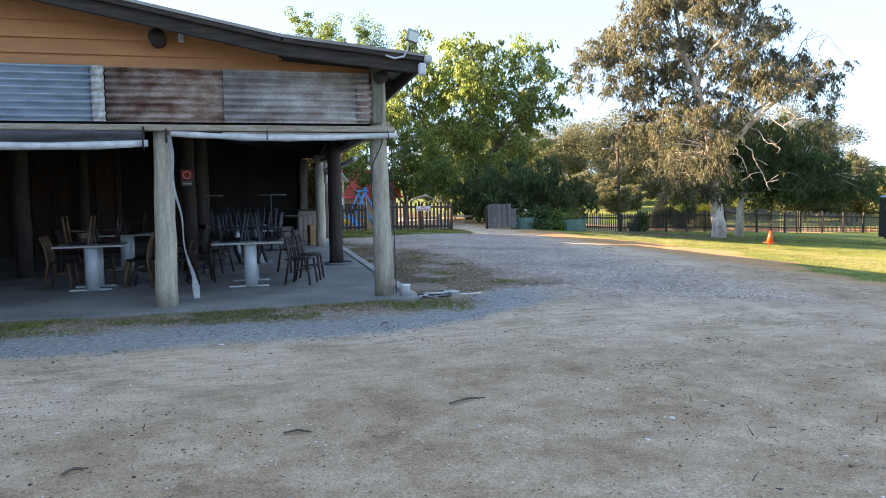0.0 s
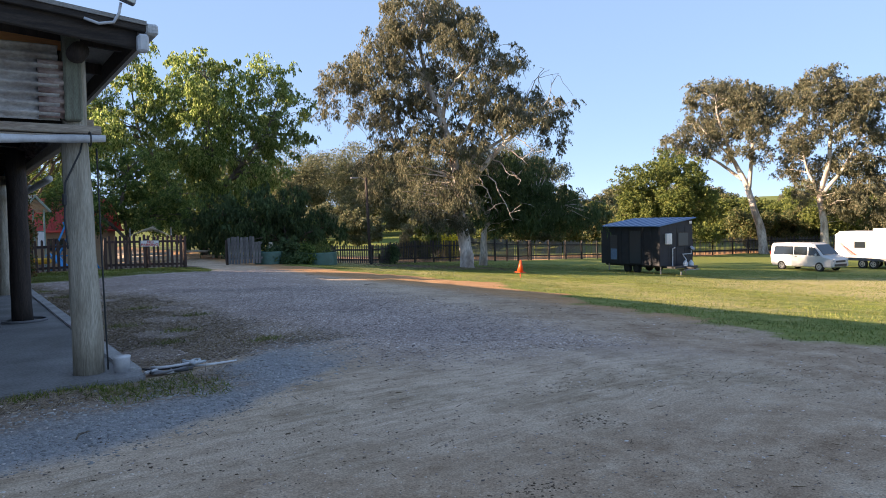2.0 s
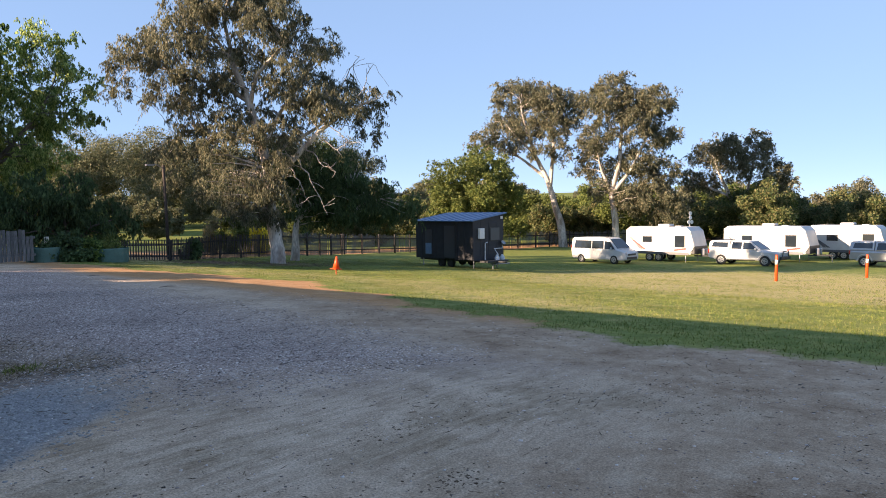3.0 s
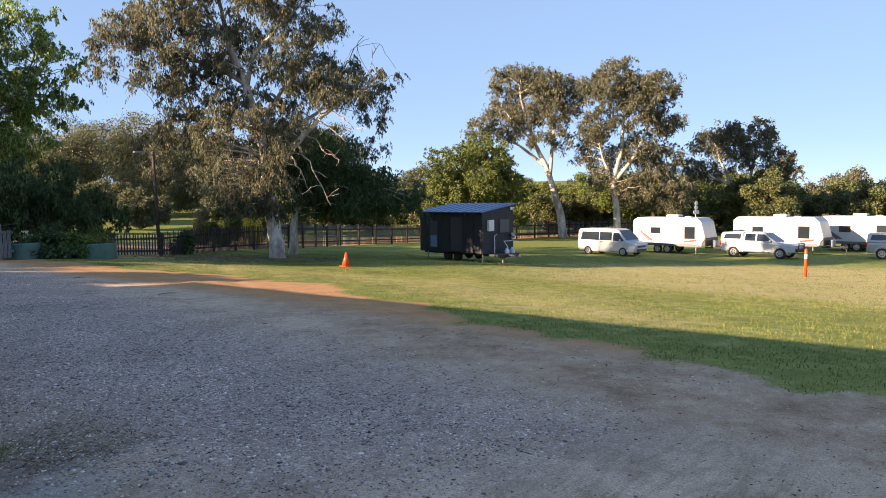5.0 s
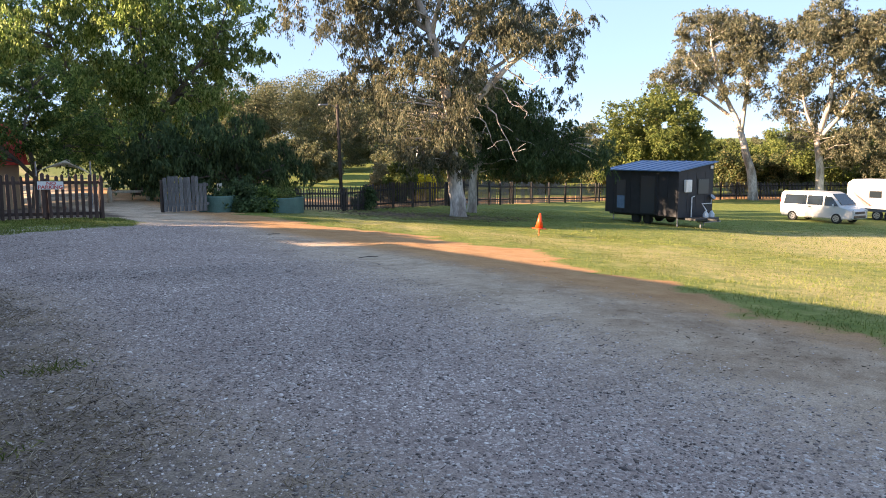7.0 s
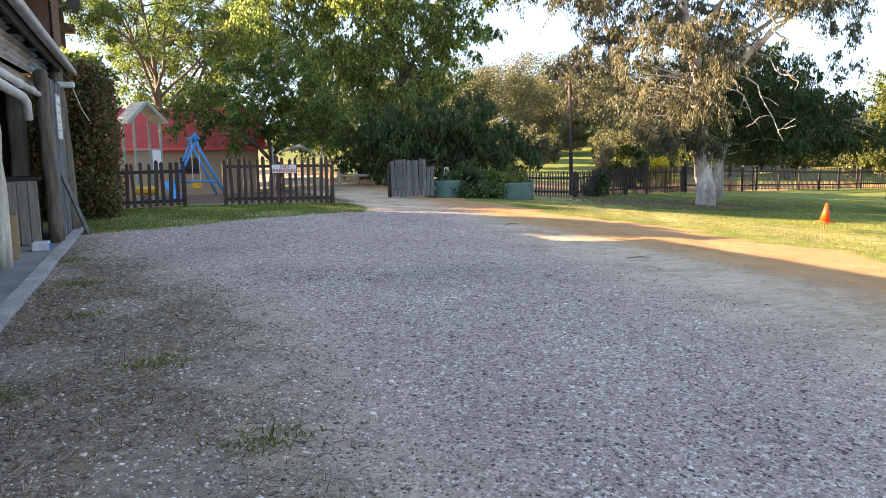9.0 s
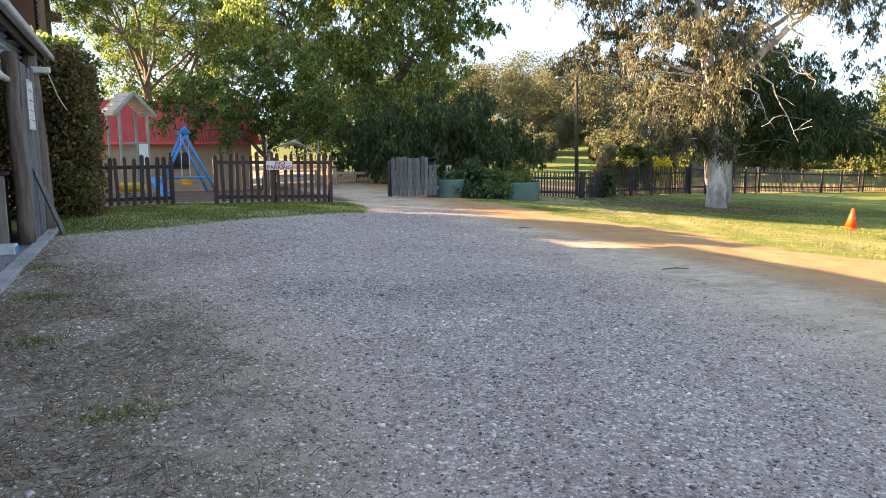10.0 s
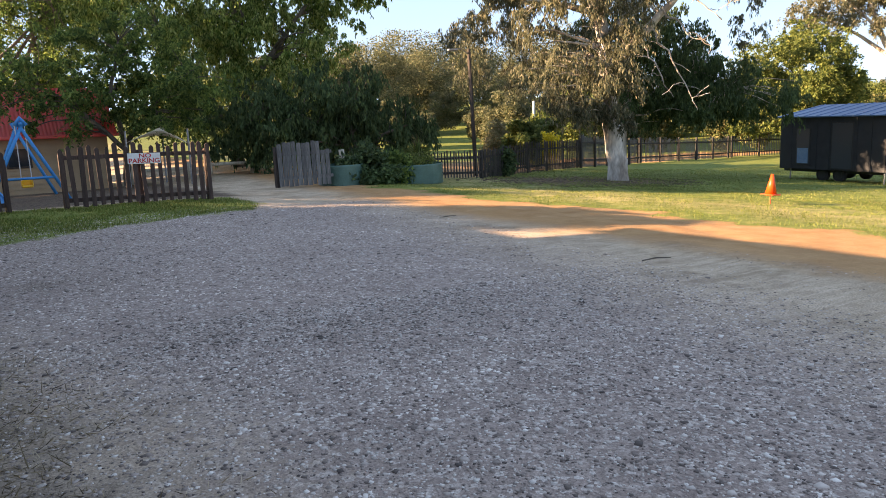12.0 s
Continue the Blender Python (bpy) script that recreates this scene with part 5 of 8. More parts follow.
bm = bmesh.new()
box(bm, (0.9, -0.085, eave_z - 0.7), (0.58, 0.01, 0.48))
part("pane", bm, glass_mat("dark_pane", (0.02, 0.025, 0.03)), wp)

# leaning grey gate
gate = thing("paling_gate", "old grey paling gate standing open", "gate", pose(12.0, 33.0, lz(12, 33), 0, -1, -22))
gm = paling_mesh(0.115, 1.16, 0.018, 0.01, GREYPALE)
gm2 = paling_mesh(0.115, 0.95, 0.018, 0.01, GREYPALE)
rng = random.Random(9)
for i in range(11):
    shared("paling", gm if i < 9 else gm2, gate, pose(-0.66 + i * 0.125, 0, 0.06 + rng.uniform(-0.015, 0.02), 0, rng.uniform(-0.8, 0.8), rng.uniform(-2, 2)) @ Matrix.Diagonal((rng.uniform(0.9, 1.05), 1, rng.uniform(0.97, 1.03), 1)))
for z in (0.28, 0.92):
    bm = bmesh.new()
    box(bm, (0, 0.035, z), (1.42, 0.045, 0.085), bevel=0.008)
    part("rail", bm, GREYPALE, gate)
gp = log("gate_post", (11.35, 33.5, lz(11.35, 33.5) - 0.2), (11.35, 33.5, 0.85), 0.07, 0.06, DARKLOG, "dark round gate post", kind="")

# raised beds in round tank rings, with their plants
for i, (x, y, r, h) in enumerate(((13.15, 33.3, 0.62, 0.62), (15.6, 33.6, 0.95, 0.6))):
    z = lz(x, y)
    bm = bmesh.new()
    seg, rows = 40, 12
    ring = []
    for k in range(rows + 1):
        rr = r + 0.01 * math.sin(k * math.pi)
        rr += 0.012 * (1 if k % 2 else -1)
        ring.append([bm.verts.new((rr * math.cos(2 * math.pi * j / seg), rr * math.sin(2 * math.pi * j / seg), h * k / rows)) for j in range(seg)])
    for a, b in zip(ring, ring[1:]):
        for j in range(seg):
            bm.faces.new((a[j], a[(j + 1) % seg], b[(j + 1) % seg], b[j]))
    bm.faces.new([bm.verts.new((0.97 * r * math.cos(2 * math.pi * j / seg), 0.97 * r * math.sin(2 * math.pi * j / seg), h - 0.08)) for j in range(seg)])
    bed = thing("planter", "round green corrugated tank used as planter", "planter", pose(x, y, z - 0.05), group="tank planters")
    part("tank_wall", bm, TANKGREEN, bed, smooth=True)


def shrub(name, label, x, y, z0, rx, ry, rz, material, seed, n=26, per=150, leaf=(0.12, 0.04), droop=0.2, r=0.22):
    rng = np.random.default_rng(seed)
    t = thing(name, label, "shrub", pose(x, y, z0))
    bm = bmesh.new()
    d = unit(rng.normal(size=(n, 3))) * rng.uniform(0.5, 1, (n, 1))
    d[:, 2] = np.abs(d[:, 2]) * 1.0
    c = d * np.array([rx, ry, rz])
    for p in c[:: max(1, n // 10)]:
        tube(bm, [(0, 0, -0.05), (p[0] * 0.4, p[1] * 0.4, p[2] * 0.5), tuple(p)], [0.025, 0.018, 0.006], 5)
    part("stems", bm, BARK_DARK, t)
    v, q = leaves(rng, c, np.full(n, r), per, leaf[0], leaf[1], droop, 0.9)
    o = new("foliage", np_mesh("foliage", v, q, material))
    o.parent = t
    return t


shrub("planter_shrub", "dark trailing shrub spilling over the planter", 13.9, 33.2, lz(13.9, 33.2), 1.15, 0.7, 0.95, LEAF_DARK, 71, 60, 170)
shrub("planter_shrub", "dark shrub growing over the tank planter", 14.9, 33.3, lz(14.9, 33.3) + 0.1, 0.7, 0.6, 0.75, LEAF_MID, 73, 34, 150, (0.12, 0.03))
shrub("planter_shrub", "grey-green herbs in the tank planter", 15.6, 33.5, lz(15.6, 33.6) + 0.45, 0.85, 0.7, 0.4, LEAF_OLIVE, 72, 26, 120, (0.1, 0.02))
yc = thing("yucca", "spiky green yucca behind the planters", "plant", pose(16.7, 35.0, lz(16.7, 35.0)))
bm = bmesh.new()
tube(bm, [(0, 0, -0.1), (0.02, 0, 0.3), (0, 0.02, 0.65)], [0.1, 0.09, 0.07], 8)
part("stem", bm, BARK_DARK, yc)
rng = np.random.default_rng(5)
d = unit(rng.normal(size=(170, 3)))
d[:, 2] = np.abs(d[:, 2]) * 1.2 - 0.15
d = unit(d)
ln = rng.uniform(0.55, 0.85, (170, 1))
s = unit(np.cross(d, [0, 0, 1.0])) * 0.028
o = np.array([0, 0, 0.65])
v = np.stack([o + d * 0.03 - s * 0.5, o + d * ln * 0.4 + s + [0, 0, 0.02], o + d * ln - [0, 0, 0.06], o + d * ln * 0.4 - s], 1).reshape(-1, 3)
ob = new("leaf_rosette", np_mesh("leaf_rosette", v, np.arange(len(v)).reshape(-1, 4), LEAF_OLIVE))
ob.parent = yc
for x, y, h in ((13.6, 34.2, 0.95), (14.5, 34.4, 0.85), (16.0, 34.5, 0.75), (16.25, 34.3, 0.8)):
    log("stump_post", (x, y, lz(x, y) - 0.1), (x + 0.02, y, lz(x, y) + h), 0.085, 0.08, POST, "pale weathered short log post", kind="")

# low log rails beyond the gateway
for x, y, yaw, w in ((9.9, 40.6, 8, 1.9), (12.4, 40.9, -4, 1.5)):
    t = thing("log_rail", "low pine log rail on short posts", "rail", pose(x, y, lz(x, y), 0, 0, yaw), group="log rails")
    for px in (-w / 2, w / 2):
        bm = bmesh.new()
        tube(bm, [(px, 0, -0.1), (px, 0, 0.62)], 0.08, 10)
        part("post", bm, POST, t, smooth=True)
    bm = bmesh.new()
    tube(bm, [(-w / 2 - 0.1, 0, 0.42), (w / 2 + 0.1, 0, 0.4)], 0.06, 10)
    part("rail", bm, POST, t, smooth=True)
sl2 = thing("shade_sail", "pale canvas shade sail on poles beyond the gate", "shade sail", pose(9.6, 38.0, lz(9.6, 38)))
for p in ((-1.1, 0.3), (0.6, -0.2), (0.2, 1.4)):
    bm = bmesh.new()
    tube(bm, [(p[0], p[1], 0), (p[0], p[1], 1.7)], 0.03, 8)
    part("pole", bm, STEEL, sl2)
bm = bmesh.new()
vs = [bm.verts.new(p) for p in ((-1.1, 0.3, 1.35), (-0.2, -0.1, 1.75), (0.6, -0.2, 1.25), (0.2, 1.4, 1.8))]
bm.faces.new(vs)
bmesh.ops.subdivide_edges(bm, edges=bm.edges[:], cuts=4, use_grid_fill=True)
bmesh.ops.solidify(bm, geom=bm.faces[:], thickness=0.01)
part("canvas", bm, mat("cream_canvas", (0.62, 0.56, 0.44), (0.52, 0.47, 0.37), 3, 0.8, bump=0.2), sl2)

# dark picket fence along the far side
dark = paling_mesh(0.055, 1.0, 0.02, 0.04, BLACKPALE)
line = [(16.4, 34.4), (19.6, 35.3), (24.6, 38.8), (32.0, 43.6)]
hts = [0.82, 0.95, 1.28, 1.45]
for i in range(3):
    f = fence_thing("dark weathered picket fence along the lawn")
    a, b = hts[i], hts[i + 1]
    picket_run(f, dark, line[i], line[i + 1], 0.15, 20 + i, 1.5, rail_mat=BLACKPALE, heights=(0.22, 0.78), post_mat=BLACKPALE, post_h=1.02, post_step=2.6, scale=lambda t, a=a, b=b: a + (b - a) * t)
far = [(32.0, 43.6), (44.0, 50.2), (57.5, 52.5), (66, 49.5), (73, 47.5), (84, 41), (98, 34)]
f = fence_thing("long grey paling fence behind the paddock", "paling_fence")
rng = np.random.default_rng(4)
vs, qs, k = [], [], 0
bmr = bmesh.new()
bmp = bmesh.new()
box(bmp, (0, 0, 0), (0.13, 0.13, 1.9), bevel=0.01)
far_post = mesh_of(bmp, "post", BLACKPALE)
for (ax, ay), (bx, by) in zip(far, far[1:]):
    L = math.hypot(bx - ax, by - ay)
    n = int(L / 0.16)
    ux, uy = (bx - ax) / L, (by - ay) / L
    for i in range(n):
        if rng.random() < 0.05:
            continue
        cx, cy = ax + (bx - ax) * i / n, ay + (by - ay) * i / n
        z, h, w = lz(cx, cy), rng.uniform(1.55, 1.8), rng.uniform(0.028, 0.04)
        for s in (-0.01, 0.01):
            vs.append([(cx - ux * w - uy * s, cy - uy * w + ux * s, z + 0.05), (cx + ux * w - uy * s, cy + uy * w + ux * s, z + 0.05), (cx + ux * w - uy * s, cy + uy * w + ux * s, z + h), (cx - ux * w - uy * s, cy - uy * w + ux * s, z + h)])
    yaw = math.degrees(math.atan2(by - ay, bx - ax))
    for h in (0.4, 1.35):
        m = int(L / 3) + 1
        for i in range(m):
            p = Vector((ax + (bx - ax) * i / m, ay + (by - ay) * i / m, 0))
            q = Vector((ax + (bx - ax) * (i + 1) / m, ay + (by - ay) * (i + 1) / m, 0))
            p.z, q.z = lz(p.x, p.y) + h, lz(q.x, q.y) + h
            d = q - p
            box(bmr, (p + q) / 2 - Vector((-uy, ux, 0)) * 0.06, (d.length, 0.05, 0.1), (0, -math.degrees(math.asin(d.z / d.length)), yaw))
    for i in range(int(L / 2.6) + 1):
        px, py = ax + ux * i * 2.6 + uy * 0.1, ay + uy * i * 2.6 - ux * 0.1
        shared("post", far_post, f, pose(px, py, lz(px, py) + 0.8, 0, 0, yaw))
v = np.array(vs).reshape(-1, 3)
o = new("paling_infill", np_mesh("paling_infill", v, np.arange(len(v)).reshape(-1, 4), GREYPALE))
o.parent = f
tagged(o, kind="stuff")
part("rail", bmr, BLACKPALE, f)

# lamp post, pale pole
lp = thing("street_lamp", "dark timber pole with a lamp arm by the fence", "lamp post", pose(20.3, 36.8, lz(20.3, 36.8), 0, -2, 0))
bm = bmesh.new()
tube(bm, [(0, 0, -0.2), (0, 0, 4.6)], [0.085, 0.065], 10)
part("pole", bm, DARKLOG, lp, smooth=True)
bm = bmesh.new()
tube(bm, [(0, 0, 4.4), (-0.35, 0, 4.62), (-0.6, 0, 4.6)], 0.025, 6)
box(bm, (-0.7, 0, 4.58), (0.4, 0.16, 0.08), bevel=0.02)
part("lamp_head", bm, STEEL, lp)
pp = thing("garden_pole", "thin pale pole among the far shrubs", "pole", pose(36, 52, lz(36, 52)))
bm = bmesh.new()
tube(bm, [(0, 0, -0.2), (0, 0, 4.0)], 0.08, 8)
part("shaft", bm, WHITE, pp)

# cone on its stake, bollard
cn = thing("traffic_cone", "orange traffic cone stuck on a stake", "traffic cone", pose(20.55, 25.0, lz(20.55, 25), 2, 3, 0) @ Matrix.Scale(0.9, 4))
bm = bmesh.new()
tube(bm, [(0, 0, 0.27), (0, 0, 0.80)], [0.15, 0.035], 20)
part("cone_body", bm, ORANGE, cn, smooth=True)
bm = bmesh.new()
box(bm, (0, 0, 0.255), (0.38, 0.38, 0.035), bevel=0.015)
part("cone_base", bm, ORANGE, cn)
bm = bmesh.new()
tube(bm, [(0.02, 0, -0.1), (0, 0, 0.3)], 0.018, 6)
part("stake", bm, ORANGE, cn)
bl = thing("bollard", "orange plastic bollard with white reflective band", "bollard", pose(40.6, 14.3, lz(40.6, 14.3), 0, 2, 0))
bm = bmesh.new()
tube(bm, [(0, 0, -0.05), (0, 0, 1.28), (0, 0, 1.34)], [0.075, 0.07, 0.04], 14)
part("tube", bm, ORANGE, bl, smooth=True)
bm = bmesh.new()
tube(bm, [(0, 0, 0.85), (0, 0, 1.08)], 0.078, 14)
part("band", bm, SIGNWHITE, bl, "white reflective band", smooth=True)
copy_thing(bl, pose(48.5, 11.6, lz(48.5, 11.6), 0, -1, 40))

# far garden colour
shrub("yellow_bush", "bright yellow flowering bush beyond the fence", 33.5, 48, lz(33.5, 48), 1.0, 0.9, 2.1, leaf_mat("yellow_bloom", [(0.45, 0.36, 0.02), (0.7, 0.52, 0.03), (0.8, 0.66, 0.08)]), 81, 36, 160, (0.16, 0.06), 0.2, 0.35)
shrub("dry_bush", "pale pinkish dry bush beyond the fence", 30.8, 49, lz(30.8, 49), 1.15, 1.0, 2.4, LEAF_DRY, 82, 40, 160, (0.16, 0.04), 0.3, 0.4)
shrub("fence_creeper", "green creeper on the picket fence", 21.4, 36.7, lz(21.4, 36.7), 0.5, 0.35, 1.2, LEAF_DARK, 83, 22, 120, (0.12, 0.05), 0.4, 0.25)

# creeper-covered end of the shed
hd = thing("creeper_hedge", "tall green and rust-red creeper over the end wall", "hedge", pose(2.62, 29.7, 0))
rng = np.random.default_rng(15)
n = 330
c = np.stack([rng.uniform(-0.9, 0.6, n), rng.uniform(-1.5, 1.8, n), rng.uniform(0.1, 3.1, n)], -1)
c[:, 0] = np.where(rng.random(n) < 0.5, rng.uniform(0.3, 0.6, n) + 0.1 * c[:, 1], c[:, 0])
c[:, 1] = np.where(rng.random(n) < 0.3, rng.uniform(-1.6, -1.2, n), c[:, 1])
v, q = leaves(rng, c, np.full(n, 0.3), 230, 0.075, 0.028, 0.35, 1.0)
o = new("foliage", np_mesh("foliage", v, q, leaf_mat("creeper_leaf", [(0.03, 0.045, 0.015), (0.07, 0.10, 0.025), (0.13, 0.12, 0.045), (0.24, 0.11, 0.05), (0.30, 0.20, 0.09)])))
o.parent = hd
bm = bmesh.new()
for i in range(10):
    x, y = rng.uniform(-0.8, 0.4), rng.uniform(-1.2, 1.5)
    tube(bm, [(x, y, -0.05), (x + rng.uniform(-0.2, 0.2), y, 1.6), (x, y + rng.uniform(-0.3, 0.3), 3.3)], [0.04, 0.03, 0.012], 6)
part("stems", bm, BARK_DARK, hd)
# brighter leaf colour on top paints in the sun on the creeper
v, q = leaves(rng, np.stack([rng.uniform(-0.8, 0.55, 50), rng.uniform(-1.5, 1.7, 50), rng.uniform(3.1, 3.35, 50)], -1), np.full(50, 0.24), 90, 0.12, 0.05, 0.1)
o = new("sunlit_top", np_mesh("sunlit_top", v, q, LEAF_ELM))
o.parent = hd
# ---- paddock: cabin on wheels, vans ----
CHAR = mat("charcoal_cladding", (0.016, 0.017, 0.022), (0.022, 0.023, 0.029), 3, 0.6, 0.0, bump=0.05, fine=0.1)
BLUEROOF = mat("blue_grey_roof_steel", (0.10, 0.19, 0.34), (0.09, 0.165, 0.30), 3, 0.4, 0.3, bump=0.05, fine=0.06)
RUBBER = mat("black_rubber", (0.02, 0.02, 0.02), (0.03, 0.03, 0.03), 10, 0.8, bump=0.1)
CARWHITE = mat("white_car_paint", (0.58, 0.57, 0.555), (0.55, 0.54, 0.525), 2, 0.25, bump=0.0, fine=0.03)
VANWHITE = mat("white_caravan_skin", (0.55, 0.535, 0.51), (0.50, 0.485, 0.465), 2, 0.4, bump=0.02, fine=0.04)
BLACKPL = mat("black_plastic", (0.025, 0.025, 0.027), (0.03, 0.03, 0.03), 8, 0.5, bump=0.05)
ALLOY = mat("alloy_wheel", (0.55, 0.55, 0.56), (0.48, 0.48, 0.49), 8, 0.3, 0.7, bump=0.0, fine=0.05)
CARGLASS = glass_mat("car_glass", (0.018, 0.024, 0.03), 0.04)
LAMPCLEAR = mat("clear_lamp", (0.6, 0.62, 0.64), (0.5, 0.52, 0.55), 10, 0.1, 0.3, bump=0.0, fine=0.05)
LAMPRED = mat("red_lamp", (0.5, 0.02, 0.015), None, 10, 0.2, bump=0.0, fine=0.05)
SILVER = mat("silver_paint", (0.42, 0.43, 0.45), (0.38, 0.39, 0.41), 3, 0.3, 0.5, bump=0.0, fine=0.04)
DECALRED = mat("red_decal", (0.5, 0.03, 0.02), (0.45, 0.025, 0.02), 3, 0.4, bump=0.0, fine=0.05)
DECALGREY = mat("grey_decal", (0.12, 0.12, 0.13), (0.10, 0.10, 0.11), 3, 0.4, bump=0.0, fine=0.05)


def shell(bm, stations, chamfer=0.08):
    """A body lofted along y through cross sections (y, z0, z_belt, z_top, half width low, belt, top)."""
    rings = []
    for y, z0, zb, zt, w0, wb, wt in stations:
        c = min(chamfer, (zt - zb) * 0.4)
        half = [(w0 * 0.92, z0), (w0, z0 + chamfer), (wb, zb), (wt + c * 0.25, zt - c), (wt - c, zt)]
        pts = half + [(-x, z) for x, z in reversed(half)]
        rings.append([bm.verts.new((x, y, z)) for x, z in pts])
    k = len(rings[0])
    for a, b in zip(rings, rings[1:]):
        for i in range(k):
            bm.faces.new((a[i], a[(i + 1) % k], b[(i + 1) % k], b[i]))
    bm.faces.new(rings[0])
    bm.faces.new(rings[-1][::-1])
    bmesh.ops.recalc_face_normals(bm, faces=bm.faces[:])
    return bm


def panel(bm, pts, t=0.012):
    """A thin plate through the given corners, pushed out along its normal."""
    p = [Vector(q) for q in pts]
    nrm = (p[1] - p[0]).cross(p[2] - p[1]).normalized() * t
    a = [bm.verts.new(q - nrm) for q in p]
    b = [bm.verts.new(q + nrm) for q in p]
    k = len(p)
    for i in range(k):
        bm.faces.new((a[i], a[(i + 1) % k], b[(i + 1) % k], b[i]))
    bm.faces.new(a[::-1])
    bm.faces.new(b)
    bmesh.ops.recalc_face_normals(bm, faces=bm.faces[:])


def wheel(parent, x, y, r, w=0.22, rim_mat=None):
    bm = bmesh.new()
    tube(bm, [(-w / 2, 0, 0), (-w / 2 + 0.03, 0, 0), (w / 2 - 0.03, 0, 0), (w / 2, 0, 0)], [r * 0.9, r, r, r * 0.9], 22)
    t = part("tyre", bm, RUBBER, parent, smooth=False, m=pose(x, y, r))
    bm = bmesh.new()
    tube(bm, [(-w / 2 - 0.006, 0, 0), (w / 2 + 0.006, 0, 0)], r * 0.62, 18)
    rim = part("rim", bm, rim_mat or ALLOY, t)
    sx = 1 if x > 0 else -1
    for k in range(5):
        bm = bmesh.new()
        a = 2 * math.pi * k / 5
        box(bm, (sx * (w / 2 + 0.01), math.cos(a) * r * 0.34, math.sin(a) * r * 0.34), (0.012, r * 0.16, r * 0.2), (math.degrees(a), 0, 0))
        part("spoke_gap", bm, BLACKPL, t)
    return t


def sides(name, parent, material, outline, x_of, t=0.012, label=""):
    """A plate on each flank: outline of (y, z); x_of gives the flank's half width at z."""
    for s in (1, -1):
        bm = bmesh.new()
        pts = [(s * x_of(z), y, z) for y, z in outline]
        panel(bm, pts if s > 0 else pts[::-1], t)
        part(name, bm, material, parent, label)


def minivan(m):
    v = thing("minivan", "white passenger van parked on the grass", "van", m)
    bm = bmesh.new()
    # nose towards -y
    shell(bm, [(2.42, 0.42, 1.0, 1.85, 0.88, 0.94, 0.78), (2.3, 0.32, 1.0, 1.93, 0.93, 0.95, 0.82), (1.0, 0.28, 1.05, 1.97, 0.95, 0.95, 0.83), (-0.7, 0.28, 1.05, 1.95, 0.95, 0.95, 0.83),
               (-1.0, 0.28, 1.05, 1.86, 0.95, 0.95, 0.80), (-1.75, 0.28, 1.02, 1.15, 0.95, 0.94, 0.82), (-2.3, 0.28, 0.88, 0.98, 0.92, 0.9, 0.78), (-2.45, 0.36, 0.72, 0.80, 0.85, 0.84, 0.74)])
    part("body", bm, CARWHITE, v)
    xs = lambda z: 0.95 - max(0, z - 1.05) * 0.122 + 0.004
    sides("side_window", v, CARGLASS, [(2.15, 1.12), (0.55, 1.12), (0.55, 1.72), (2.05, 1.72)], xs)
    sides("side_window", v, CARGLASS, [(0.48, 1.12), (-0.55, 1.12), (-0.55, 1.72), (0.48, 1.72)], xs)
    sides("front_window", v, CARGLASS, [(-0.68, 1.1), (-1.6, 1.1), (-1.1, 1.68), (-0.68, 1.72)], xs)
    bm = bmesh.new()
    panel(bm, [(0.80, -1.74, 1.19), (-0.80, -1.74, 1.19), (-0.70, -1.06, 1.84), (0.70, -1.06, 1.84)][::-1], 0.02)
    part("windscreen", bm, CARGLASS, v)
    bm = bmesh.new()
    panel(bm, [(0.72, 2.43, 1.15), (0.68, 2.38, 1.72), (-0.68, 2.38, 1.72), (-0.72, 2.43, 1.15)], 0.02)
    part("rear_window", bm, CARGLASS, v)
    bm = bmesh.new()
    box(bm, (0, -2.46, 0.72), (1.0, 0.04, 0.14), bevel=0.01)
    box(bm, (0, -2.45, 0.46), (1.3, 0.05, 0.16), bevel=0.01)
    part("grille", bm, BLACKPL, v)
    for s in (1, -1):
        bm = bmesh.new()
        box(bm, (s * 0.68, -2.4, 0.8), (0.3, 0.1, 0.2), (0, 0, -s * 20), bevel=0.03)
        part("headlight", bm, LAMPCLEAR, v)
        bm = bmesh.new()
        box(bm, (s * 1.03, -1.3, 1.15), (0.14, 0.1, 0.2), bevel=0.03)
        part("mirror", bm, CARWHITE, v)
        bm = bmesh.new()
        box(bm, (s * 0.86, 2.42, 1.1), (0.12, 0.06, 0.5), bevel=0.02)
        part("tail_light", bm, LAMPRED, v)
        bm = bmesh.new()
        box(bm, (s * 0.962, 0.3, 1.0), (0.02, 0.2, 0.04), bevel=0.006)
        part("door_handle", bm, BLACKPL, v)
        for y in (1.5, -1.5):
            wheel(v, s * 0.86, y, 0.33)
    return v


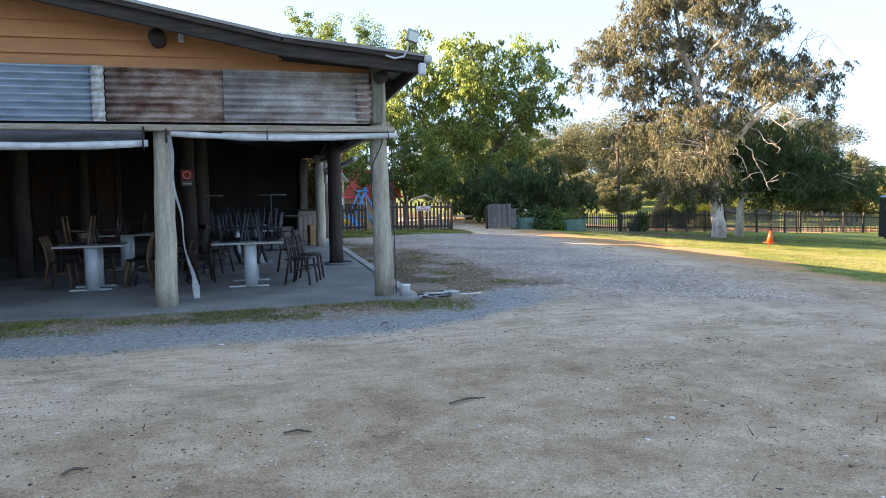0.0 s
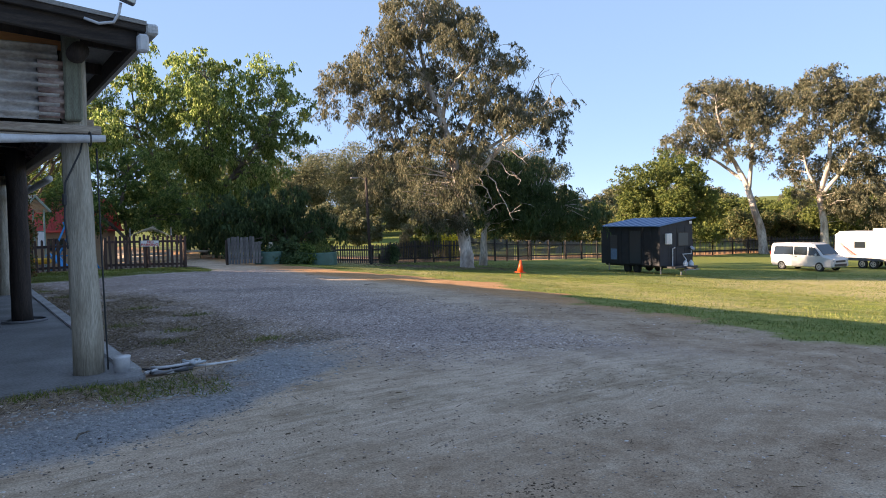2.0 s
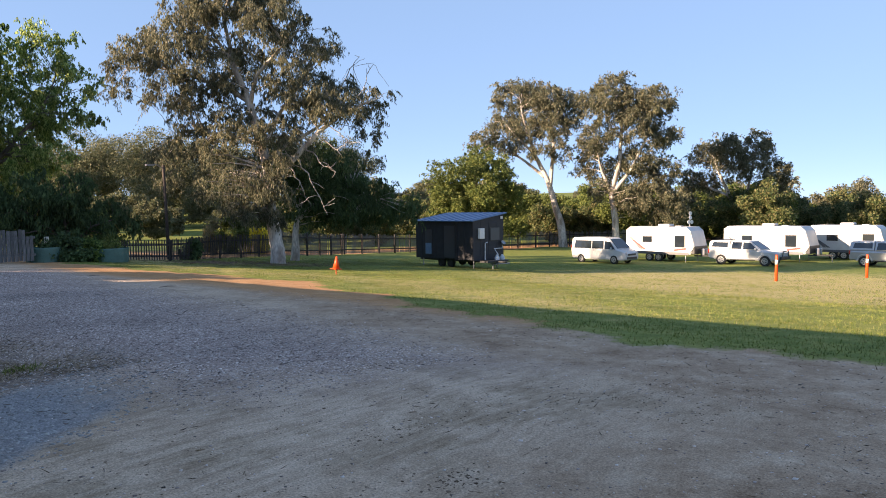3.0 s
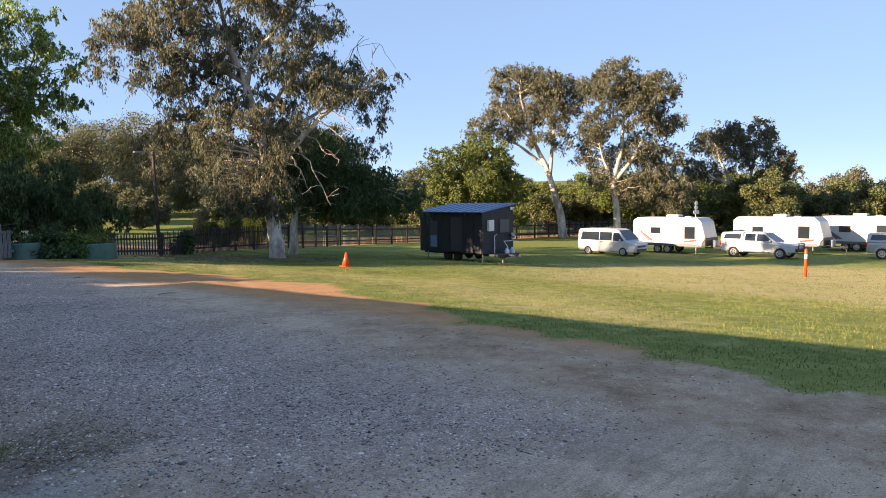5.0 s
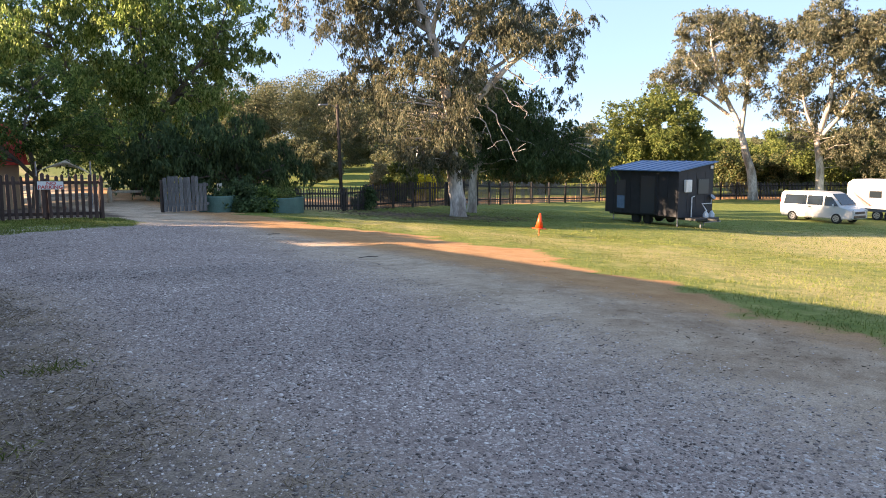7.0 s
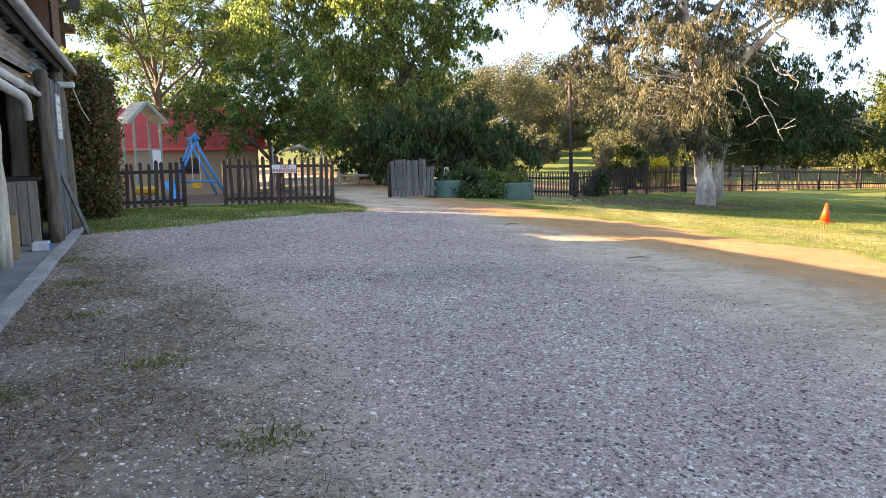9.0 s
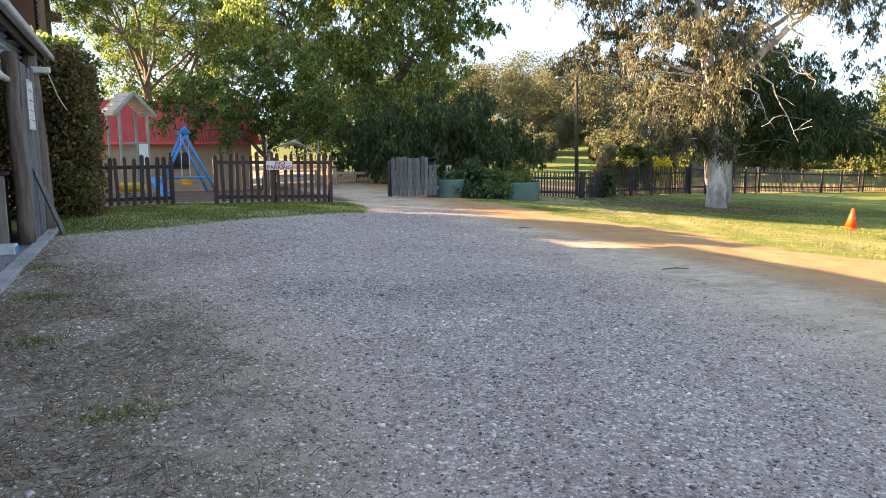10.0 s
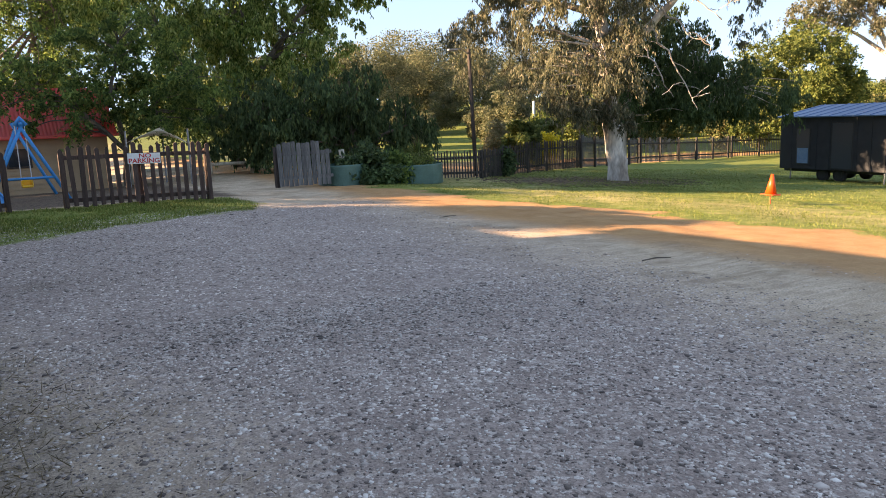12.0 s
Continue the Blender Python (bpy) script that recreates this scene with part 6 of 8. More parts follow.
def caravan(m, label, length=5.6, decal=DECALRED, dark_nose=True, stripes=1):
    c = thing("caravan", label, "caravan", m)
    h, L = 2.75, length / 2
    bm = bmesh.new()
    outline = [(L - 0.1, 0.62), (-L + 0.5, 0.62), (-L + 0.15, 1.15), (-L + 0.5, 2.45), (-L + 0.85, h), (L - 0.35, h), (L, h - 0.25), (L + 0.02, 1.2)]
    prism(bm, outline, "x", -1.2, 1.2)
    bmesh.ops.bevel(bm, geom=[e for e in bm.edges if abs(e.verts[0].co.x - e.verts[1].co.x) < 0.01], offset=0.06, segments=2, affect="EDGES")
    part("body", bm, VANWHITE, c)
    for s in (1, -1):
        for y, z, w, hh in ((L - 1.9, 1.75, 0.75, 0.42), (-0.55 * L, 1.62, 0.75, 0.85)):
            bm = bmesh.new()
            box(bm, (s * 1.205, y, z), (0.02, w + 0.08, hh + 0.08), bevel=0.006)
            wdw = part("window", bm, BLACKPL, c)
            bm = bmesh.new()
            box(bm, (s * 1.22, y, z), (0.012, w, hh))
            part("pane", bm, CARGLASS, wdw)
        bm = bmesh.new()
        box(bm, (s * 1.203, 0.1, 0.68), (0.016, length - 1.0, 0.2))
        part("skirt", bm, DECALGREY, c)
        for k in range(2):
            bm = bmesh.new()
            y0 = L - 0.35 - k * 0.28
            panel(bm, [(s * 1.201, y0, 1.9 - 0.25 * k), (s * 1.201, y0 - 0.14, 1.9 - 0.25 * k), (s * 1.201, y0 - 1.15, 0.95), (s * 1.201, y0 - 0.9, 0.95)][:: s], 0.008)
            part("decal", bm, decal if k else DECALGREY, c)
        bm = bmesh.new()
        box(bm, (s * 1.204, -L + 1.3, 1.0), (0.01, 1.0, 0.14), (-8, 0, 0))
        part("decal", bm, decal, c)
        for y in (0.15, 0.95):
            wheel(c, s * 1.05, y, 0.34)
        bm = bmesh.new()
        tube(bm, [(s * 1.06, -L + 0.9, 0.62), (s * 1.06, -L + 0.9, 0.02)], 0.03, 6)
        part("stabiliser", bm, STEEL, c)
    if dark_nose:
        bm = bmesh.new()
        box(bm, (0, -L + 0.28, 0.95), (2.3, 0.3, 0.62), bevel=0.04)
        part("stone_guard", bm, BLACKPL, c, "black stone guard on the nose")
    bm = bmesh.new()
    box(bm, (0.2, 0.2, h + 0.1), (0.9, 1.0, 0.2), bevel=0.06)
    part("roof_unit", bm, VANWHITE, c)
    bm = bmesh.new()
    box(bm, (-0.3, -1.2, h + 0.04), (0.5, 0.5, 0.08), bevel=0.03)
    part("roof_hatch", bm, VANWHITE, c)
    for s in (1, -1):
        bm = bmesh.new()
        box(bm, (s * 0.38, -L - 0.35, 0.52), (0.06, 1.6, 0.1), (0, 0, s * -14))
        part("drawbar", bm, BLACKPL, c)
    bm = bmesh.new()
    for s in (0.28, -0.28):
        tube(bm, [(s, -L - 0.15, 0.55), (s, -L - 0.15, 0.6), (s, -L - 0.15, 1.0), (s, -L - 0.15, 1.08)], [0.13, 0.16, 0.16, 0.07], 12)
    part("gas_bottles", bm, SILVER, c)
    bm = bmesh.new()
    tube(bm, [(0, -L - 1.1, 0.55), (0, -L - 1.1, 0.02)], 0.035, 8)
    part("jockey_stand", bm, STEEL, c)
    return c


def utility(m):
    v = thing("pickup_truck", "white dual-cab utility with canopy and bull bar", "pickup truck", m)
    bm = bmesh.new()
    shell(bm, [(2.6, 0.5, 0.95, 1.12, 0.88, 0.92, 0.86), (2.5, 0.42, 1.0, 1.16, 0.92, 0.93, 0.88), (1.0, 0.4, 1.0, 1.16, 0.92, 0.93, 0.88), (-1.1, 0.4, 1.0, 1.16, 0.92, 0.93, 0.88),
               (-1.3, 0.4, 1.0, 1.14, 0.92, 0.93, 0.86), (-2.3, 0.42, 0.95, 1.06, 0.92, 0.91, 0.82), (-2.55, 0.48, 0.85, 0.95, 0.88, 0.86, 0.76)])
    part("body", bm, CARWHITE, v)
    bm = bmesh.new()
    shell(bm, [(0.95, 1.1, 1.2, 1.70, 0.88, 0.88, 0.72), (0.8, 1.1, 1.2, 1.78, 0.88, 0.88, 0.72), (-0.3, 1.1, 1.2, 1.79, 0.88, 0.88, 0.72), (-0.5, 1.1, 1.2, 1.74, 0.88, 0.88, 0.70), (-1.28, 1.1, 1.14, 1.18, 0.87, 0.86, 0.78)], 0.05)
    part("cab", bm, CARWHITE, v)
    bm = bmesh.new()
    shell(bm, [(2.55, 1.1, 1.2, 1.66, 0.9, 0.9, 0.76), (2.45, 1.1, 1.2, 1.76, 0.9, 0.9, 0.76), (1.0, 1.1, 1.2, 1.78, 0.9, 0.9, 0.76)], 0.05)
    part("canopy", bm, CARWHITE, v)
    xs = lambda z: 0.885 - max(0, z - 1.2) * 0.28 + 0.006
    sides("side_window", v, CARGLASS, [(0.85, 1.2), (0.1, 1.2), (0.1, 1.68), (0.78, 1.68)], xs)
    sides("front_window", v, CARGLASS, [(0.0, 1.2), (-1.05, 1.2), (-0.5, 1.66), (0.0, 1.69)], xs)
    sides("canopy_window", v, CARGLASS, [(2.35, 1.3), (1.12, 1.3), (1.12, 1.66), (2.25, 1.66)], lambda z: 0.905 - max(0, z - 1.2) * 0.25 + 0.006)
    bm = bmesh.new()
    panel(bm, [(0.72, -1.26, 1.2), (0.64, -0.52, 1.72), (-0.64, -0.52, 1.72), (-0.72, -1.26, 1.2)], 0.02)
    part("windscreen", bm, CARGLASS, v)
    bm = bmesh.new()
    box(bm, (0, -2.66, 0.62), (1.7, 0.12, 0.22), bevel=0.03)
    tube(bm, [(-0.55, -2.68, 0.6), (-0.5, -2.7, 1.08), (0.5, -2.7, 1.08), (0.55, -2.68, 0.6)], 0.035, 8)
    part("bull_bar", bm, BLACKPL, v)
    for s in (1, -1):
        bm = bmesh.new()
        box(bm, (s * 0.7, -2.5, 0.86), (0.3, 0.14, 0.2), (0, 0, -s * 18), bevel=0.03)
        part("headlight", bm, LAMPCLEAR, v)
        bm = bmesh.new()
        box(bm, (s * 1.0, -0.95, 1.22), (0.16, 0.1, 0.18), bevel=0.03)
        part("mirror", bm, CARWHITE, v)
        bm = bmesh.new()
        box(bm, (s * 0.9, 2.56, 0.98), (0.08, 0.1, 0.3), bevel=0.02)
        part("tail_light", bm, LAMPRED, v)
        bm = bmesh.new()
        tube(bm, [(s * 0.93, 0.9, 0.42), (s * 0.93, -0.9, 0.42)], 0.04, 8)
        part("side_step", bm, BLACKPL, v)
        for y in (1.6, -1.6):
            bm = bmesh.new()
            tube(bm, [(s * 0.9 - 0.02, y + 0.47 * math.cos(a), 0.4 + 0.47 * math.sin(a)) for a in [i * math.pi / 10 for i in range(11)]], 0.05, 6)
            part("wheel_arch", bm, CARWHITE, v)
            wheel(v, s * 0.84, y, 0.38, 0.25)
    return v


HEAD = -8   # the row of vans points a little off -y
minivan(pose(52.5, 30.0, lz(52.5, 30.0), 0, 0, HEAD))
caravan(pose(58.2, 27.4, lz(58.2, 27.4), 0, 0, -4), "white twin-axle caravan with red and grey stripes", 6.0)
utility(pose(56.9, 20.7, lz(56.9, 20.7), 0, 0, -6))
caravan(pose(63.5, 20.9, lz(63.5, 20.9), 0, 0, -4), "long white caravan with red swirl decals", 6.8)
caravan(pose(67.9, 16.1, lz(67.9, 16.1), 0, 0, -4), "silver-grey caravan with dark windows", 5.8, DECALGREY)
suv = utility(pose(60.6, 12.0, lz(60.6, 12), 0, 0, -6))
tagged(suv, "silver dual-cab utility parked at the row's end", "pickup truck")
for ob in suv.children:
    if ob.name.split(".")[0] in ("body", "cab", "canopy"):
        ob.data.materials.clear()
        ob.data.materials.append(SILVER)

# round sign discs on a post behind the caravans
sg = thing("disc_sign", "white round signs on a post behind the caravans", "sign", pose(69, 29.7, lz(69, 29.7), 0, 0, -25))
bm = bmesh.new()
tube(bm, [(0, 0, -0.1), (0, 0, 3.9)], 0.04, 8)
part("post", bm, STEEL, sg)
for z, dx in ((3.75, 0), (3.35, 0), (2.95, -0.18), (2.95, 0.18)):
    bm = bmesh.new()
    tube(bm, [(dx, -0.05, z), (dx, -0.08, z)], 0.19, 16)
    part("disc", bm, SIGNWHITE, sg)

# dark cabin on a trailer
HUT = pose(35.05, 29.4, lz(36, 31) + 0.0, 0, 0, -7)
hut = thing("trailer_cabin", "charcoal tiny cabin on a twin-axle trailer", "cabin", HUT)
W, L = 2.65, 4.95
bz = -1.4 - lz(36, 31)
ft, bt = 0.86 - lz(36, 31), 1.27 - lz(36, 31)


def hut_box(name, c, s, material, parent, bevel=0.0, rot=(0, 0, 0), label=""):
    bm = bmesh.new()
    box(bm, c, s, rot, bevel)
    return part(name, bm, material, parent, label)


bm = bmesh.new()
prism(bm, [(0.02, bz), (W, bz), (W, bt), (0.02, ft)], "y", 0, L)
part("walls", bm, CHAR, hut)
for k in range(8):
    hut_box("wall_panel", (-0.0, 0.31 + k * 0.62, (bz + ft) / 2), (0.03, 0.6, ft - bz - 0.02), CHAR, hut, 0.006)
for k in range(4):
    x = 0.34 + k * 0.66
    hut_box("wall_panel", (x, -0.012, (bz + ft) / 2 - 0.02), (0.645, 0.03, ft - bz), CHAR, hut, 0.006)
bm = bmesh.new()
d = math.degrees(math.atan2(bt - ft, W))
box(bm, (W / 2, L / 2, (ft + bt) / 2 + 0.05), (W / math.cos(radians(d)) + 0.36, L + 0.3, 0.06), (0, -d, 0), bevel=0.01)
roofo = part("roof", bm, BLUEROOF, hut, "blue-grey steel skillion roof")
for k in range(9):
    bm = bmesh.new()
    box(bm, (W / 2, 0.05 + k * 0.6, (ft + bt) / 2 + 0.09), (W + 0.36, 0.03, 0.03), (0, -d, 0))
    part("roof_rib", bm, BLUEROOF, roofo)
gl = glass_mat("cabin_glass", (0.02, 0.03, 0.045), 0.3)
for y, w, z0, z1 in ((3.75, 0.62, 0.25, 1.75), (1.9, 0.9, 0.1, 2.0)):
    wp = hut_box("window", (-0.02, y, bz + (z0 + z1) / 2), (0.04, w + 0.08, z1 - z0 + 0.08), BLACKPL, hut, 0.006)
    hut_box("pane", (-0.045, y, bz + (z0 + z1) / 2), (0.01, w, z1 - z0), gl, wp)
wp = hut_box("window", (1.85, -0.035, bz + 1.5), (0.85, 0.04, 0.8), BLACKPL, hut, 0.006)
hut_box("pane", (1.85, -0.06, bz + 1.5), (0.77, 0.01, 0.72), gl, wp)
hut_box("blind", (-0.055, 3.75, bz + 0.6), (0.006, 0.54, 0.66), mat("blue_blind", (0.10, 0.20, 0.34), (0.16, 0.26, 0.38), 4, 0.6, bump=0.0), hut)
mb = hut_box("meter_box", (0.62, -0.11, bz + 1.55), (0.42, 0.18, 0.62), SIGNWHITE, hut, 0.02, label="white meter box")
hut_box("meter_door", (0.62, -0.205, bz + 1.55), (0.36, 0.012, 0.54), SIGNWHITE, mb, 0.004)
hut_box("vent", (2.45, -0.05, bt - 0.2), (0.2, 0.04, 0.16), SIGNWHITE, hut, 0.01)
hut_box("chassis", (W / 2, L / 2 - 0.35, bz - 0.08), (1.8, L + 0.9, 0.12), BLACKPL, hut, 0.01)
for s in (0.45, W - 0.45):
    for y in (2.25, 3.05):
        wheel(hut, s, y, 0.3, 0.2, BLACKPL)
bm = bmesh.new()
for p in ((0.3, 0.2), (2.3, 0.2), (0.3, 4.6), (1.2, -0.5)):
    tube(bm, [(p[0], p[1], -0.02), (p[0], p[1], bz)], 0.035, 6)
part("stand", bm, STEEL, hut)
bm = bmesh.new()
for x in (1.55, 2.0):
    tube(bm, [(x, -0.5, 0.32), (x, -0.5, 0.36), (x, -0.5, 0.66), (x, -0.5, 0.76), (x, -0.5, 0.82)], [0.11, 0.145, 0.145, 0.08, 0.045], 14)
part("gas_bottles", bm, mat("pale_gas_bottle", (0.55, 0.60, 0.63), (0.48, 0.53, 0.56), 4, 0.4, bump=0.0), hut, "pale grey gas bottles", smooth=True)
hut_box("bottle_shelf", (1.75, -0.55, 0.28), (1.3, 0.45, 0.06), STEEL, hut, 0.01)
bm = bmesh.new()
tube(bm, [(1.75, -0.4, 0.8), (1.75, -0.1, 1.15), (2.45, -0.1, 1.15), (2.45, -0.1, 1.45)], 0.03, 8)
tube(bm, [(0.95, -0.1, 0.4), (0.95, -0.1, 1.5), (1.15, -0.1, 1.55)], 0.03, 8)
part("pipes", bm, WHITE, hut)
bm = bmesh.new()
tube(bm, [(2.45, -0.14, 1.45), (2.45, -0.2, 1.5)], 0.15, 14)
part("fan_cowl", bm, STEEL, hut)
hut_box("drawbar", (W / 2, -0.75, bz - 0.1), (0.12, 1.4, 0.1), BLACKPL, hut)
# ---- shed: furniture and fittings ----
CHAIRWOOD = mat("dark_chair_wood", (0.026, 0.016, 0.013), (0.044, 0.026, 0.02), 8, 0.5, bump=0.1, stretch=(4, 4, 1), fine=0.15)
TANWOOD = mat("tan_chair_wood", (0.15, 0.085, 0.045), (0.11, 0.062, 0.035), 8, 0.45, bump=0.1, stretch=(4, 4, 1), fine=0.15)
BLACKSEAT = mat("black_vinyl", (0.018, 0.018, 0.022), (0.025, 0.025, 0.03), 8, 0.45, bump=0.05)
BLUEGREY = mat("blue_grey_wood", (0.034, 0.04, 0.05), (0.024, 0.03, 0.038), 6, 0.5, bump=0.1, stretch=(4, 4, 1))
TABLETOP = mat("grey_laminate", (0.46, 0.47, 0.46), (0.40, 0.41, 0.40), 4, 0.4, bump=0.02, fine=0.06)
LEGSTEEL = mat("pale_enamel_steel", (0.55, 0.59, 0.62), (0.48, 0.52, 0.55), 4, 0.4, 0.1, bump=0.02, fine=0.06)
CARD = mat("brown_cardboard", (0.42, 0.28, 0.14), (0.36, 0.24, 0.12), 5, 0.85, bump=0.05)
PVC = mat("white_pvc", (0.70, 0.69, 0.65), (0.58, 0.57, 0.53), 5, 0.45, bump=0.05)


def bent_chair(wood, label, seatmat=None, slats=True):
    c = thing("dining_chair", label, "chair", pose(0, 0, 0), group="shed chairs")
    bm = bmesh.new()
    tube(bm, [(0, 0, 0.435), (0, 0, 0.45), (0, 0, 0.47)], [0.18, 0.2, 0.185], 20)
    part("seat", bm, seatmat or wood, c)
    bm = bmesh.new()
    tube(bm, [(0.155 * math.cos(a), 0.155 * math.sin(a), 0.25) for a in [i * math.pi / 8 for i in range(17)]], 0.011, 6, caps=False)
    part("stretcher_ring", bm, wood, c, smooth=True)
    for s in (-1, 1):
        bm = bmesh.new()
        tube(bm, [(s * 0.15, -0.15, 0.44), (s * 0.185, -0.2, 0.0)], [0.022, 0.018], 8)
        part("leg", bm, wood, c, smooth=True)
        bm = bmesh.new()
        tube(bm, [(s * 0.2, 0.24, 0.0), (s * 0.165, 0.165, 0.44), (s * 0.17, 0.2, 0.7), (s * 0.165, 0.26, 0.88)], [0.018, 0.022, 0.021, 0.02], 8)
        part("leg", bm, wood, c, smooth=True)
    bm = bmesh.new()
    box(bm, (0, 0.255, 0.845), (0.40, 0.024, 0.1), (-14, 0, 0), bevel=0.01)
    part("top_rail", bm, wood, c)
    bm = bmesh.new()
    box(bm, (0, 0.2, 0.64), (0.32, 0.016, 0.03), (-10, 0, 0))
    part("mid_rail", bm, wood, c)
    if slats:
        for x in (-0.085, 0, 0.085):
            bm = bmesh.new()
            tube(bm, [(x, 0.175, 0.46), (x, 0.2, 0.66), (x, 0.255, 0.84)], 0.013, 6)
            part("spindle", bm, wood, c)
    return c


def pedestal_table(m, label, w=1.05, d=0.85):
    t = thing("cafe_table", label, "table", m, group="shed tables")
    bm = bmesh.new()
    box(bm, (0, 0, 0.735), (w, d, 0.03), bevel=0.008)
    part("tabletop", bm, TABLETOP, t)
    for y in (-d / 2 + 0.16, d / 2 - 0.16):
        bm = bmesh.new()
        tube(bm, [(0.03, y, 0.03), (0.03, y, 0.72)], 0.105, 18, squash=1)
        part("column", bm, LEGSTEEL, t, smooth=True)
        bm = bmesh.new()
        box(bm, (0, y, 0.02), (0.64, 0.07, 0.03), bevel=0.01)
        part("foot", bm, LEGSTEEL, t)
    return t


def bar_table(m, label, h=1.05, r=0.34):
    t = thing("bar_table", label, "table", m, group="round bar tables")
    bm = bmesh.new()
    tube(bm, [(0, 0, h - 0.03), (0, 0, h)], r, 24)
    part("tabletop", bm, GREYPALE, t)
    bm = bmesh.new()
    tube(bm, [(0, 0, 0.02), (0, 0, h - 0.02)], 0.035, 10)
    part("column", bm, BLACKPL, t)
    bm = bmesh.new()
    tube(bm, [(0, 0, 0), (0, 0, 0.02), (0, 0, 0.05)], [0.26, 0.25, 0.05], 20)
    part("foot", bm, BLACKPL, t)
    return t


F = 0.02
pedestal_table(pose(-2.42, 13.15, F, 0, 0, 2), "grey laminate table on pale steel columns")
pedestal_table(pose(0.12, 12.85, F, 0, 0, -3), "grey table with pale columns under stacked chairs", 1.15, 1.2)
pedestal_table(pose(-2.4, 16.6, F), "grey laminate table at the back of the shed")
pedestal_table(pose(0.3, 16.9, F), "grey laminate table holding upturned chairs")
pedestal_table(pose(-5.4, 14.4, F), "grey laminate table near the brown wall")
pedestal_table(pose(-0.2, 20.0, F), "long grey table near the back wall", 1.6, 0.9)
bar_table(pose(1.25, 17.3, F), "round bar table beside the dark post")
bar_table(pose(1.45, 20.4, F), "round bar table with grey timber top", 0.95)
bar_table(pose(0.75, 20.6, F), "tall round bar table at the back", 1.55, 0.42)
bar_table(pose(-0.9, 20.2, F), "tall round bar table in the dark", 1.55, 0.42)

chair = bent_chair(CHAIRWOOD, "dark bentwood chair standing on the slab")
chair.matrix_basis = pose(0.98, 12.55, F, 0, 0, 65)
blue = bent_chair(BLUEGREY, "blue-grey spindle chair upturned on a table", BLACKSEAT)
blue.matrix_basis = pose(-0.18, 12.75, F + 1.2, 180, 0, 90)
tan = bent_chair(TANWOOD, "tan timber chair with black seat beside the table", BLACKSEAT)
tan.matrix_basis = pose(-2.95, 13.45, F, 0, 0, 84)


def put_chairs(src, spots):
    for m in spots:
        copy_thing(src, m)


def upturned(x, y, z, yaw, tip=0):
    """A chair lying seat down on a tabletop."""
    return pose(x, y, z + 0.47, 180 + tip, 0, yaw)


T = F + 0.755
put_chairs(blue, [upturned(0.15, 13.3, T, 92), upturned(-0.1, 12.95, T, 84), upturned(0.28, 13.0, T, -92), upturned(0.0, 13.1, T, 95), upturned(-0.3, 13.25, T, 88), upturned(0.42, 12.75, T, -80), upturned(0.5, 13.15, T, -95), upturned(0.1, 16.8, T, 90), upturned(0.55, 17.0, T, -85),
                  upturned(-0.6, 20.0, T, 85), upturned(0.0, 20.0, T, -90), upturned(0.3, 20.05, T, 20)])
put_chairs(chair, [pose(1.18, 13.2, F, 0, 0, 75), pose(-1.0, 12.9, F, 0, 0, -100), pose(-0.75, 13.5, F, 0, 0, -80), pose(-1.1, 16.9, F, 0, 0, -60), pose(0.95, 14.6, F, 0, 0, 30), pose(-0.5, 15.0, F, 0, 0, -120),
                   pose(-3.4, 16.4, F, 0, 0, 90), upturned(-2.7, 16.6, T, 90), upturned(-2.2, 16.7, T, -90), pose(-1.4, 17.0, F, 0, 0, -70), upturned(-2.2, 13.35, T, -88), pose(-4.6, 14.6, F, 0, 0, -90)])
put_chairs(tan, [pose(-1.72, 13.25, F, 0, 0, -92), upturned(-2.62, 13.2, T, 92), upturned(-5.5, 14.4, T, 85), pose(-2.5, 14.2, F, 0, 0, 60), pose(-1.66, 13.75, F, 0, 0, -85)])
lean = bent_chair(BLUEGREY, "grey slatted chair leaning on the table edge", BLACKSEAT)
lean.matrix_basis = pose(-1.62, 13.5, F, 0, 0, -86)

# rolled blinds under the beam
bl2 = thing("rolled_blind", "rolled white vinyl blind under the beam", "blind", pose(0, 0, 0))
bm = bmesh.new()
pts = [(-0.86 + i * 0.31, 10.42, 2.385 - 0.05 * math.sin(i / 10 * math.pi) - 0.0 * i) for i in range(11)]
tube(bm, pts, [0.036, 0.045, 0.038, 0.05, 0.044, 0.052, 0.042, 0.046, 0.036, 0.042, 0.034], 12, wobble=0.16)
part("roll", bm, WHITE, bl2, smooth=True)
for x in (0.4, 2.1):
    bm = bmesh.new()
    tube(bm, [(x, 10.42 + 0.07 * math.cos(a), 2.37 + 0.07 * math.sin(a)) for a in [i * math.pi / 6 for i in range(13)]], 0.008, 5, caps=False)
    part("strap", bm, BLACKPL, bl2)
bl3 = thing("rolled_blind", "sagging grey canvas blind with white bottom roll", "blind", pose(0, 0, 0))
bm = bmesh.new()
rows = []
rngb = random.Random(4)
for j in range(7):
    z = 2.42 - j * 0.045
    rows.append([bm.verts.new((-7 + i * 0.29, 10.42 - 0.05 * math.sin(j * 1.1) - 0.02 * rngb.random(), z - 0.04 * math.sin(i * 0.9) * (j / 6) - 0.012 * i * 0 + 0.1 * (j / 6) * (i / 20))) for i in range(21)])
for a, b in zip(rows, rows[1:]):
    for i in range(20):
        bm.faces.new((a[i], a[i + 1], b[i + 1], b[i]))
bmesh.ops.solidify(bm, geom=bm.faces[:], thickness=0.015)
part("canvas", bm, CANVAS, bl3, smooth=True)
bm = bmesh.new()
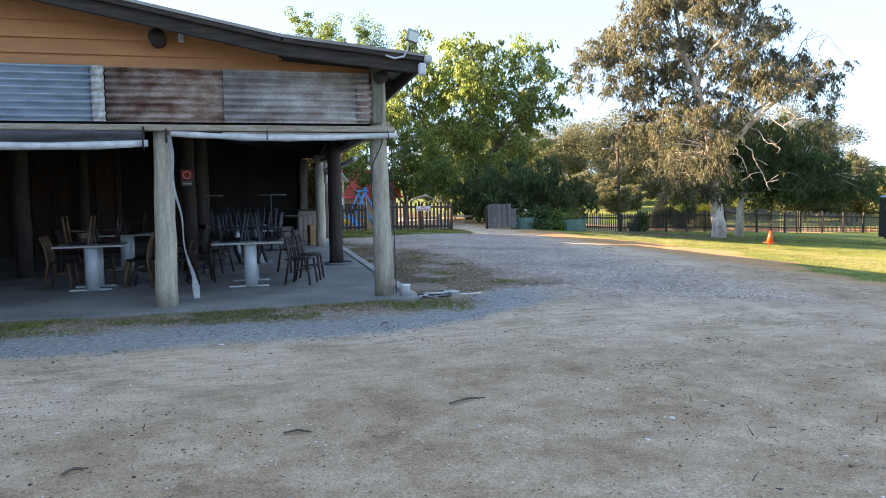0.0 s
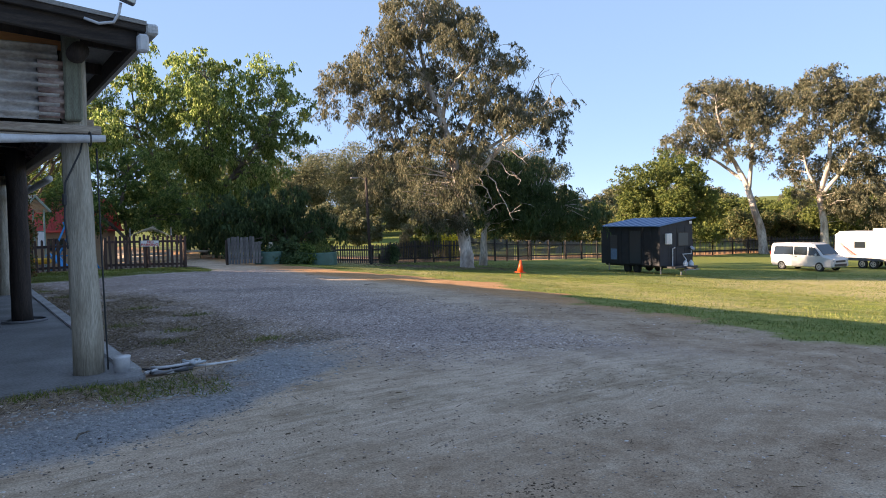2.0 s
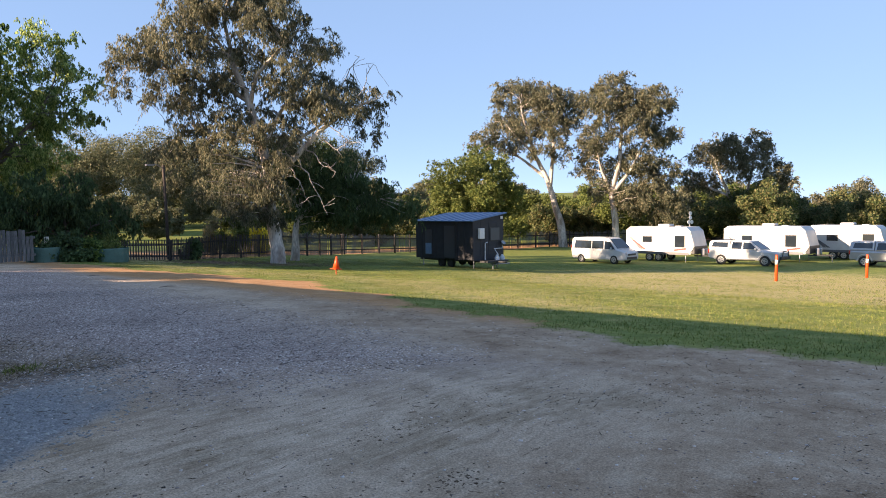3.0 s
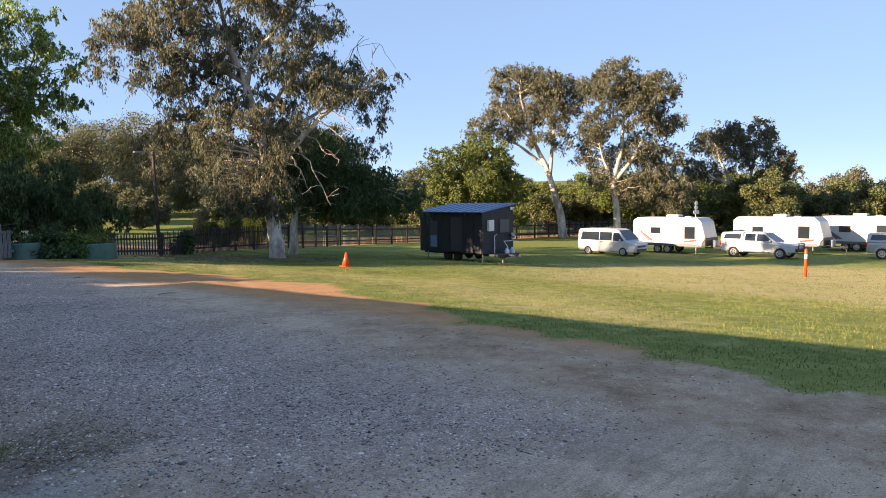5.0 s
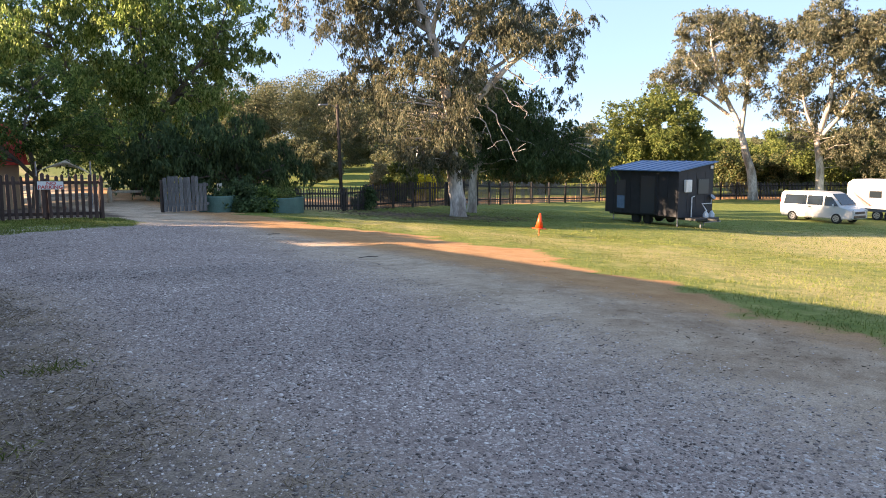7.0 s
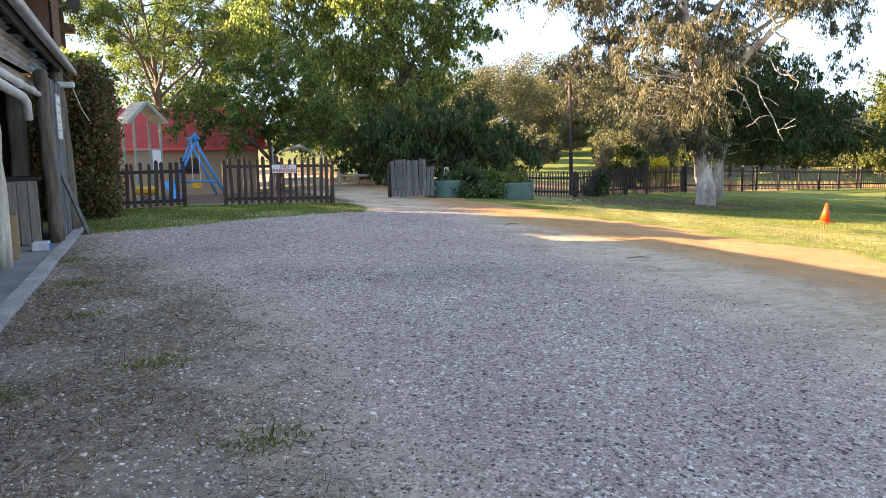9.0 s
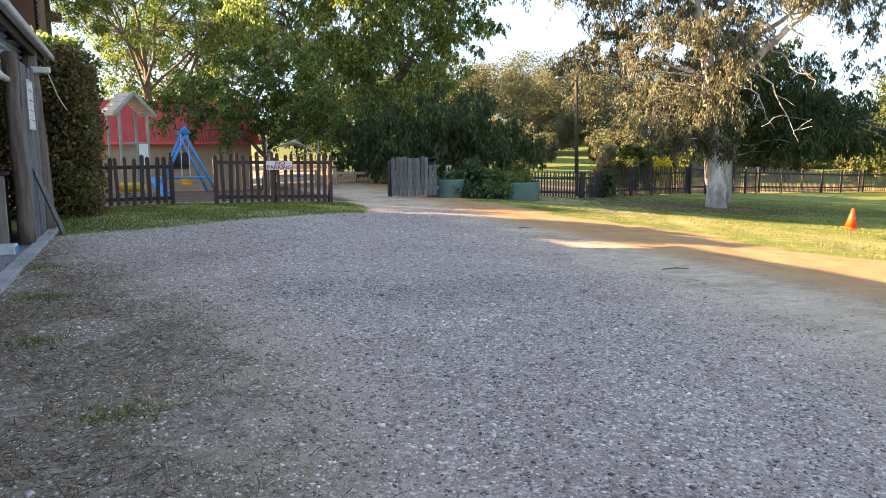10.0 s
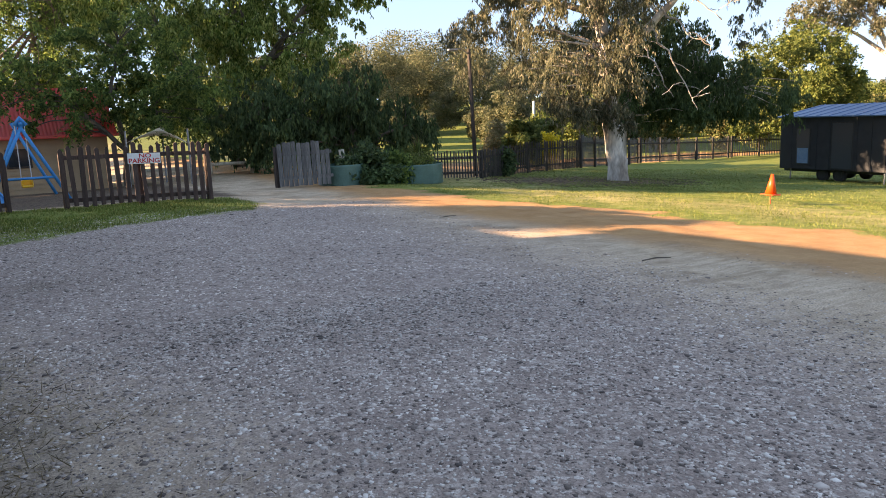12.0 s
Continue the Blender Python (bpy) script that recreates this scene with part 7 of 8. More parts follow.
tube(bm, [(-7 + i * 0.585, 10.4, 2.13 + 0.012 * i + 0.012 * math.sin(i * 1.3)) for i in range(11)], [0.045, 0.055, 0.042, 0.058, 0.048, 0.06, 0.045, 0.056, 0.046, 0.055, 0.045], 12, wobble=0.2)
part("roll", bm, WHITE, bl3, smooth=True)
bm = bmesh.new()
tube(bm, [(-1.2, 10.4 + 0.085 * math.cos(a), 2.33 + 0.14 * math.sin(a)) for a in [i * math.pi / 6 for i in range(13)]], 0.012, 5, caps=False)
part("strap", bm, BLACKPL, bl3)
bm = bmesh.new()
tube(bm, [(-0.92, 10.45 + 0.06 * math.cos(a), 2.36 + 0.09 * math.sin(a)) for a in [i * math.pi / 6 for i in range(13)]], 0.012, 5, caps=False)
part("strap", bm, BLACKPL, bl3)
tape = thing("blind_strap", "long white vinyl strap hanging from the post", "strap", pose(0, 0, 0))
bm = bmesh.new()
rows = []
for i in range(26):
    f = i / 25
    x = -0.885 + 0.06 * f + 0.22 * f ** 1.6 + 0.02 * math.sin(f * 16)
    z = 2.36 - 2.22 * f
    w = 0.02 + 0.008 * math.sin(f * 9) + (0.02 if f > 0.9 else 0)
    tw_ = math.sin(f * 7) * 0.9
    rows.append([bm.verts.new((x - w * math.cos(tw_), 10.44 - w * math.sin(tw_), z)), bm.verts.new((x + w * math.cos(tw_), 10.44 + w * math.sin(tw_), z))])
for a, b in zip(rows, rows[1:]):
    bm.faces.new((a[0], a[1], b[1], b[0]))
bmesh.ops.solidify(bm, geom=bm.faces[:], thickness=0.006)
part("tape", bm, WHITE, tape, smooth=True)

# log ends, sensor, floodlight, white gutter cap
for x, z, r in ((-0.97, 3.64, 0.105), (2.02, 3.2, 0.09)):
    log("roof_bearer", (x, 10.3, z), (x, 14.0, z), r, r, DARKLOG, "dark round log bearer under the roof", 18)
sn = thing("sensor_light", "small white sensor lamp under the eave", "lamp", pose(-0.68, 10.45, 3.66))
bm = bmesh.new()
box(bm, (0, 0, 0), (0.07, 0.07, 0.12), bevel=0.01)
part("case", bm, WHITE, sn)
fl = thing("floodlight", "white floodlight on a conduit at the roof corner", "floodlight", pose(2.31, 9.98, 3.45))
bm = bmesh.new()
tube(bm, [(-0.3, -0.02, -0.02), (-0.18, -0.05, -0.06), (-0.05, -0.05, -0.03), (0.0, -0.04, 0.06), (0.02, -0.04, 0.16)], 0.014, 8)
part("conduit", bm, WHITE, fl, smooth=True)
bm = bmesh.new()
box(bm, (0.07, -0.08, 0.24), (0.17, 0.07, 0.2), (-25, 18, 0), bevel=0.015)
head = part("lamp_case", bm, STEEL, fl)
bm = bmesh.new()
box(bm, (0.075, -0.118, 0.23), (0.13, 0.01, 0.16), (-25, 18, 0))
part("lens", bm, mat("pale_lens", (0.62, 0.60, 0.50), (0.55, 0.53, 0.44), 9, 0.15, bump=0.0, fine=0.05), head)
bm = bmesh.new()
box(bm, (2.51, 9.93, 3.25), (0.1, 0.1, 0.17), bevel=0.02)
tagged(part("gutter_cap", bm, WHITE), "white plastic gutter outlet at the roof corner", "gutter", kind="structure")
# warning plaque on the inner post
pl = thing("warning_plaque", "red and black warning plaque on a dark post", "sign", pose(-1.05, 15.72, 1.92))
bm = bmesh.new()
box(bm, (0, 0, 0), (0.26, 0.012, 0.36), bevel=0.004)
part("plate", bm, BLACKPL, pl)
bm = bmesh.new()
box(bm, (0, -0.01, 0.06), (0.22, 0.006, 0.2))
part("red_field", bm, SIGNRED, pl)
bm = bmesh.new()
tube(bm, [(0.07 * math.cos(a), -0.016, 0.06 + 0.07 * math.sin(a)) for a in [i * math.pi / 8 for i in range(17)]], 0.008, 5, caps=False)
for k in range(3):
    box(bm, (0, -0.012, -0.08 - k * 0.03), (0.18, 0.004, 0.012))
part("marks", bm, SIGNWHITE, pl)
# cable down the corner post
cb = thing("power_cable", "black cable hanging down the corner post", "cable", pose(0, 0, 0))
bm = bmesh.new()
tube(bm, [(2.08, 10.5, 2.5), (2.02, 10.49, 2.25), (1.88, 10.5, 1.95), (1.86, 10.49, 1.6), (1.88, 10.5, 1.3)], 0.01, 6)
box(bm, (1.865, 10.49, 1.78), (0.04, 0.04, 0.12), bevel=0.01)
tube(bm, [(2.19, 10.6, 2.3), (2.2, 10.6, 1.2), (2.215, 10.58, 0.05)], 0.009, 6)
part("wire", bm, BLACKPL, cb)
# bucket and hoses at the corner
bk = thing("plastic_tub", "small white plastic tub by the corner post", "tub", pose(2.33, 10.5, 0.02))
bm = bmesh.new()
tube(bm, [(0, 0, 0), (0, 0, 0.15), (0, 0, 0.165)], [0.07, 0.085, 0.09], 16)
part("tub_body", bm, WHITE, bk, smooth=True)
hz = thing("tangled_hose", "tangle of grey hose and rope on the ground", "hose", pose(2.85, 10.3, 0.0))
rngh = random.Random(7)
for k in range(5):
    bm = bmesh.new()
    pts = [(rngh.uniform(-0.35, 0.35), rngh.uniform(-0.18, 0.22), 0.015 + 0.02 * k * rngh.random()) for _ in range(5)]
    curve = []
    for a, b in zip(pts, pts[1:]):
        for j in range(5):
            curve.append(Vector(a).lerp(Vector(b), j / 5) + Vector((0.04 * math.sin(j * 1.3), 0.04 * math.cos(j * 1.1), 0)))
    tube(bm, curve, 0.014, 6)
    part("hose_loop", bm, [WHITE, BLACKPL, CANVAS, WHITE, LEGSTEEL][k], hz, smooth=True)
bm = bmesh.new()
tube(bm, [(0.1, 0.05, 0.015), (0.35, 0.0, 0.02), (0.62, 0.06, 0.015)], [0.02, 0.025, 0.018], 8, squash=0.5)
part("flat_hose", bm, WHITE, hz, smooth=True)
ch = thing("coiled_hose", "grey hose ring lying round the dark post", "hose", pose(1.98, 16.0, F))
bm = bmesh.new()
tube(bm, [((0.33 + 0.02 * i / 30) * math.cos(i / 30 * 5.5 + 2.6), (0.33 + 0.02 * i / 30) * math.sin(i / 30 * 5.5 + 2.6), 0.02) for i in range(31)] + [(-0.45, -0.4, 0.02), (-0.52, -0.62, 0.02), (-0.35, -0.66, 0.02)], 0.022, 8)
part("hose", bm, CANVAS, ch, smooth=True)

# end bay of the shed side: boards, pipes, crate, plank, counter
OLDLOG = mat("old_brown_log", (0.20, 0.155, 0.115), (0.10, 0.075, 0.055), 3, 0.9, bump=0.6, bscale=22, stretch=(6, 6, 0.6))
end = thing("end_boarding", "weathered grey boards at the shed's end bay", "wall cladding", pose(0, 0, 0), kind="structure")
rnge = random.Random(3)
for i in range(7):
    y = 24.45 + i * 0.225
    bm = bmesh.new()
    box(bm, (side_x(y) + 0.42, y, 1.3), (0.03, 0.215, 2.58 + rnge.uniform(-0.04, 0.04)), (0, rnge.uniform(-0.6, 0.6), 0), bevel=0.005)
    part("board", bm, GREYPALE, end)
log("post_6", (side_x(24.2) + 0.36, 24.2, 0.02), (side_x(24.2) + 0.32, 24.25, 2.7), 0.115, 0.1, OLDLOG, "split grey log post by the end bay")
log("post_7", (side_x(26.0) + 0.4, 26.05, 0.0), (side_x(26.0) + 0.36, 26.0, 3.0), 0.17, 0.12, OLDLOG, "old grey tree-trunk post at the shed end")
bm = bmesh.new()
box(bm, (side_x(22.5) + 0.02, 18.4, 2.55), (0.1, 15.3, 0.12), (0, 0, -0.86), bevel=0.01)
tagged(part("beam_east", bm, BEAM), "rough timber beam along the open side", "beam", kind="structure")
pv = thing("pvc_pipe", "white plastic pipes with elbows along the beam", "pipe", pose(0, 0, 0))
bm = bmesh.new()
x = side_x(22) + 0.27
tube(bm, [(x, 16.5, 2.34), (x, 20.5, 2.25), (x + 0.01, 22.6, 2.2), (x + 0.02, 22.9, 2.14), (x + 0.02, 22.95, 1.9)], 0.06, 12)
part("pipe_run", bm, PVC, pv, smooth=True)
bm = bmesh.new()
tube(bm, [(x + 0.05, 19.6, 2.36), (x + 0.05, 22.0, 2.34), (x + 0.05, 24.9, 2.32)], 0.045, 12)
part("pipe_run", bm, PVC, pv, smooth=True)
bm = bmesh.new()
for y in (22.0, 23.3, 24.4):
    tube(bm, [(x + 0.05, y, 2.335), (x + 0.05, y + 0.1, 2.335)], 0.06, 12)
part("coupling", bm, PVC, pv, smooth=True)
ct = thing("timber_counter", "slatted timber counter inside the side opening", "counter", pose(1.8, 24.0, F))
for i in range(5):
    bm = bmesh.new()
    box(bm, (0.0 + i * 0.145, -0.02, 0.5), (0.135, 0.025, 0.98), bevel=0.005)
    part("slat", bm, mat("weathered_slat", (0.34, 0.28, 0.225), (0.24, 0.195, 0.155), 4, 0.85, bump=0.3, stretch=(5, 5, 0.6)), ct)
bm = bmesh.new()
box(bm, (0.3, 0.3, 1.02), (0.8, 0.7, 0.05), bevel=0.01)
part("countertop", bm, FASCIA, ct)
bm = bmesh.new()
for xx in (0.0, 0.58):
    box(bm, (xx, 0.3, 0.5), (0.06, 0.5, 0.96), bevel=0.005)
part("end_panel", bm, FASCIA, ct)
bx = thing("cardboard_box", "brown cardboard carton on the slab", "box", pose(2.12, 22.6, F, 0, 0, 8))
bm = bmesh.new()
box(bm, (0, 0, 0.3), (0.4, 0.4, 0.6), bevel=0.01)
part("carton", bm, CARD, bx)
bm = bmesh.new()
box(bm, (0, 0, 0.606), (0.38, 0.05, 0.008))
part("tape_strip", bm, TANWOOD, bx)
sh = thing("white_box", "small white box with blue side by the crate", "box", pose(2.5, 23.3, F))
bm = bmesh.new()
box(bm, (0, 0, 0.06), (0.22, 0.3, 0.12), bevel=0.01)
part("box_body", bm, WHITE, sh)
bm = bmesh.new()
box(bm, (0.113, 0, 0.06), (0.006, 0.26, 0.08))
part("blue_side", bm, BLUE, sh)
pk = thing("leaning_plank", "grey plank leaning against the end bay", "plank", pose(0, 0, 0))
a, b = Vector((side_x(25) + 0.75, 25.2, 0.0)), Vector((side_x(25) + 0.36, 24.7, 1.35))
bm = bmesh.new()
for off in (0, 0.1):
    tube(bm, [a + Vector((0, off, 0)), b + Vector((0, off, 0))], 0.035, 4)
part("plank_board", bm, GREYPALE, pk)
lw = thing("light_bracket", "white outdoor lamp on a bracket with cable", "lamp", pose(side_x(26) + 0.52, 25.9, 2.6))
bm = bmesh.new()
box(bm, (0, 0, 0), (0.3, 0.1, 0.1), bevel=0.02)
part("lamp_case", bm, PVC, lw)
bm = bmesh.new()
tube(bm, [(0.1, 0.2, -0.05), (0.2, 0.5, -0.4), (0.3, 0.7, -0.6)], 0.01, 5)
part("cable", bm, PVC, lw)
gb = thing("wire_panel", "white wire grid hung on the end boards", "grid", pose(side_x(25) + 0.48, 24.75, 2.0))
for i in range(5):
    bm = bmesh.new()
    tube(bm, [(0, -0.3 + i * 0.15, -0.35), (0, -0.3 + i * 0.15, 0.35)], 0.012, 4)
    part("wire", bm, PVC, gb)
for i in range(6):
    bm = bmesh.new()
    tube(bm, [(0.01, -0.3, -0.35 + i * 0.14), (0.01, 0.3, -0.35 + i * 0.14)], 0.012, 4)
    part("wire", bm, PVC, gb)

# tall timber and iron front beyond the creeper
FAR = Matrix.Translation(Vector((3.9, 11.8, 1.5)) * -1.1) @ Matrix.Scale(2.1, 4)     # stands well behind the play yard
up = thing("iron_tower", "corrugated iron end wall with timber brackets", "wall", FAR, kind="structure")
bm = bmesh.new()
corrugated(bm, 1.6, 3.6)
part("iron_sheet", bm, GREY, up, smooth=True, m=pose(2.42, 30.2, 3.0, 0, 0, 90))
bm = bmesh.new()
box(bm, (1.9, 31.0, 3.2), (0.9, 1.55, 6.6))
part("tower_wall", bm, BROWNWALL, up)
for y in (30.3, 31.75):
    bm = bmesh.new()
    box(bm, (2.48, y, 4.6), (0.12, 0.12, 4.0), bevel=0.01)
    part("post", bm, TANWOOD, up)
for z in (4.3, 4.8, 5.4):
    bm = bmesh.new()
    box(bm, (2.6, 31.8, z), (0.34, 0.3, 0.2), bevel=0.02)
    part("bracket", bm, TANWOOD, up)
rb = thing("red_awning", "red awning over the roof end", "awning", FAR @ pose(2.0, 29.6, 4.95))
bm = bmesh.new()
box(bm, (0, 0, 0), (0.5, 1.0, 0.45), (0, 12, 0), bevel=0.03)
part("canvas", bm, RED, rb)
bm = bmesh.new()
box(bm, (-0.1, 0.35, -1.0), (0.1, 0.1, 2.2), bevel=0.01)
part("support", bm, TANWOOD, rb)
ds = thing("satellite_dish", "dark satellite dish on the iron end wall", "satellite dish", FAR @ pose(2.75, 30.7, 4.75, 0, 0, -30))
bm = bmesh.new()
tube(bm, [(0.10, 0, 0), (0.06, 0, 0), (0.0, 0, 0)], [0.26, 0.2, 0.04], 18)
part("dish", bm, BLACKPL, ds)
bm = bmesh.new()
tube(bm, [(0, 0, 0), (-0.3, 0, -0.1)], 0.02, 6)
part("arm", bm, STEEL, ds)
# ---- loose cover: gravel chips, grass, litter ----
CHIP = leaf_mat("gravel_chip", [(0.09, 0.07, 0.064), (0.22, 0.17, 0.148), (0.32, 0.252, 0.22), (0.45, 0.365, 0.322), (0.60, 0.51, 0.46), (0.78, 0.70, 0.64)], 0.85, 0.0)
BLADE = leaf_mat("grass_blade", [(0.07, 0.10, 0.016), (0.12, 0.165, 0.028), (0.19, 0.21, 0.045), (0.34, 0.30, 0.11)], 0.6, 0.3)
STRAW = leaf_mat("dry_straw", [(0.07, 0.05, 0.03), (0.17, 0.125, 0.07), (0.34, 0.25, 0.15), (0.56, 0.45, 0.32)], 0.7, 0.2)
LITTER = leaf_mat("leaf_litter", [(0.05, 0.035, 0.025), (0.12, 0.08, 0.05), (0.22, 0.15, 0.09)], 0.8, 0.1)


def mask_at(key, x, y):
    return zone_masks(x, y)[key]


def scatter(rng, n, x0, x1, y0, y1, weight):
    """n chance places in the box, kept by weight(x, y) from 0 to 1."""
    out = []
    total = 0
    while total < n:
        x, y = rng.uniform(x0, x1, n), rng.uniform(y0, y1, n)
        keep = rng.random(n) < weight(x, y)
        out.append(np.stack([x[keep], y[keep]], -1))
        total += keep.sum()
        if len(out) > 40:
            break
    return np.vstack(out)[:n]


def chips(name, label, xy, size, material, seed):
    """Flat broken stones: a tilted four-sided top over four sides each."""
    rng = np.random.default_rng(seed)
    n = len(xy)
    z = surf(xy[:, 0], xy[:, 1])
    s = size * rng.lognormal(0, 0.4, n)
    a = rng.uniform(0, 2 * np.pi, n)
    vs = []
    for k in range(4):
        ang = a + k * np.pi / 2 + rng.uniform(-0.4, 0.4, n)
        r = s * rng.uniform(0.7, 1.25, n)
        px, py = xy[:, 0] + np.cos(ang) * r, xy[:, 1] + np.sin(ang) * r
        vs.append(np.stack([px, py, z + s * rng.uniform(0.05, 0.22, n) + 0.002], -1))
        vs.append(np.stack([xy[:, 0] + np.cos(ang) * r * 1.1, xy[:, 1] + np.sin(ang) * r * 1.1, z - 0.012], -1))
    v = np.stack(vs, 1)
    base = (np.arange(n) * 8)[:, None]
    q = [base + np.array([[0, 2, 4, 6]])]
    for k in range(4):
        q.append(base + np.array([[2 * k, 2 * k + 1, (2 * k + 3) % 8, (2 * k + 2) % 8]]))
    q = np.stack(q, 1).reshape(-1, 4)
    return tagged(new(name, np_mesh(name, v.reshape(-1, 3), q, material)), label, "gravel", kind="stuff")


def blades(name, label, xy, height, width, material, seed, lie=0.4):
    rng = np.random.default_rng(seed)
    n = len(xy)
    p = np.stack([xy[:, 0], xy[:, 1], surf(xy[:, 0], xy[:, 1]) - 0.006], -1)
    d = rng.normal(size=(n, 3)) * np.array([1, 1, 0]) * lie + np.array([0, 0, 1.0])
    d = unit(d) * (height * rng.lognormal(0, 0.35, n))[:, None]
    s = unit(np.cross(d, rng.normal(size=(n, 3)))) * width
    v = np.stack([p - s, p + s, p + d * 0.6 + s * 0.7, p + d], 1).reshape(-1, 3)
    q = np.arange(n * 4).reshape(-1, 4)
    return tagged(new(name, np_mesh(name, v, q, material)), label, "grass", kind="stuff")


rng = np.random.default_rng(77)
gw = lambda x, y: np.clip((mask_at("gravel", x, y) - 0.25) * 1.6, 0, 1)
chips("gravel", "grey-mauve crushed gravel on the drive", scatter(rng, 60000, 2.3, 10.5, 8.5, 20, gw), 0.007, CHIP, 1)
chips("gravel", "grey-mauve crushed gravel towards the gate", scatter(rng, 26000, 2.3, 11.5, 19, 28.5, gw), 0.0085, CHIP, 2)
chips("gravel", "loose gravel chips strewn through the dry strip", scatter(rng, 19000, 2.5, 6.5, 10.4, 25, lambda x, y: np.clip((mask_at("straw", x, y) - 0.2) * 2, 0, 1)), 0.007, CHIP, 14)
blades("dry_grass", "flattened pale straw and leaf bits on the strip", scatter(rng, 9000, 2.5, 6.5, 10.4, 25, lambda x, y: np.clip((mask_at("straw", x, y) - 0.2) * 2, 0, 1)), 0.05, 0.0035, STRAW, 17, 12.0)
chips("pebbles", "scattered stones on the sandy yard", scatter(rng, 9000, -4, 12, 1.5, 20, lambda x, y: np.clip(1 - 2 * mask_at("grass", x, y), 0, 1) * (1 - ((x < 2.6) & (y > 10.1)))), 0.007, CHIP, 3)
chips("blue_gravel", "dark bluish gravel along the slab front", scatter(rng, 9000, -5, 6.5, 7.6, 12.5, lambda x, y: mask_at("blue", x, y) * (1 - ((x < 2.6) & (y > 10.1)))), 0.010, leaf_mat("blue_chip", [(0.19, 0.185, 0.18), (0.28, 0.275, 0.265), (0.38, 0.37, 0.35)], 0.85, 0.0), 4)
lawn = lambda x, y: np.clip((mask_at("grass", x, y) - 0.42) * 4, 0, 1) * (0.35 + 0.65 * (np.sin(x * 2.1 + np.sin(y * 1.7)) * np.sin(y * 1.9 + x * 0.4) > -0.3))
blades("lawn_grass", "short green lawn grass beside the drive", scatter(rng, 90000, 9.5, 24, 5, 33, lawn), 0.032, 0.006, BLADE, 5)
blades("lawn_grass", "mown grass further down the paddock", scatter(rng, 70000, 22, 50, 6, 42, lawn), 0.04, 0.011, BLADE, 6)
blades("verge_grass", "green grass strip by the picket fence", scatter(rng, 26000, 2.3, 9.5, 24.4, 31, lawn), 0.04, 0.006, BLADE, 7)
sw_ = lambda x, y: np.clip((mask_at("straw", x, y) - 0.3) * 2, 0, 1) * (np.sin(x * 3.1 + y) * np.sin(y * 2.3 - x) > -0.45)
out = lambda x, y: 1.0 - ((x < 2.62) & (y > 10.14) & (y < 26.4))
blades("dry_grass", "thin dry grass and straw beside the slab", scatter(rng, 70000, -5, 6.4, 9.4, 25, lambda x, y: sw_(x, y) * out(x, y)), 0.06, 0.003, STRAW, 8, 4.0)
blades("verge_grass", "patchy green grass along the slab front", scatter(rng, 8000, -6, 3.0, 8.9, 10.12, lambda x, y: np.clip((mask_at("straw", x, y) - 0.3) * 2, 0, 1) * (np.sin(x * 2.3 + 1.5 * y) + 0.6 * np.sin(x * 5.1 - y * 3) > 0.1)), 0.045, 0.005, BLADE, 16, 1.2)
blades("weed_tufts", "small green weeds in the dry strip", np.vstack([rng.normal(0, 0.09, (200, 2)) * [1.6, 1] + c for c in ((3.25, 12.2), (3.7, 13.3), (3.1, 14.3), (4.3, 11.5), (2.9, 16.2), (3.9, 16.6), (3.3, 18.4), (-0.5, 9.95), (0.9, 10.0), (-2.2, 9.9), (1.8, 10.0), (-1.4, 9.5), (0.2, 9.8), (-3.0, 9.4), (1.4, 9.9), (-3.6, 9.8), (2.1, 9.7), (-0.9, 9.3), (-2.6, 9.6), (4.4, 14.9), (3.2, 20.2), (2.95, 22.0))]), 0.05, 0.005, BLADE, 9, 0.9)
chips("leaf_litter", "brown leaf litter under the gum tree", scatter(rng, 5000, 17, 30, 29, 38, lambda x, y: mask_at("litter", x, y)), 0.03, LITTER, 10)
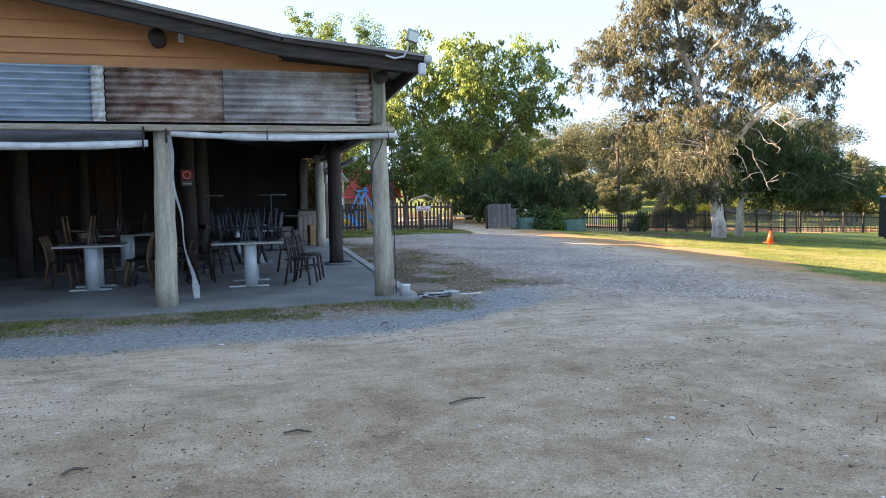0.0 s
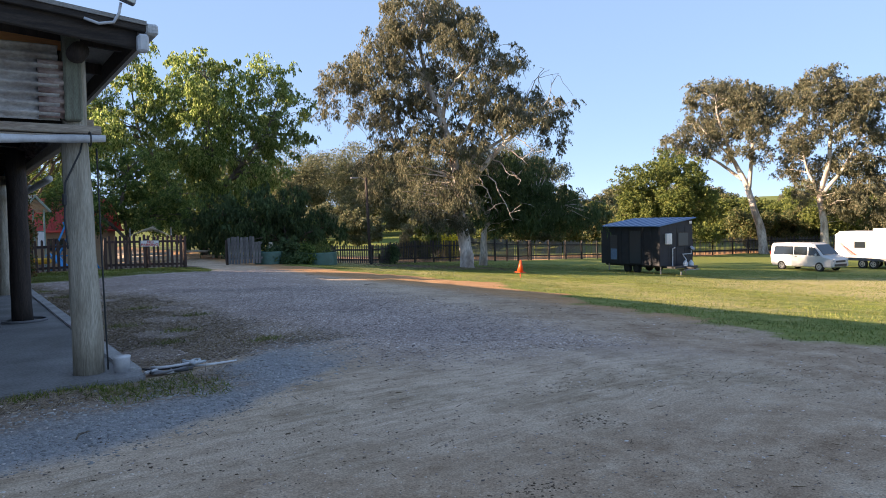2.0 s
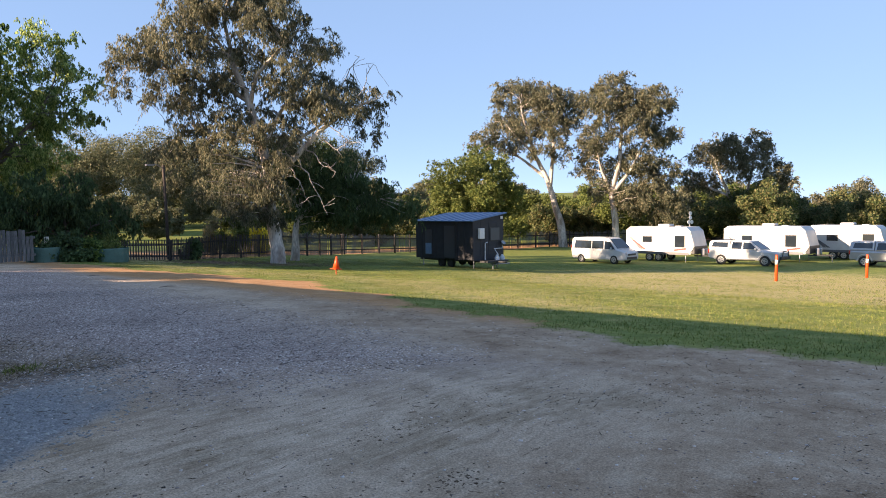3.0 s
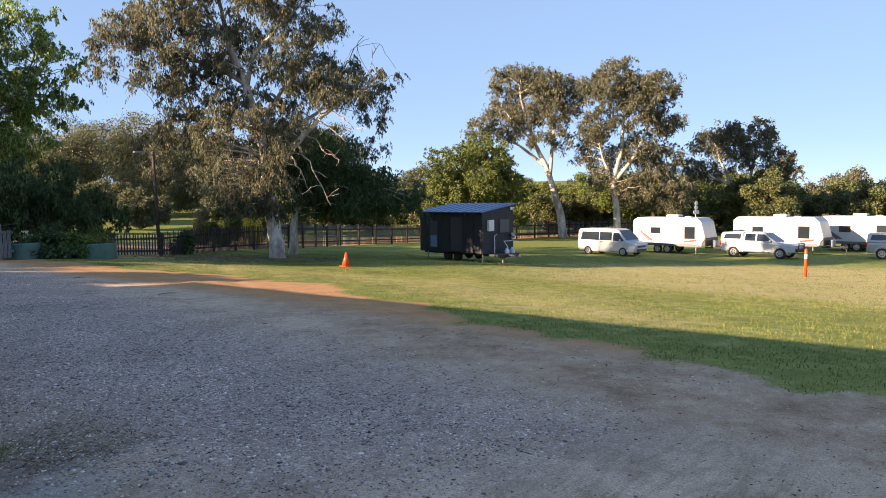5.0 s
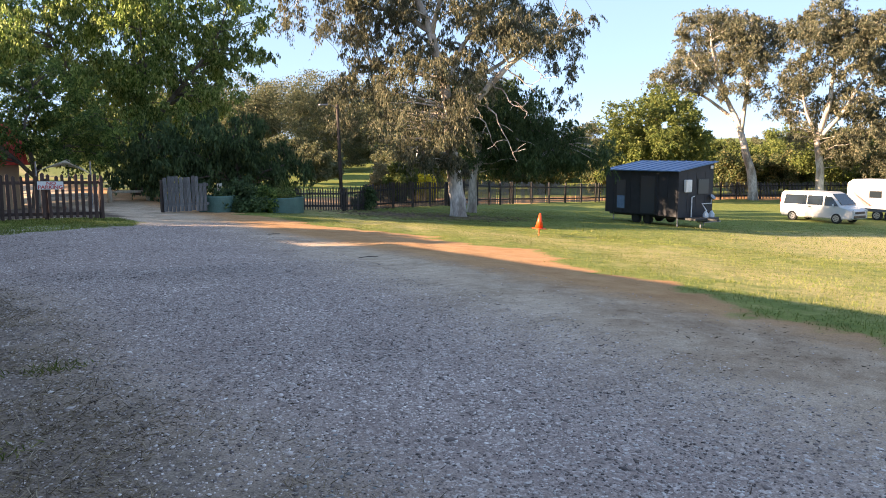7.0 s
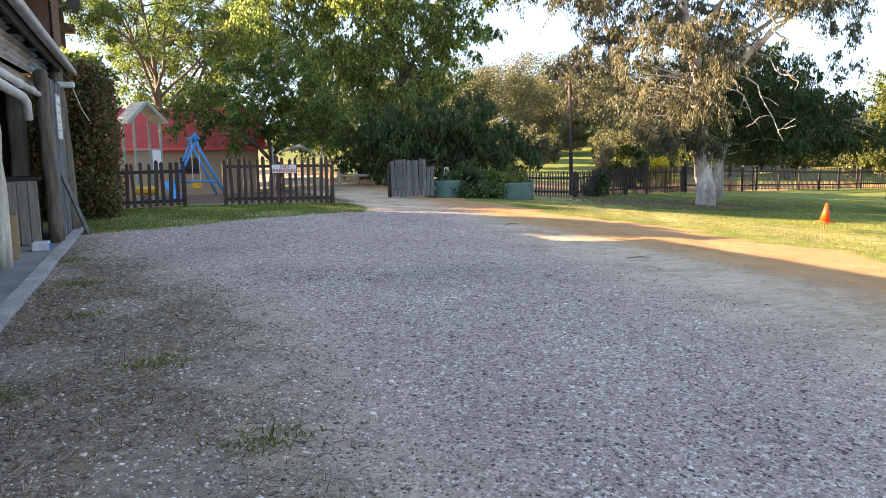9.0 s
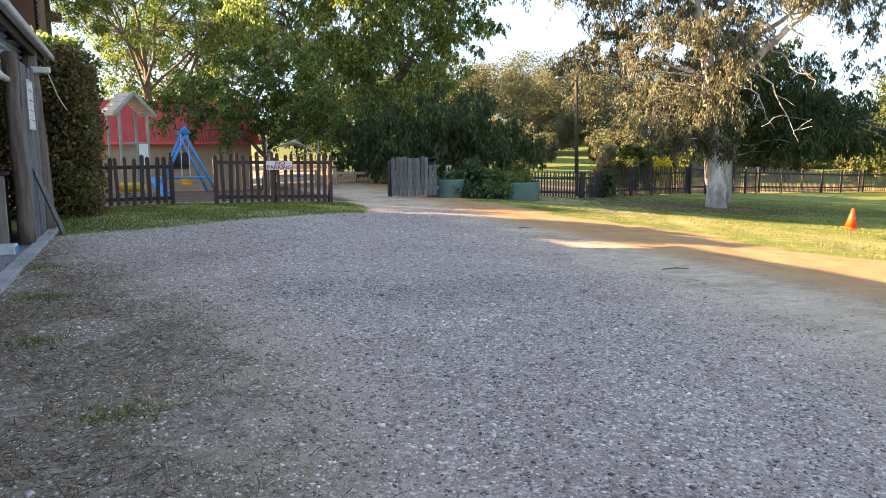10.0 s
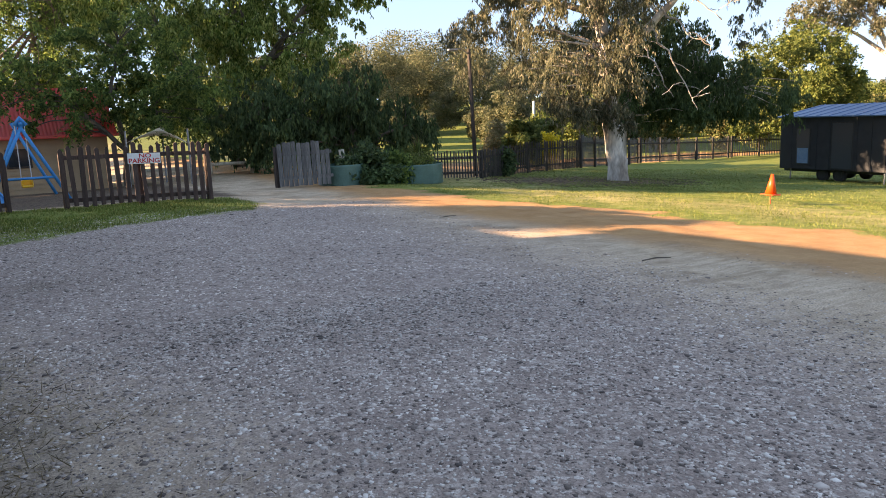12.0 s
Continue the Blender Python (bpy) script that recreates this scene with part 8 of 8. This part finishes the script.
chips("leaf_litter", "dark leaf scraps and clods on the yard", scatter(rng, 2600, -4, 11, 1.5, 14, lambda x, y: (np.sin(x * 0.9 + 1.2 * y) * np.sin(y * 0.8 - x * 0.5) > 0.25) * out(x, y)), 0.006, LITTER, 11)
clods = np.vstack([rng.normal(0, 1, (90, 2)) * r + c for c, r in (((3.4, 5.5), (0.16, 0.07)), ((5.2, 7.2), (0.3, 0.1)), ((4.7, 6.3), (0.12, 0.06)), ((4.4, 13.2), (0.25, 0.2)), ((6.6, 9.0), (0.2, 0.08)))])
chips("pebbles", "fine grit on the bare yard", scatter(rng, 16000, -4, 9, 1.2, 8.5, lambda x, y: 0.3 + 0.7 * (np.sin(x * 1.1 + 0.7 * y) * np.sin(y * 1.3) > -0.2)), 0.0045, leaf_mat("yard_grit", [(0.13, 0.085, 0.055), (0.36, 0.265, 0.185), (0.52, 0.41, 0.31), (0.68, 0.58, 0.47)], 0.9, 0.0), 18)
chips("soil_clods", "dark clods and scraped soil on the yard", clods, 0.0055, leaf_mat("dry_soil", [(0.10, 0.065, 0.04), (0.17, 0.115, 0.075), (0.26, 0.185, 0.125)], 0.9, 0.0), 15)
# a few sticks
for k, (x, y, yaw, ln) in enumerate(((1.6, 4.95, 14, 0.3), (-0.9, 4.3, 30, 0.14), (0.35, 4.6, -8, 0.18), (10.7, 20.0, -12, 0.38), (1.6, 8.3, 60, 0.2), (11.2, 25.0, 10, 0.4))):
    bm = bmesh.new()
    tube(bm, [(-ln / 2, 0, 0.012), (0, 0.02, 0.02), (ln / 2, -0.01, 0.012)], [0.007, 0.009, 0.005], 6)
    t = thing("stick", "short dry brown stick lying on the ground", "stick", pose(x, y, lz(x, y), 0, 0, yaw))
    part("twig", bm, BARK_DARK, t)
blades("yard_debris", "bark shreds and straw bits on the yard", scatter(rng, 7000, -5, 12, 0.5, 16, lambda x, y: (0.25 + 0.75 * (np.sin(x * 0.7 + 1.1 * y) * np.sin(y * 0.9 - x * 0.4) > 0.1)) * out(x, y)), 0.055, 0.005, LITTER, 12, 9.0)
blades("yard_debris", "pale straw bits on the drive", scatter(rng, 3500, 1, 10, 4, 24, lambda x, y: out(x, y)), 0.04, 0.003, STRAW, 13, 9.0)
